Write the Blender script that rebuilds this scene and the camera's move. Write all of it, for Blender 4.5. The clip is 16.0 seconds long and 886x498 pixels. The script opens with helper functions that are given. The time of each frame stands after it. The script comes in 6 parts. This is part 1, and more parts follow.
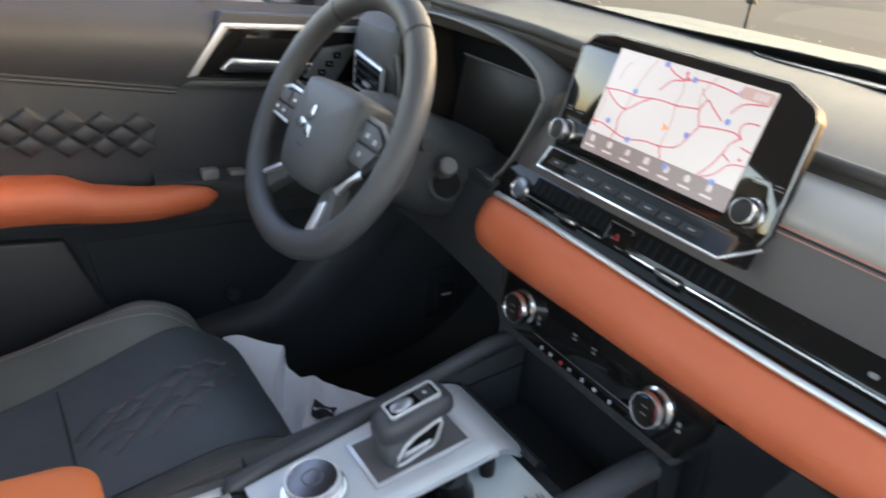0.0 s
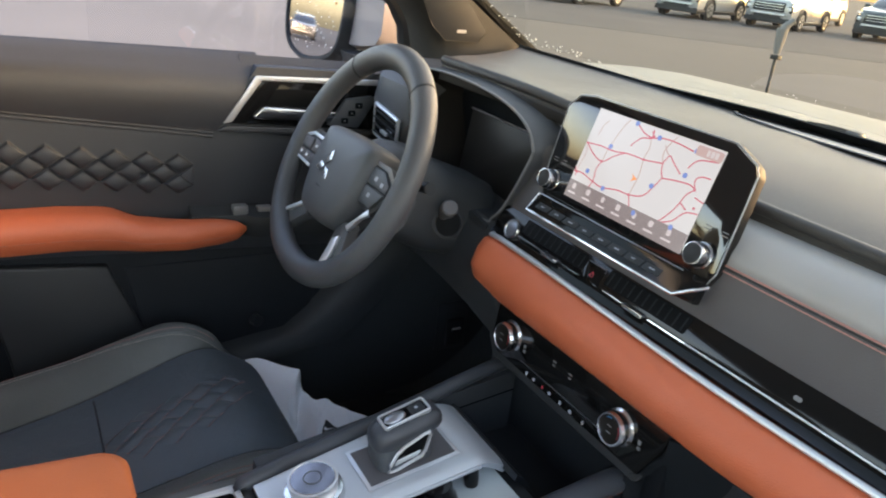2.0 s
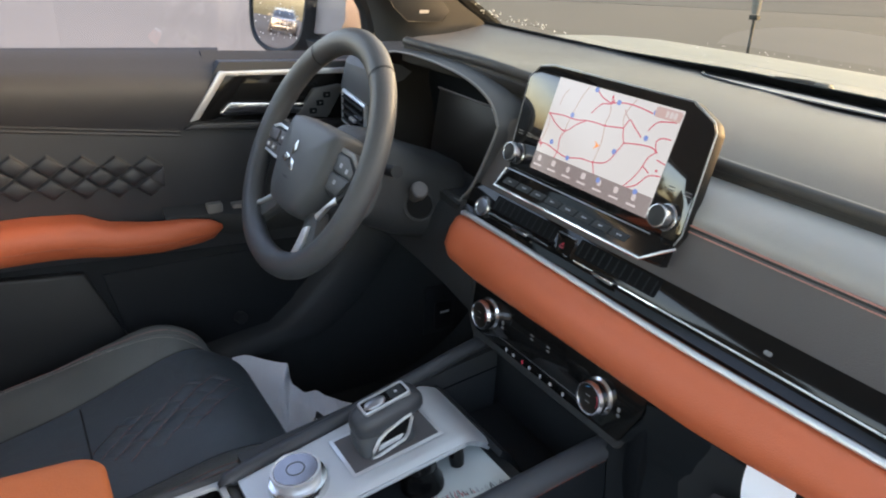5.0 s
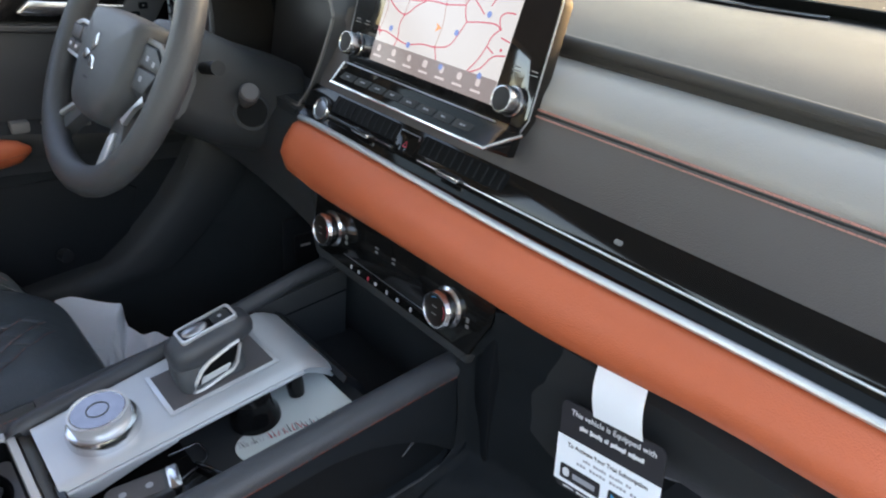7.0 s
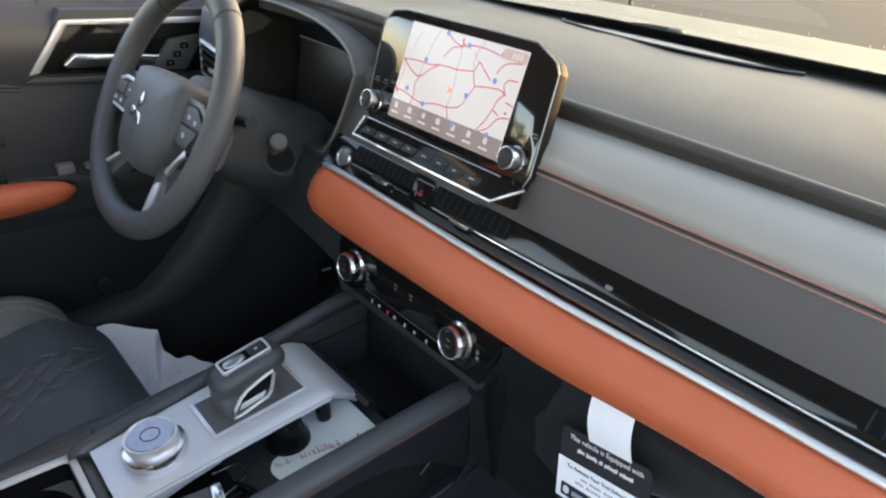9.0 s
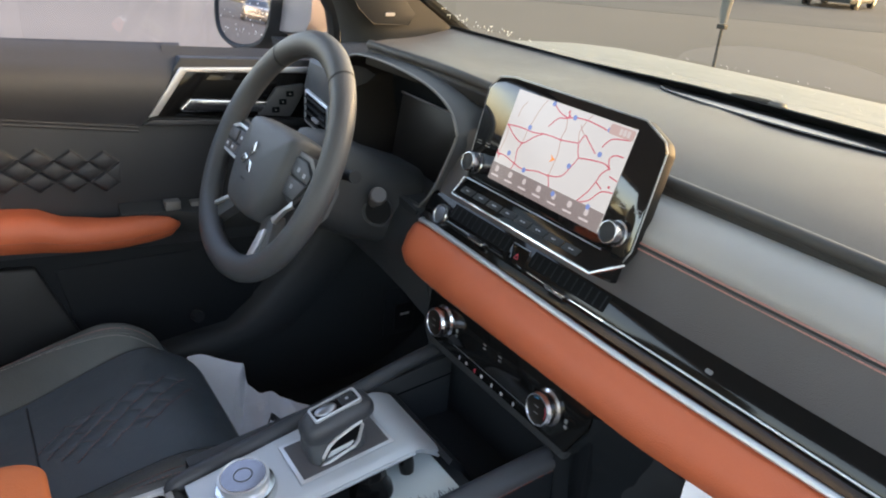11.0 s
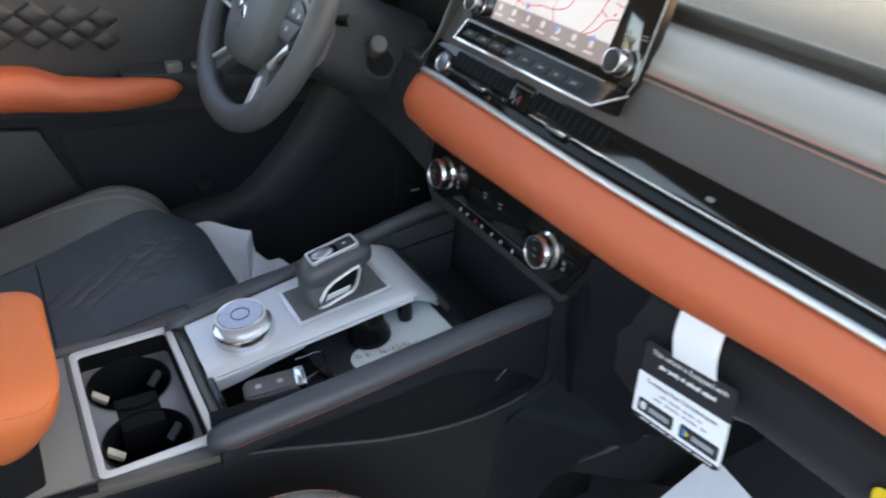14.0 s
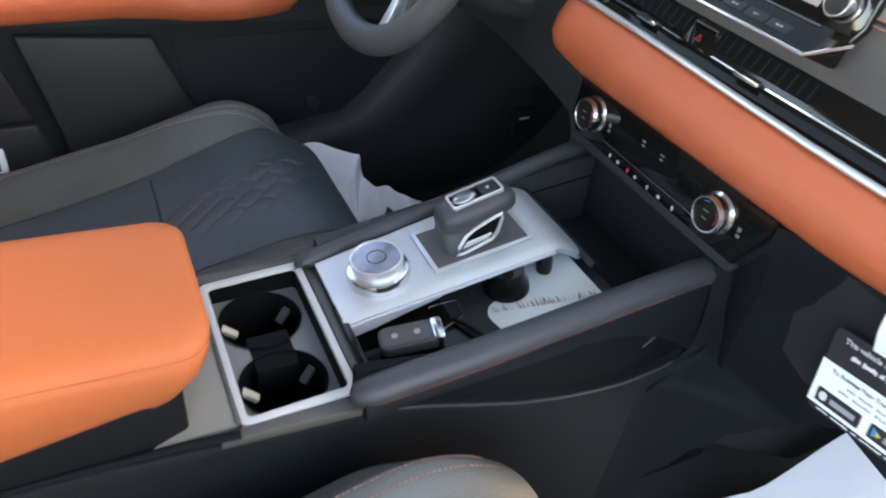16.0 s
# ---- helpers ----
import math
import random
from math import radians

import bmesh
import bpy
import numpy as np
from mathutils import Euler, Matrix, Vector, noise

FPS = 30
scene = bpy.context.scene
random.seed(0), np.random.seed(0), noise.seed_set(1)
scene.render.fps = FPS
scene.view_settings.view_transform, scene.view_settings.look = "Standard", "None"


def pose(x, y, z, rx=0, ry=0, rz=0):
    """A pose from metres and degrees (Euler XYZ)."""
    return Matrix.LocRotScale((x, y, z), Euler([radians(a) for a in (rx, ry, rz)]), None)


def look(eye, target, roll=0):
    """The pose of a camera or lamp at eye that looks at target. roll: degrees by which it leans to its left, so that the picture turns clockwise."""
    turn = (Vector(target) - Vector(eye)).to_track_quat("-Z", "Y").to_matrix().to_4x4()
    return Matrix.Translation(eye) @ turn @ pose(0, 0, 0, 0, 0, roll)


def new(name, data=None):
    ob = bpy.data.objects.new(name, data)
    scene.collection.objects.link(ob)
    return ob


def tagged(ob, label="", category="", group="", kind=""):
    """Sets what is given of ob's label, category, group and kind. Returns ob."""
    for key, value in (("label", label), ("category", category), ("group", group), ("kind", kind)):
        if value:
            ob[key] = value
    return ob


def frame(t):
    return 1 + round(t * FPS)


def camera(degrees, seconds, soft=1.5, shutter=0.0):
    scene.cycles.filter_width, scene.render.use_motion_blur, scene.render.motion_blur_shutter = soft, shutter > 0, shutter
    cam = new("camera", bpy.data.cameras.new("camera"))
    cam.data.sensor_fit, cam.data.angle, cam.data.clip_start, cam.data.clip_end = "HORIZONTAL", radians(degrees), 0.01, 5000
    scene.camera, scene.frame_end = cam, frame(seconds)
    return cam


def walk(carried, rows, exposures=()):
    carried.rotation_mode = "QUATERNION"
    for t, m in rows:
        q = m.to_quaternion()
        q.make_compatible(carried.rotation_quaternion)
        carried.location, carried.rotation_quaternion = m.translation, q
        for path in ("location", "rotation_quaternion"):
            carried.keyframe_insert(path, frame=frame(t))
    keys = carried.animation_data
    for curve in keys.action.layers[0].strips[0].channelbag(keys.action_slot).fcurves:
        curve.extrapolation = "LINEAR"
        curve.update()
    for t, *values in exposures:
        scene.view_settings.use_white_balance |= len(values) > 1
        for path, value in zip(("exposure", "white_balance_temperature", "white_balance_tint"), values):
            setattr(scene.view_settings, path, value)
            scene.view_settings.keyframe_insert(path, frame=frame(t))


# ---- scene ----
cam = camera(62.5, 16.0, soft=2.0, shutter=0.5)
METRES, EYE, TILT, LEAN, TURN = 1.42, 1.36, -25.5, -5.8, 57.5
EYE_X, EYE_Y = 0.473, -0.53
ROWS = [
    (0.0, 0.0, 0.0, 0.0, 0.0, 0.0, -0.0),
    (0.5, -0.0269, -0.003, 0.0086, 3.22, 1.69, -1.82),
    (1.0, -0.0251, -0.0121, 0.0144, 4.61, 3.1, -2.61),
    (1.5, -0.0065, -0.0465, 0.0045, 4.11, 3.66, -2.56),
    (2.0, 0.0319, -0.0734, -0.0098, 2.38, 3.35, -1.81),
    (2.5, 0.0334, -0.0647, -0.0056, 1.81, 3.35, -1.11),
    (3.0, 0.0234, -0.0651, -0.0071, 2.41, 3.32, -0.79),
    (5.5, 0.0719, -0.0603, -0.0141, 1.84, 1.98, 3.48),
    (6.0, 0.0825, -0.0396, -0.0195, -0.13, 1.03, 3.99),
    (6.5, 0.0961, -0.033, -0.0222, -3.34, -0.34, 4.33),
    (7.0, 0.0974, 0.0012, -0.0527, -6.15, -2.05, 4.25),
    (7.5, 0.0897, -0.0043, -0.0446, -7.17, -3.25, 4.18),
    (8.0, 0.0964, 0.0151, -0.0357, -7.19, -3.75, 4.46),
    (8.5, 0.1002, -0.0055, -0.032, -6.58, -2.96, 4.84),
    (9.0, 0.0948, -0.0591, -0.0261, -5.04, -1.29, 4.74),
    (9.5, 0.0962, -0.0993, -0.0212, -3.53, 0.22, 4.06),
    (10.0, 0.072, -0.0954, -0.0111, -1.45, 1.52, 2.66),
    (12.5, 0.0833, -0.0498, -0.0045, 0.38, 1.82, 0.56),
    (13.0, 0.1092, -0.0922, -0.0232, 0.11, 0.28, 1.35),
    (13.5, 0.1085, -0.0847, -0.0459, 0.75, -2.02, 1.26),
    (14.0, 0.0895, -0.0545, -0.0593, 1.84, -5.18, 0.6),
    (14.5, 0.0222, 0.0412, -0.0244, 2.51, -9.12, -0.33),
    (15.0, -0.0062, 0.076, -0.0322, 3.43, -11.83, -1.39),
    (15.5, -0.0085, 0.0588, -0.0338, 4.71, -12.61, -2.37),
    (16.0, 0.0157, -0.0109, -0.0401, 6.84, -11.94, -2.64),
]
walk(cam, [(t, pose(EYE_X, EYE_Y, EYE, TILT, LEAN, TURN) @ pose(METRES * x, METRES * y, METRES * z, 90 + pitch, roll, yaw)) for t, x, y, z, yaw, pitch, roll in ROWS], exposures=((0.0, 3.77, 6900, 22), (0.5, 3.77, 6900, 22), (1.0, 3.69, 6900, 22), (2.0, 3.55, 6900, 22), (3.0, 3.48, 6900, 22), (5.5, 3.52, 6900, 22), (7.0, 3.66, 6900, 22), (8.5, 3.64, 6900, 22), (10.0, 3.50, 6900, 22), (13.0, 3.52, 6900, 22), (13.5, 3.68, 6900, 22), (14.0, 3.79, 6900, 22), (14.5, 3.94, 6900, 22), (15.0, 4.22, 6900, 22), (16.0, 4.08, 6900, 22)))

# ---- sky, sun ----
world = bpy.data.worlds.new("sky")
scene.world = world
world.use_nodes = True
wn, wl = world.node_tree.nodes, world.node_tree.links
sky = wn.new("ShaderNodeTexSky")
sky.sky_type, sky.sun_disc = "NISHITA", False
SUN_EL, SUN_AZ = radians(13), radians(20)
sky.sun_elevation, sky.sun_rotation = SUN_EL, SUN_AZ
sky.dust_density, sky.air_density, sky.ozone_density = 3.0, 1.2, 1.0
wl.new(sky.outputs[0], wn["Background"].inputs[0])
wn["Background"].inputs[1].default_value = 0.15
sun = new("sun", bpy.data.lights.new("sun", "SUN"))
sun.data.energy, sun.data.angle, sun.data.color = 0.06, radians(30), (1.0, 0.84, 0.66)
sun_from = Vector((math.sin(SUN_AZ) * math.cos(SUN_EL), math.cos(SUN_AZ) * math.cos(SUN_EL), math.sin(SUN_EL)))
sun.matrix_world = look(sun_from * 30, (0, 0, 0))


# ---- materials ----
def mat(name, col, rough=0.5, metal=0.0, bump=0.0, grain=900.0, var=0.12, blotch=9.0, coat=0.0, cells=False, spec=0.5, crease=0.0):
    """A node material: base colour with blotches and grain, uneven gloss, fine relief."""
    m = bpy.data.materials.new(name)
    m.use_nodes = True
    n, l = m.node_tree.nodes, m.node_tree.links
    b = n["Principled BSDF"]
    b.inputs["Metallic"].default_value = metal
    b.inputs["Coat Weight"].default_value = coat
    b.inputs["Coat Roughness"].default_value = 0.06
    b.inputs["Specular IOR Level"].default_value = spec
    co = n.new("ShaderNodeTexCoord")
    big = n.new("ShaderNodeTexNoise")
    big.inputs["Scale"].default_value, big.inputs["Detail"].default_value = blotch, 5
    l.new(co.outputs["Object"], big.inputs["Vector"])
    fine = n.new("ShaderNodeTexVoronoi" if cells else "ShaderNodeTexNoise")
    fine.inputs["Scale"].default_value = grain
    l.new(co.outputs["Object"], fine.inputs["Vector"])
    mix = n.new("ShaderNodeMix")
    mix.data_type = "RGBA"
    mix.inputs[6].default_value = (*[c * (1 - var) for c in col], 1)
    mix.inputs[7].default_value = (*[min(1, c * (1 + var)) for c in col], 1)
    l.new(big.outputs[0], mix.inputs[0])
    l.new(mix.outputs[2], b.inputs["Base Color"])
    r = n.new("ShaderNodeMapRange")
    r.inputs["To Min"].default_value, r.inputs["To Max"].default_value = max(0.02, rough * 0.8), min(1, rough * 1.2)
    l.new(big.outputs[0], r.inputs["Value"])
    l.new(r.outputs[0], b.inputs["Roughness"])
    if bump:
        bp = n.new("ShaderNodeBump")
        bp.inputs["Strength"].default_value, bp.inputs["Distance"].default_value = bump, 0.0006
        l.new(fine.outputs[0], bp.inputs["Height"])
        l.new(bp.outputs[0], b.inputs["Normal"])
        if crease:
            wav = n.new("ShaderNodeTexNoise")
            wav.inputs["Scale"].default_value, wav.inputs["Detail"].default_value = 16.0, 4
            wav.inputs["Distortion"].default_value = 1.2
            l.new(co.outputs["Object"], wav.inputs["Vector"])
            soft = n.new("ShaderNodeBump")
            soft.inputs["Strength"].default_value, soft.inputs["Distance"].default_value = crease, 0.012
            l.new(wav.outputs[0], soft.inputs["Height"])
            l.new(soft.outputs[0], bp.inputs["Normal"])
    return m


def glow(name, col, power):
    m = mat(name, [c * 0.04 for c in col], 0.25, var=0.02)
    b = m.node_tree.nodes["Principled BSDF"]
    b.inputs["Emission Color"].default_value = (*col, 1)
    b.inputs["Emission Strength"].default_value = power
    return m


def glass(name, tint, gloss=1.0):
    m = bpy.data.materials.new(name)
    m.use_nodes = True
    n, l = m.node_tree.nodes, m.node_tree.links
    n.remove(n["Principled BSDF"])
    t, g, x = n.new("ShaderNodeBsdfTransparent"), n.new("ShaderNodeBsdfGlossy"), n.new("ShaderNodeMixShader")
    t.inputs[0].default_value = (*tint, 1)
    g.inputs["Roughness"].default_value = 0.01
    w, q, k = n.new("ShaderNodeLayerWeight"), n.new("ShaderNodeMath"), n.new("ShaderNodeMath")
    q.operation, k.operation = "POWER", "MULTIPLY_ADD"
    q.inputs[1].default_value, k.inputs[1].default_value, k.inputs[2].default_value = 5.0, 0.90 * gloss, 0.045
    l.new(w.outputs["Facing"], q.inputs[0]), l.new(q.outputs[0], k.inputs[0]), l.new(k.outputs[0], x.inputs[0])
    l.new(t.outputs[0], x.inputs[1]), l.new(g.outputs[0], x.inputs[2])
    l.new(x.outputs[0], n["Material Output"].inputs[0])
    return m


DASH = mat("dark_soft_plastic", (0.060, 0.064, 0.069), 0.5, bump=0.35, grain=1400, cells=True)
DASHTOP = mat("dash_top_plastic", (0.036, 0.034, 0.032), 0.47, bump=0.35, grain=1300, cells=True)
FASCIA = mat("charcoal_leather", (0.084, 0.079, 0.081), 0.48, bump=0.4, grain=900, cells=True)
ROLL = mat("grey_leather", (0.295, 0.288, 0.276), 0.34, bump=0.3, grain=900, cells=True, crease=0.10)
ORANGE = mat("burnt_orange_leather", (0.53, 0.122, 0.050), 0.48, bump=0.5, grain=750, cells=True, var=0.10, crease=0.10)
BLACK = mat("black_plastic", (0.021, 0.0235, 0.026), 0.5, bump=0.3, grain=1500, cells=True, spec=0.28)
VOID = mat("black_carpet", (0.028, 0.031, 0.034), 0.9, bump=1.0, grain=700)
CARPETWALL = mat("charcoal_carpet", (0.030, 0.034, 0.036), 0.9, bump=1.0, grain=700)
OFFSCREEN = mat("matt_dark_screen", (0.0115, 0.0100, 0.0088), 0.36, spec=0.14)
KNOBRING = mat("dark_chrome", (0.46, 0.47, 0.49), 0.24, metal=1.0, var=0.08)
QTHREAD = mat("rust_thread", (0.32, 0.155, 0.135), 0.7)
QFAINT = mat("faded_rust_thread", (0.17, 0.110, 0.100), 0.7)
GLOSS = mat("piano_black", (0.006, 0.006, 0.006), 0.07, coat=0.0, var=0.3, spec=0.24)
BEZELGLASS = mat("bezel_glass", (0.006, 0.006, 0.006), 0.05, coat=0.4, spec=0.5, var=0.2)
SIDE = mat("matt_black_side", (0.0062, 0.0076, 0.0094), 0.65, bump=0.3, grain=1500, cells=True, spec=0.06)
GLOVE = mat("glovebox_plastic", (0.0165, 0.0188, 0.0215), 0.6, bump=0.4, grain=1200, cells=True, spec=0.12)
# Near-black for hollows, with their shade put into the colour.
DEEP = mat("recess_shade_black", (0.004, 0.0045, 0.005), 0.55, spec=0.08)
PODGREY = mat("grey_switch_plastic", (0.15, 0.15, 0.15), 0.42, bump=0.2, grain=1500, cells=True)
PALE = mat("pale_polished_plate", (0.62, 0.64, 0.66), 0.3, metal=0.2, var=0.04)
PLATE = mat("brushed_plate", (0.56, 0.585, 0.605), 0.48, metal=0.55, bump=0.06, grain=2600, var=0.06)
SATIN = mat("satin_silver", (0.64, 0.66, 0.68), 0.40, metal=0.75, bump=0.05, grain=3000, var=0.05)
CHROME = mat("chrome", (0.70, 0.71, 0.73), 0.20, metal=1.0, var=0.06)
STEEL = mat("dull_metal", (0.35, 0.36, 0.38), 0.3, metal=0.9, var=0.1)
SEAT = mat("black_seat_leather", (0.060, 0.076, 0.087), 0.36, bump=0.6, grain=520, cells=True, var=0.20, crease=0.14)
BOLSTER = mat("charcoal_seat_leather", (0.080, 0.087, 0.083), 0.38, spec=0.4, bump=0.6, grain=520, cells=True, var=0.22, crease=0.12)
RAIL = mat("black_rail_leather", (0.036, 0.040, 0.046), 0.42, bump=0.5, grain=700, cells=True, var=0.15)
RAILTHREAD = mat("brick_thread", (0.22, 0.062, 0.045), 0.7)
WHEEL = mat("wheel_leather", (0.055, 0.059, 0.064), 0.45, bump=0.6, grain=620, cells=True)
HUB = mat("hub_plastic", (0.060, 0.066, 0.072), 0.5, bump=0.3, grain=1500, cells=True)
DOORM = mat("door_vinyl", (0.029, 0.032, 0.037), 0.46, bump=0.45, grain=800, cells=True)
DOORMID = mat("door_middle_vinyl", (0.024, 0.027, 0.032), 0.46, bump=0.45, grain=800, cells=True)
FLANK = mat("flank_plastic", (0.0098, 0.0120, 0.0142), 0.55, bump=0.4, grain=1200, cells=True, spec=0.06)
THREAD = mat("orange_thread", (0.33, 0.105, 0.070), 0.7)
THREADG = mat("grey_thread", (0.30, 0.27, 0.25), 0.7)
PAPER = mat("white_paper", (0.88, 0.92, 1.0), 0.8, var=0.05, blotch=14)
# White car paint greyed: the mirror cap's shade is in the colour.
SHADEDCAP = mat("shaded_white_cap_paint", (0.30, 0.270, 0.260), 0.35, coat=0.2, var=0.06)
INK = mat("black_ink", (0.02, 0.02, 0.025), 0.6)
GREYINK = mat("grey_ink", (0.35, 0.36, 0.40), 0.6)
WHITEINK = mat("white_print", (0.75, 0.76, 0.78), 0.5)
REDINK = mat("red_print", (0.48, 0.035, 0.06), 0.5)
BLUEINK = mat("blue_print", (0.04, 0.30, 0.60), 0.5)
# Pale colour holds the sky reflection of the glossy tray sheet.
REFLECTFILM = mat("painted_reflection_film", (0.62, 0.68, 0.67), 0.12, var=0.08)
CREAM = mat("cream_rubber", (0.55, 0.52, 0.42), 0.6)
POCKETM = mat("pocket_vinyl", (0.0175, 0.0190, 0.0200), 0.5, bump=0.45, grain=800, cells=True)
SHROUD = mat("shroud_plastic", (0.026, 0.029, 0.032), 0.5, bump=0.3, grain=1400, cells=True)
PILLARM = mat("pillar_fabric", (0.037, 0.037, 0.035), 0.75, bump=0.5, grain=900, spec=0.25)
KNEE = mat("knee_panel_plastic", (0.026, 0.029, 0.032), 0.55, bump=0.4, grain=1200, cells=True)
KICK = mat("kick_trim_plastic", (0.027, 0.030, 0.033), 0.55, bump=0.4, grain=1200, cells=True, spec=0.4)
DIMINK = mat("dim_print", (0.17, 0.175, 0.18), 0.6)
ARMORANGE = mat("orange_armrest_leather", (0.360, 0.104, 0.036), 0.55, bump=0.5, grain=750, cells=True, var=0.10, crease=0.10, spec=0.25)
YELLOW = mat("yellow_print", (0.75, 0.55, 0.02), 0.5)
HOUSEM = mat("dark_housing", (0.017, 0.0155, 0.0142), 0.5, spec=0.12)
# Unseen roof lining, paler than the real one, bounces light into the cabin.
BOUNCELINER = mat("pale_bounce_headliner", (0.62, 0.61, 0.59), 0.9, bump=0.5, grain=500)
# Drops are opaque white, so their sun glints sit in the colour.
DROP = mat("glint_white_drop", (0.92, 0.92, 0.88), 0.08, var=0.02)
PAINT = mat("white_car_paint", (0.78, 0.77, 0.74), 0.18, coat=0.8, var=0.03)
# White bonnet paint darkened to hold exposure; strong blotches stand in for sky reflections.
DIMMEDPAINT = mat("dimmed_dusty_white_paint", (0.205, 0.200, 0.190), 0.45, bump=1.0, grain=95, coat=0.0, spec=0.18, var=0.50, blotch=7, cells=True, crease=0.35)
DIALFACE = mat("dark_dial_face", (0.21, 0.205, 0.22), 0.12, metal=1.0, var=0.30, blotch=120)
SATINPAINT = mat("satin_silver_paint", (0.47, 0.48, 0.49), 0.62, spec=0.3, metal=0.1, bump=0.05, grain=3000, var=0.05)
DEMIST = mat("blue_grey_panel", (0.098, 0.110, 0.132), 0.42, bump=0.2, grain=1400, cells=True)
DASHTHREAD = mat("salmon_thread", (0.46, 0.22, 0.19), 0.7)
ASPHALT = mat("asphalt", (0.135, 0.125, 0.115), 0.95, bump=1.0, grain=60, var=0.25, blotch=0.25, spec=0.1)
ASPHALT_DARK = mat("asphalt_dark", (0.105, 0.10, 0.098), 0.95, bump=1.0, grain=60, var=0.25, blotch=0.4, spec=0.1)
SCREENGLASS = glass("windscreen_glass", (0.555, 0.565, 0.475))
SIDEGLASS = glass("side_glass", (0.88, 0.88, 0.90))
MIRROR = mat("tinted_mirror_silver", (0.50, 0.51, 0.53), 0.02, metal=1.0, var=0.01)
MAP = glow("map_white", (0.870, 0.915, 0.900), 0.060)
MAPROAD = glow("map_road_red", (0.74, 0.13, 0.19), 0.066)
MAPPALE = glow("map_road_pale", (0.66, 0.50, 0.46), 0.066)
MAPBLUE = glow("map_sign_blue", (0.20, 0.34, 0.78), 0.066)
MAPBAR = glow("map_grey_bar", (0.33, 0.29, 0.285), 0.060)
MAPICON = glow("map_icon_pale", (0.74, 0.71, 0.70), 0.066)
MAPARROW = glow("map_arrow_orange", (0.95, 0.35, 0.08), 0.085)

# ---- mesh helpers ----
ORIGIN = {}


def thing(name, base, label, category, group="", kind=""):
    ob = new(name)
    ob.location = base
    ORIGIN[ob] = Vector(base)
    return tagged(ob, label, category, group, kind)


def part(name, bm, material, parent=None, label="", smooth=35):
    """Links a bmesh in world places as one mesh object under a thing or a part."""
    me = bpy.data.meshes.new(name)
    bmesh.ops.recalc_face_normals(bm, faces=bm.faces[:])
    bm.to_mesh(me)
    bm.free()
    me.materials.append(material)
    if smooth:
        me.shade_smooth()
        me.set_sharp_from_angle(angle=radians(smooth))
    ob = new(name, me)
    if parent:
        ORIGIN[ob] = ORIGIN[parent]
        me.transform(Matrix.Translation(-ORIGIN[parent]))
        ob.parent = parent
    else:
        ORIGIN[ob] = Vector((0, 0, 0))
    if label:
        ob["label"] = label
    return ob


def solid(name, bm, material, label, category, group="", kind="", smooth=35):
    """A thing of one mesh."""
    return tagged(part(name, bm, material, smooth=smooth), label, category, group, kind)


def bevel(bm, width, seg=2, angle=30):
    if width:
        es = [e for e in bm.edges if len(e.link_faces) == 2 and e.calc_face_angle(0) > radians(angle)]
        bmesh.ops.bevel(bm, geom=es, offset=width, segments=seg, affect="EDGES", profile=0.5, clamp_overlap=True)
    return bm


def box(x0, x1, y0, y1, z0, z1, b=0.0, seg=2, m=None):
    bm = bmesh.new()
    bmesh.ops.create_cube(bm, size=1)
    for v in bm.verts:
        v.co = Vector((x0 + (v.co.x + 0.5) * (x1 - x0), y0 + (v.co.y + 0.5) * (y1 - y0), z0 + (v.co.z + 0.5) * (z1 - z0)))
    bevel(bm, b, seg)
    if m:
        bm.transform(m)
    return bm


def prism(poly, a, b, m=None, bev=0.0, seg=2):
    """A flat outline in local x and y, from depth a to b along local z, placed by m."""
    bm = bmesh.new()
    lo = [bm.verts.new((p[0], p[1], a)) for p in poly]
    hi = [bm.verts.new((p[0], p[1], b)) for p in poly]
    bm.faces.new(lo[::-1]), bm.faces.new(hi)
    for i in range(len(poly)):
        j = (i + 1) % len(poly)
        bm.faces.new((lo[i], lo[j], hi[j], hi[i]))
    bmesh.ops.recalc_face_normals(bm, faces=bm.faces[:])
    bevel(bm, bev, seg)
    if m:
        bm.transform(m)
    return bm


def rounded(w, h, r, n=5, cx=0.0, cy=0.0):
    """A rounded rectangle's outline."""
    out = []
    for qx, qy, a0 in ((1, 1, 0), (-1, 1, 90), (-1, -1, 180), (1, -1, 270)):
        for i in range(n + 1):
            a = radians(a0 + 90 * i / n)
            out.append((cx + qx * (w / 2 - r) + r * math.cos(a), cy + qy * (h / 2 - r) + r * math.sin(a)))
    return out


def loft(rings, closed=True, caps=True):
    bm = bmesh.new()
    vs = [[bm.verts.new(p) for p in ring] for ring in rings]
    n = len(rings[0])
    for a, b in zip(vs, vs[1:]):
        for i in range(n if closed else n - 1):
            j = (i + 1) % n
            bm.faces.new((a[i], a[j], b[j], b[i]))
    if caps and closed:
        bm.faces.new(vs[0][::-1]), bm.faces.new(vs[-1])
    return bm


def smoothline(pts, n=8, closed=False):
    """A Catmull-Rom line through the points."""
    P = [Vector(p) for p in pts]
    k = len(P)
    out = []
    for i in range(k if closed else k - 1):
        g = (lambda j: P[j % k]) if closed else (lambda j: P[max(0, min(k - 1, j))])
        a, b, c, d = g(i - 1), g(i), g(i + 1), g(i + 2)
        for s in range(n):
            t = s / n
            out.append(0.5 * ((2 * b) + (c - a) * t + (2 * a - 5 * b + 4 * c - d) * t * t + (3 * b - a - 3 * c + d) * t ** 3))
    if not closed:
        out.append(P[-1])
    return out


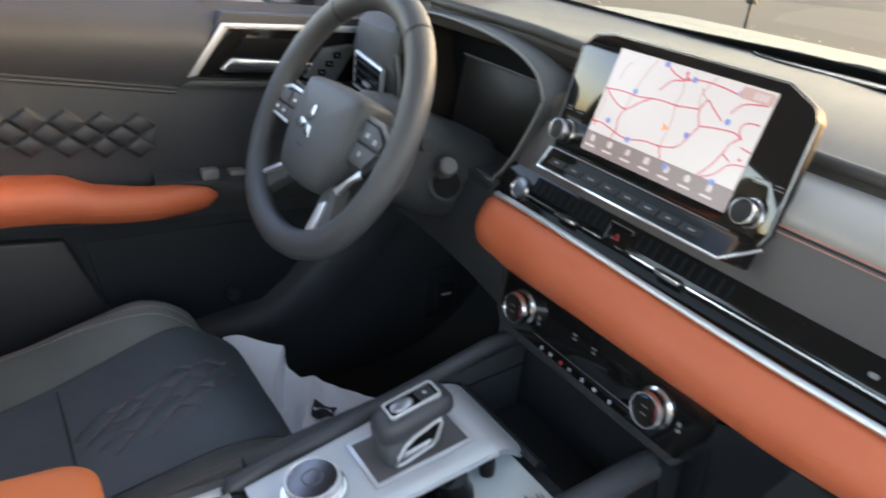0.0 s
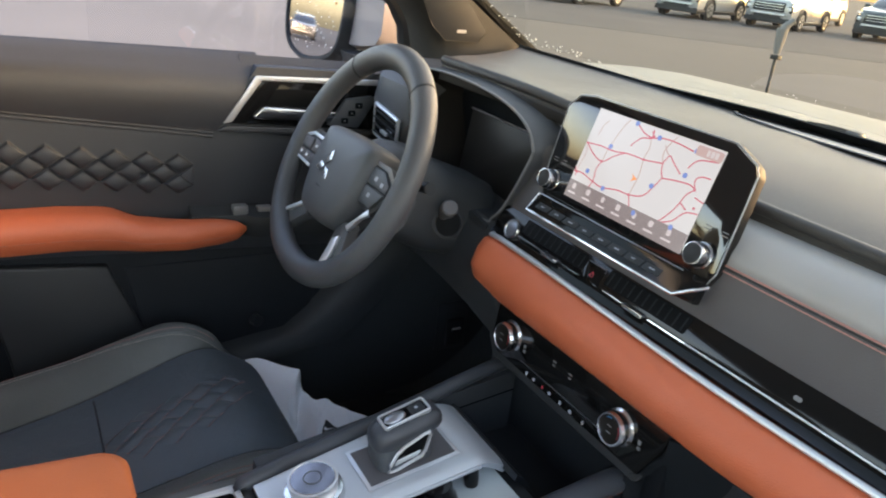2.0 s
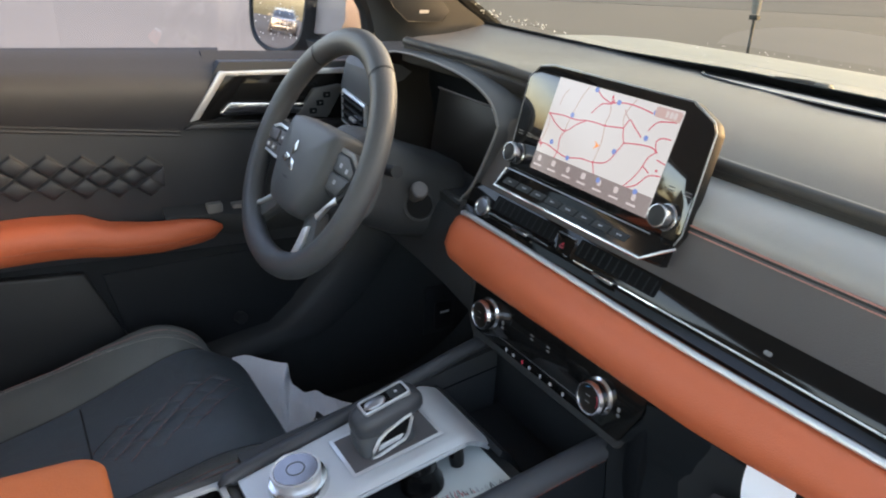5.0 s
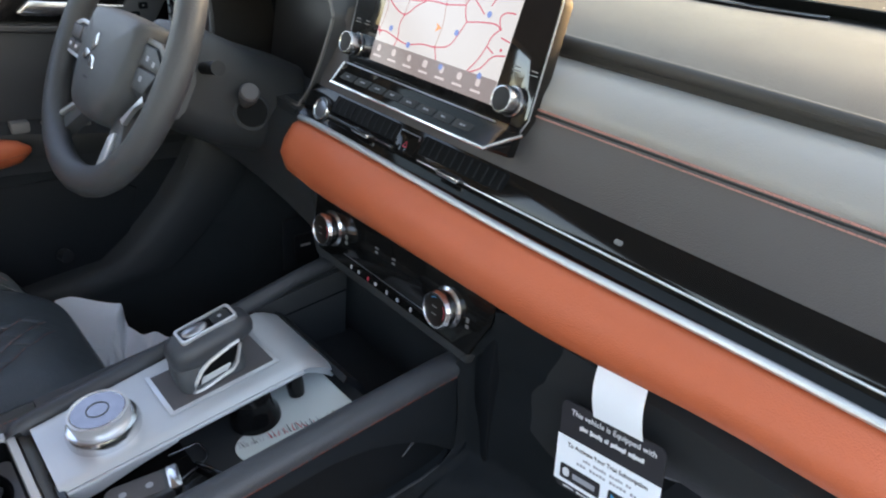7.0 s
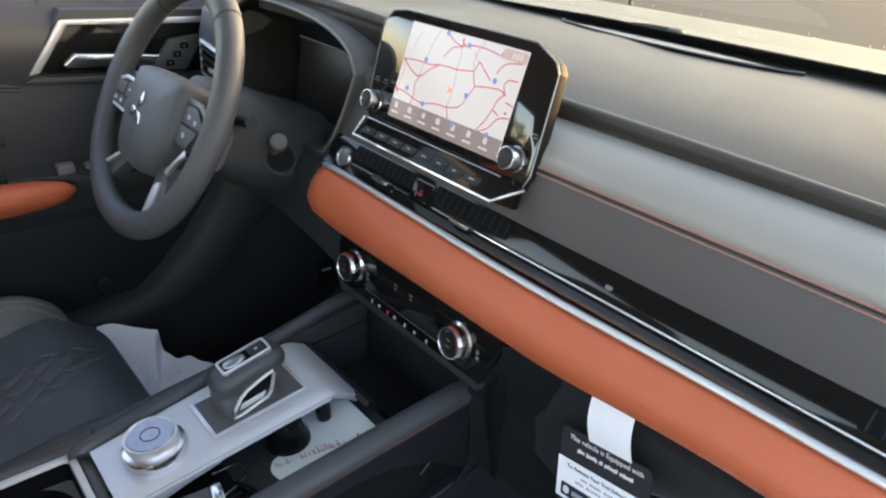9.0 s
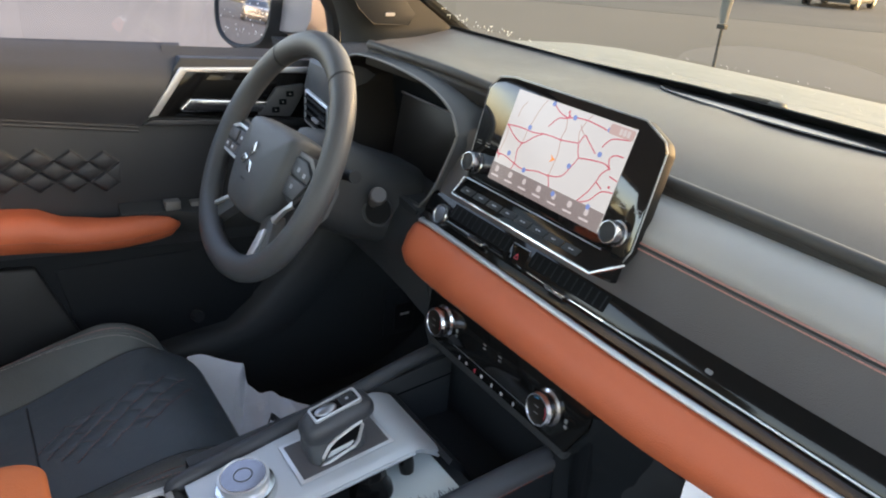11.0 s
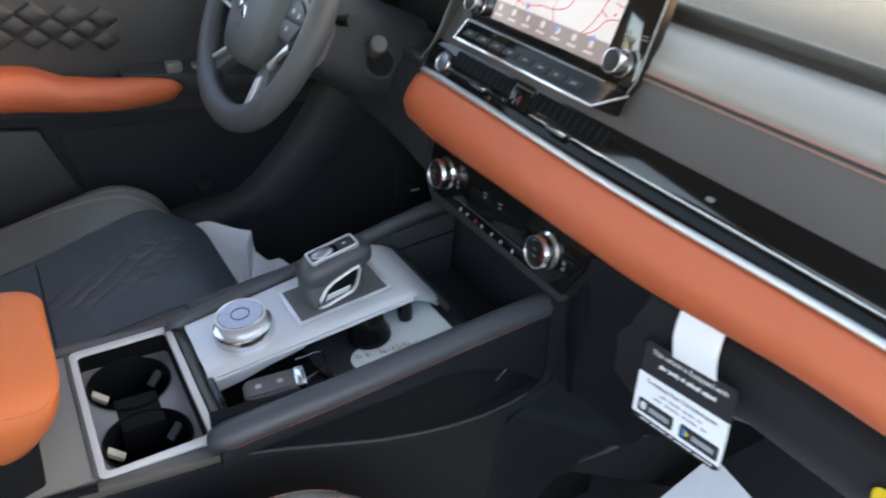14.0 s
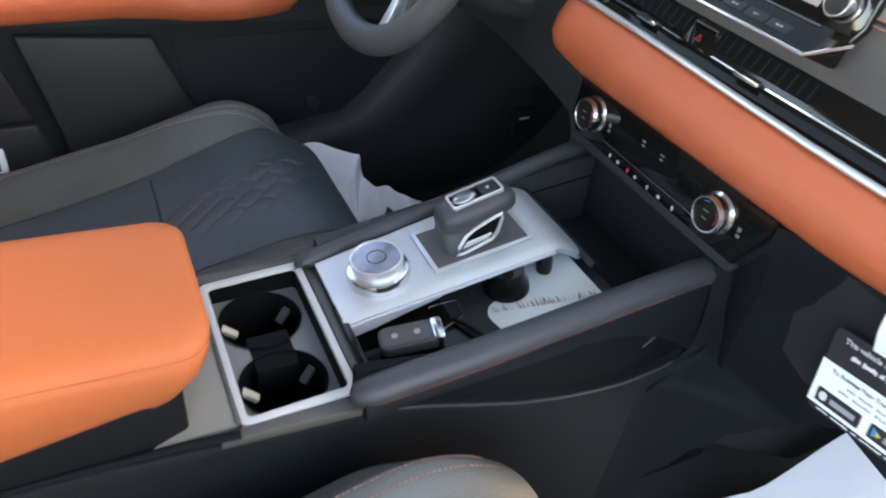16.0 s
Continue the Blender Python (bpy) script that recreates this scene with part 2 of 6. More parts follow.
def tube(path, r, n=10, closed=False, flat=1.0, up=(0, 0, 1), ends=True):
    """A pipe along a path; r may be a number or a list; flat squashes it along the second axis."""
    P = [Vector(p) for p in path]
    rings = []
    for i, p in enumerate(P):
        a = P[(i - 1) % len(P)] if closed or i else p
        b = P[(i + 1) % len(P)] if closed or i < len(P) - 1 else p
        t = (b - a).normalized()
        u = t.cross(Vector(up))
        u = u.normalized() if u.length > 1e-6 else t.orthogonal().normalized()
        w = u.cross(t)
        rr = r[i] if isinstance(r, (list, tuple)) else r
        rings.append([p + u * rr * math.cos(2 * math.pi * k / n) + w * rr * flat * math.sin(2 * math.pi * k / n) for k in range(n)])
    if closed:
        rings.append(rings[0])
    bm = loft(rings, True, ends and not closed)
    if closed:
        bmesh.ops.remove_doubles(bm, verts=bm.verts[:], dist=1e-6)
    return bm


def lathe(profile, m, n=28):
    """A turned body: (radius, height) pairs, closed at both ends, about local z."""
    rings = [[Vector((r * math.cos(2 * math.pi * k / n), r * math.sin(2 * math.pi * k / n), h)) for k in range(n)] for r, h in profile]
    bm = loft(rings)
    bm.transform(m)
    return bm


def sheet(f, nu, nv, thick=0.0):
    """A curved sheet of points f(u, v), u and v from 0 to 1, made thick along its normals."""
    bm = bmesh.new()
    g = [[bm.verts.new(f(i / nu, j / nv)) for j in range(nv + 1)] for i in range(nu + 1)]
    for i in range(nu):
        for j in range(nv):
            bm.faces.new((g[i][j], g[i + 1][j], g[i + 1][j + 1], g[i][j + 1]))
    if thick:
        bm.normal_update()
        bmesh.ops.solidify(bm, geom=bm.faces[:], thickness=thick)
    return bm


def join(*bms):
    """Several bmeshes as one."""
    out = bms[0]
    for o in bms[1:]:
        me = bpy.data.meshes.new("tmp")
        o.to_mesh(me)
        o.free()
        out.from_mesh(me)
        bpy.data.meshes.remove(me)
    return out


def frame_at(o, ux, uy):
    """A placing matrix with local x along ux and local y along uy."""
    ux = Vector(ux).normalized()
    uz = ux.cross(Vector(uy)).normalized()
    uy = uz.cross(ux)
    m = Matrix((ux, uy, uz)).transposed().to_4x4()
    m.translation = Vector(o)
    return m


def lerp(a, b, t):
    return a + (b - a) * t


def table(x, xs, ys):
    """Linear look-up with soft joints."""
    for i in range(len(xs) - 1):
        if x <= xs[i + 1]:
            t = max(0.0, min(1.0, (x - xs[i]) / (xs[i + 1] - xs[i])))
            t = t * t * (3 - 2 * t)
            return lerp(ys[i], ys[i + 1], t)
    return ys[-1]


def stitches(path, material, parent, name="stitching", r=0.0007, dash=0.006, gap=0.0025, label=""):
    """A row of short raised threads along a line, one part."""
    P = [Vector(p) for p in path]
    bms, i, carry, start = [], 0, 0.0, None
    step = dash + gap
    pos = 0.0
    for a, b in zip(P, P[1:]):
        d = (b - a).length
        while pos < d:
            s, e = a.lerp(b, pos / d), a.lerp(b, min(1, (pos + dash) / d))
            if (e - s).length > 1e-4:
                bms.append((s, e))
            pos += step
        pos -= d
    verts, faces = [], []
    for s, e in bms:
        t = (e - s).normalized()
        u = t.orthogonal().normalized()
        w = t.cross(u)
        k = len(verts)
        for q, rr in ((s, r), (e, r)):
            for c in range(4):
                verts.append(q + (u * math.cos(c * math.pi / 2) + w * math.sin(c * math.pi / 2)) * rr)
        for c in range(4):
            faces.append((k + c, k + (c + 1) % 4, k + 4 + (c + 1) % 4, k + 4 + c))
        faces += [(k, k + 1, k + 2, k + 3), (k + 4, k + 5, k + 6, k + 7)]
    bm = bmesh.new()
    vs = [bm.verts.new(v) for v in verts]
    for f in faces:
        bm.faces.new([vs[q] for q in f])
    return part(name, bm, material, parent, label)

# ---- outside: ground, road, cars, stand ----
solid("ground", sheet(lambda u, v: ((u - 0.5) * 900, (v - 0.5) * 900, 0), 8, 8), ASPHALT, "worn grey-brown asphalt car park", "ground", kind="structure")
solid("road", prism([(-60, -22), (60, -22), (60, 12), (-60, 12)], 0.002, 0.006, frame_at((-25, 35, 0), (0.56, 0.83, 0), (-0.83, 0.56, 0))),
      ASPHALT_DARK, "darker asphalt of the parking row", "ground", kind="structure")


# ---- the car's shell round the cabin ----
def strip_x(prof, x0, x1, n=24, ends=(1, 1)):
    """A closed profile of (y, z) pushed along x."""
    return loft([[(lerp(x0, x1, i / n), y, z) for y, z in prof] for i in range(n + 1)])


solid("floor", box(-0.76, 0.76, -1.7, 0.75, 0.36, 0.42, 0.01), VOID, "black carpet cabin floor", "floor", kind="structure")
solid("wall_front", box(-0.76, 0.76, 0.62, 0.66, 0.42, 1.12), CARPETWALL, "black carpeted firewall behind the dashboard", "wall", kind="structure")
solid("wall_back", box(-0.76, 0.76, -1.74, -1.70, 0.36, 1.16), BLACK, "plain black rear wall of the cabin", "wall", kind="structure")
solid("ceiling", sheet(lambda u, v: (lerp(-0.62, 0.62, u), lerp(-1.8, -0.16, v), 1.60 + 0.03 * math.sin(math.pi * u)), 8, 8, 0.03), BOUNCELINER,
      "unseen headliner kept pale to bounce light down", "ceiling", kind="structure")
solid("sill", box(0.70, 0.80, -1.0, 0.55, 0.30, 0.46, 0.02), BLACK, "black sill of the open passenger doorway", "sill", kind="structure")

# bonnet, cowl and windscreen
def bonnet(u, v):
    x = lerp(-0.78, 0.78, u)
    y = lerp(0.590, 1.75, v) - 0.5 * (x * x) * lerp(0.9, 0.5, v)
    return (x, y, 1.180 - 0.042 * v - 0.62 * max(0.0, v - 0.36) ** 2 + 0.034 * x * x - 1.5 * max(0.0, abs(x) - 0.72) ** 2)


solid("bonnet", sheet(bonnet, 24, 16, 0.012), DIMMEDPAINT, "white painted bonnet with water drops", "bonnet", kind="structure")
BACK_Y = lambda x: 0.53 - 0.40 * x * x
BACK_Z = lambda x: 1.182 + 0.080 * x * x
cowl = loft([[(x, BACK_Y(x) + 0.0, BACK_Z(x) - 0.03), (x, BACK_Y(x) - 0.012, BACK_Z(x) - 0.001), (x, BACK_Y(x) + 0.03, 1.193 + 0.05 * max(0.0, abs(x) - 0.35)),
              (x, BACK_Y(x) + 0.16, BACK_Z(x) - 0.035), (x, BACK_Y(x) + 0.16, BACK_Z(x) - 0.06)] for x in [lerp(-0.70, 0.70, i / 30) for i in range(31)]])
solid("cowl", cowl, BLACK, "black plastic cowl below the windscreen", "cowl", kind="structure")
WS = lambda u, v: (lerp(-0.72, 0.72, u) * lerp(1, 0.83, v), lerp(BACK_Y(lerp(-0.72, 0.72, u)) + 0.01, -0.12 - 0.12 * (2 * u - 1) ** 2, v),
                                          lerp(BACK_Z(lerp(-0.72, 0.72, u)) + 0.012, 1.60, v))
ws = solid("window_1", sheet(WS, 16, 8), SCREENGLASS, "raked clear windscreen", "windscreen", kind="structure")
ws.visible_shadow = False


def screen_base(u, v):
    """The black strip at the foot of the windscreen, from the dashboard's edge up the glass."""
    x = lerp(-0.655, 0.70, u)
    k = min(1.0, max(0.30, (x + 0.50) / 0.35))
    g = (x / 0.72 + 1) / 2
    near = Vector((x, BACK_Y(x) - 0.010 - 0.045 * min(1.0, max(0.0, (x + 0.55) / 0.25)), BACK_Z(x) + 0.013))
    foot = Vector(WS(g, 0.012)) + Vector((0, -0.010, 0.0))
    top = Vector(WS(g, 0.012 + 0.046 * k)) + Vector((0, -0.006, -0.004))
    return near.lerp(foot, v / 0.4) if v < 0.4 else foot.lerp(top, (v - 0.4) / 0.6)


solid("screen_base", sheet(screen_base, 36, 10, 0.002), BLACK, "black strip at the foot of the windscreen", "trim", kind="structure")

wiper = thing("wiper", (-0.08, 0.55, 1.20), "black windscreen wiper arm at the foot of the glass", "wiper")
part("arm", tube([(-0.13, 0.556, 1.2040), (-0.09, 0.563, 1.2050), (-0.05, 0.585, 1.200)], [0.003, 0.004, 0.006], 8), BLACK, wiper)
part("pivot_cap", lathe([(0.015, -0.012), (0.0155, 0.002), (0.012, 0.007), (0.004, 0.009)], frame_at((-0.060, 0.578, 1.199), (1, 0, 0), (0, 1, -0.1)), 20), DASH, wiper)

# ---- dashboard ----
dash = thing("dashboard", (0, 0.2, 0.9), "charcoal dashboard with burnt orange leather band and gloss black vents", "dashboard")
FX = (-0.50, -0.30, -0.14, 0.0, 0.12, 0.72)
LIP_Y = lambda x: table(x, FX, (0.085, 0.10, 0.12, 0.13, 0.13, 0.13))
LIP_Z = lambda x: table(x, FX, (1.218, 1.216, 1.206, 1.186, 1.172, 1.165))


def dash_top(u, v):
    xf, xb = lerp(-0.50, 0.72, u), lerp(-0.655, 0.70, u)
    yf, zf, yb, zb = LIP_Y(xf), LIP_Z(xf), BACK_Y(xb), BACK_Z(xb)
    left = min(1.0, max(0.0, (0.02 - xf) / 0.3))
    return (lerp(xf, xb, v), lerp(yf, yb, v), lerp(zf, zb, v ** (1 - 0.45 * left)) + (0.012 - 0.018 * left) * math.sin(math.pi * v) + 0.006 * math.sin(min(1, v * 5) * math.pi / 2) - 0.006)


part("top_pad", sheet(dash_top, 40, 18, -0.014), DASHTOP, dash)
part("lip", tube([(x, LIP_Y(x) + 0.0095, LIP_Z(x) - 0.0135) for x in [lerp(-0.50, 0.72, i / 40) for i in range(41)]], 0.0135, 16), DASHTOP, dash, smooth=80)
part("lip_edge", tube([(x, LIP_Y(x) + 0.0040, LIP_Z(x) + 0.0064) for x in [lerp(-0.50, 0.72, i / 40) for i in range(41)]], 0.0078, 16), DASHTOP, dash, "rounded edge of the top pad", smooth=80)


def defroster(u, v):
    """The curved demister panel at the back of the top pad."""
    x = lerp(-0.195, 0.214, u)
    back = 0.470 - 0.34 * (x + 0.03) ** 2
    return (x, back - 0.050 * math.sin(math.pi * u) ** 0.55 * (1 - v), 1.2082 - 0.0045 * v)


part("demister", sheet(defroster, 28, 4, 0.002), DEMIST, dash, "blue-grey demister panel")
# dark face under the lip, a stand-in for its soft shadow
GROOVE_Z = lambda x: table(x, (-0.50, -0.26, -0.19), (1.192, 1.180, 1.10))
part("groove", loft([[(x, LIP_Y(x) + 0.03, LIP_Z(x) - 0.01), (x, LIP_Y(x) + 0.03, GROOVE_Z(x)), (x, LIP_Y(x) + 0.06, GROOVE_Z(x)), (x, LIP_Y(x) + 0.06, LIP_Z(x) - 0.01)]
                     for x in [lerp(-0.49, 0.70, i / 40) for i in range(41)]]), GLOVE, dash)
# Dark strip carries the shade of the pad's overhanging side.
part("pad_side", loft([[(x, LIP_Y(x) - 0.0045, LIP_Z(x) - 0.0050), (x, LIP_Y(x) - 0.0060, LIP_Z(x) - 0.0075), (x, LIP_Y(x) - 0.0060, LIP_Z(x) - h), (x, LIP_Y(x) + 0.010, LIP_Z(x) - h)]
                       for x, h in [(lerp(-0.495, -0.13, i / 20), lerp(0.024, 0.012, max(0.0, i / 20 - 0.6) / 0.4)) for i in range(21)]]), HOUSEM, dash, "side of the top pad over the instruments, coloured dark for shade")
# grey roll on the passenger side
part("roll_pad", loft([[(x, 0.076, 1.128), (x, 0.080, 1.140), (x, 0.090, 1.1540), (x, 0.105, 1.1620), (x, 0.122, 1.1660), (x, 0.140, 1.1650), (x, 0.165, 1.154), (x, 0.165, 1.10), (x, 0.09, 1.11)]
                       for x in [lerp(0.085, 0.70, i / 14) for i in range(15)]]), ROLL, dash, "grey leather roll", smooth=70)
for z, y in ((1.1275, 0.0745), (1.1215, 0.0724)):
    stitches([(0.110, y, z), (0.70, y, z)], DASHTHREAD, dash, r=0.0011 if z > 1.125 else 0.0008, dash=0.006, gap=0.0008)
part("roll_seam", tube([(0.105, 0.0742, 1.1247), (0.70, 0.0742, 1.1247)], 0.0010, 6), BLACK, dash, "dark seam between the stitch rows")
# charcoal fascia
part("fascia", strip_x([(0.058, 1.066), (0.075, 1.127), (0.10, 1.127), (0.10, 1.05), (0.06, 1.05)], -0.215, 0.70, 20), FASCIA, dash)
# gloss black vent band
part("vent_band", strip_x([(0.034, 1.030), (0.042, 1.036), (0.044, 1.045), (0.058, 1.0665), (0.075, 1.066), (0.075, 1.025), (0.036, 1.025)], -0.225, 0.70, 20), GLOSS, dash)
for x0, x1 in ((-0.168, -0.038), (0.004, 0.132), (0.50, 0.64)):
    vm = frame_at(((x0 + x1) / 2, 0.051, 1.0558), (1, 0, 0), (0, 0.546, 0.838))
    # Flush black plate paints the shade inside the vent.
    mouth = part("vent_mouth", prism(rounded(x1 - x0, 0.0205, 0.002, 2), -0.001, 0.0003, vm), DEEP, dash, "flush vent mouth painted black for its inner shade")
    n = int((x1 - x0) / 0.0115)
    for i in range(n):
        x = (i + 0.5) * (x1 - x0) / n - (x1 - x0) / 2
        part("vent_slat", box(x - 0.0009, x + 0.0009, -0.0085, 0.0085, -0.0005, 0.0010, m=vm), GLOVE, mouth)


def bar(x0, x1, y, z, r=0.0016, material=STEEL, name="trim_bar", flat=1.0):
    return part(name, tube([(x0, y, z), (x1, y, z)], r, 8, flat=flat), material, dash)


for x0, x1 in ((-0.166, -0.111), (-0.067, -0.037), (0.010, 0.043), (0.086, 0.140)):
    bar(x0, x1, 0.0412, 1.0418, 0.0015, CHROME)
bar(0.140, 0.69, 0.0412, 1.0418, 0.0012, SATIN)
for x in (-0.0935, 0.0625, 0.56):
    part("vent_tab", box(x - 0.0165, x + 0.0165, 0.036, 0.046, 1.0390, 1.0445, 0.0022), CHROME, dash)
part("hazard_button", prism(rounded(0.034, 0.024, 0.003), 0, 0.0012, frame_at((-0.0185, 0.0480, 1.0500), (1, 0, 0), (0, 0.546, 0.838)), 0.0005), GLOSS, dash)
part("hazard_edge", tube([frame_at((-0.0185, 0.0480, 1.0500), (1, 0, 0), (0, 0.546, 0.838)) @ Vector((x, y, 0.0012)) for x, y in ((-0.016, 0.0125), (0.016, 0.0125), (0.0165, 0.008))], 0.0006, 5), STEEL, dash)
tri_m = frame_at((-0.0185, 0.0458, 1.0492), (1, 0, 0), (0, 0.546, 0.838))
part("hazard_sign", join(*[tube([tri_m @ Vector((0.0042 * math.cos(radians(90 + 120 * i)), 0.0042 * math.sin(radians(90 + 120 * i)), 0)),
                                 tri_m @ Vector((0.0042 * math.cos(radians(210 + 120 * i)), 0.0042 * math.sin(radians(210 + 120 * i)), 0))], 0.0005, 5) for i in range(3)]), REDINK, dash, "red warning triangle")
# Pale oval paints a window reflection onto the gloss band.
sgm2 = frame_at((0.268, 0.0490, 1.0530), (1, 0, 0), (0, 0.546, 0.838))
part("painted_reflection", prism(rounded(0.0085, 0.0046, 0.0019, 3), 0.0002, 0.0005, sgm2), PODGREY, dash, "small pale reflection painted on the gloss band")
stm = frame_at((-0.186, 0.0462, 1.0435), (1, 0, 0), (0, 0.40, 0.92))
start = part("start_button", lathe([(0.0150, 0), (0.0150, 0.0040), (0.0140, 0.0055), (0.0122, 0.0055), (0.0116, 0.0045)], stm, 36), CHROME, dash)
part("cap", lathe([(0.0117, 0), (0.0117, 0.0042), (0.0100, 0.0046)], stm, 32), STEEL, start)

# orange band with a chrome strip
PX = (-0.244, -0.239, -0.226, -0.200, -0.155, 0.20, 0.46, 0.70)
PT = (0.992, 1.010, 1.022, 1.0275, 1.0275, 1.0215, 1.0265, 1.030)
PB = (0.976, 0.967, 0.958, 0.951, 0.946, 0.949, 0.970, 0.983)


def band(x):
    t, b = table(x, PX, PT), table(x, PX, PB)
    prof = ((0.030, 1.0), (0.014, 0.93), (0.002, 0.72), (-0.004, 0.48), (0.002, 0.22), (0.016, 0.05), (0.034, 0.0), (0.075, 0.1), (0.075, 0.9))
    back = max(0.0, (-0.208 - x) / 0.037)
    return [(x, y + 0.03 * back * (1 - y / 0.075), lerp(b, t, s)) for y, s in prof]


xs = sorted(list(PX) + [lerp(-0.235, 0.70, i / 40) for i in range(1, 40)])
part("orange_band", loft([band(x) for x in xs]), ORANGE, dash, "burnt orange leather band", smooth=60)
strip = [(x, 0.027 + max(0.0, -0.21 - x) * 1.2, table(x, PX, PT) + 0.0035) for x in [lerp(-0.232, 0.70, i / 40) for i in range(41)]]
part("chrome_strip", tube(strip, 0.0044, 10, flat=0.85), SATIN, dash, "satin chrome strip")

# instrument binnacle
bc = -0.37
OPEN = [(-0.077, 0.112), (0.014, 0.111), (0.094, 0.103), (0.150, 0.086), (0.176, 0.063), (0.178, 0.042), (0.149, -0.028), (0.124, -0.061), (0.096, -0.071), (-0.118, -0.072), (-0.158, 0.0), (-0.190, 0.07), (-0.150, 0.104)]


def ring(scale, y, lean=0.12, dz=0.0):
    return [(bc + p.x * scale, y + lean * p.y, 1.10 + p.y * scale + dz) for p in smoothline([(a, b, 0) for a, b in OPEN], 4, True)]


part("binnacle", loft([ring(1.030, 0.16, 0.1), ring(1.030, 0.080, 0.1), ring(1.020, 0.064, 0.1), ring(1.0, 0.057, 0.1), ring(0.985, 0.060, 0.1)], True, False), DASH, dash, "hooded instrument surround", smooth=60)
part("binnacle_lining", loft([ring(0.985, 0.0602, 0.1), ring(0.965, 0.072, 0.1), ring(0.92, 0.12, 0.1), ring(0.88, 0.155, 0.05)], True, False), HOUSEM, dash, "black hood lining")
part("binnacle_cheek", loft([[(-0.232 + 0.052 * k, 0.066 + 0.01 * k, 1.035 + 0.13 * k), (-0.150, 0.118 + 0.02 * k, 1.035 + 0.15 * k), (-0.135, 0.16, 1.035 + 0.15 * k), (-0.232 + 0.052 * k, 0.16, 1.035 + 0.13 * k)] for k in (0, 0.35, 0.7, 1.0)]), FASCIA, dash)
part("rim_line", tube(ring(1.0, 0.0555, 0.1), 0.0021, 8, closed=True), PODGREY, dash, "pale rim of the instrument hood")
part("cluster_wall", prism([(p[0] * 0.95, p[1] * 0.95) for p in OPEN], 0, 0.004, frame_at((bc, 0.158, 1.10), (1, 0, 0), (0, 0.05, 1))), SIDE, dash)
cl = part("cluster_display", prism([(-0.105, 0.050), (0.086, 0.050), (0.104, 0.040), (0.112, 0.022), (0.098, -0.075), (-0.10, -0.075)], 0, 0.006, frame_at((bc + 0.0, 0.140, 1.098), (1, 0, 0), (0, 0.16, 1)), 0.002), OFFSCREEN, dash, "switched-off glossy instrument screen")
part("screen_edge", tube([frame_at((bc, 0.132, 1.098), (1, 0, 0), (0, 0.16, 1)) @ Vector((p[0], p[1], 0)) for p in [(-0.105, 0.052), (0.086, 0.052), (0.106, 0.041), (0.114, 0.022), (0.10, -0.075)]], 0.0018, 6), FASCIA, cl)
part("cluster_sill", sheet(lambda u, v: (lerp(-0.52, -0.245, u), lerp(0.04, 0.16, v), 1.028 + 0.012 * math.sin(math.pi * u) - 0.004 * v), 12, 4, 0.012), SHROUD, dash)
part("cluster_lip", tube(smoothline([(-0.490, 0.100, 1.022), (-0.465, 0.100, 1.032), (-0.432, 0.100, 1.038), (-0.382, 0.100, 1.0385), (-0.336, 0.100, 1.0355), (-0.322, 0.100, 1.026)], 4), 0.0034, 8), DASH, dash, "raised lip below the instrument screen")
# side vent pod by the door
pod = part("vent_pod", loft([[(x, 0.055 + 0.05 * k, 1.065), (x, 0.045 + 0.05 * k, 1.12), (x, 0.055 + 0.05 * k, 1.165), (x, 0.10, 1.195 - 0.01 * k), (x, 0.24, 1.20), (x, 0.24, 1.0), (x, 0.08, 1.0)]
                             for x, k in ((-0.70, 0.3), (-0.68, 0.1), (-0.66, 0), (-0.56, 0), (-0.545, 0.2))]), DASH, dash, "leather-topped side vent")
stitches([(-0.655, 0.0530, 1.152), (-0.560, 0.0530, 1.152)], THREAD, pod, r=0.0008, dash=0.005, gap=0.0012)
vf = frame_at((-0.61, 0.044, 1.083), (1, 0, -0.12), (0.14, -0.05, 1)) @ Matrix.Diagonal((1.0, 0.82, 1, 1))
part("vent_frame", join(*[tube([vf @ Vector(a), vf @ Vector(b)], 0.004, 6) for a, b in (((-0.045, -0.035, 0), (-0.045, 0.035, 0)), ((-0.045, 0.035, 0), (0.05, 0.035, 0)), ((0.05, 0.035, 0), (0.05, -0.035, 0)), ((0.05, -0.035, 0), (-0.045, -0.035, 0)))]), SATIN, pod)
part("vent_mouth", prism(rounded(0.09, 0.066, 0.003, cx=0.0025), 0.0, 0.002, vf), GLOSS, pod)
for i in range(4):
    part("slat", box(-0.040, 0.045, -0.028 + i * 0.017, -0.025 + i * 0.017, 0.001, 0.006, m=vf), BLACK, pod)
part("vent_tab", prism(rounded(0.024, 0.008, 0.003), 0.004, 0.010, vf @ Matrix.Translation((0.01, -0.01, 0)), 0.001), SATIN, pod)

# knee panel, centre stack sides, glovebox
part("knee_panel", loft([[(x, 0.050, 1.035), (x, 0.024 + 0.02 * abs(x + 0.4), 1.0), (x, 0.018, 0.95), (x, 0.035, 0.905 - 0.02 * s), (x, 0.10, 0.885), (x, 0.16, 0.90), (x, 0.16, 1.03)]
                         for x, s in ((-0.70, 1), (-0.60, 0.6), (-0.50, 0.2), (-0.42, 0), (-0.34, 0.2), (-0.26, 0.6), (-0.215, 1), (-0.17, 1.4))]), KNEE, dash)
part("stack_side", prism([(0.02, 0.95), (0.03, 0.90), (0.03, 0.62), (0.30, 0.45), (0.55, 0.45), (0.55, 0.98), (0.06, 0.98)], -0.17, -0.155, frame_at((0, 0, 0), (0, 1, 0), (0, 0, 1)), 0.003), KNEE, dash)
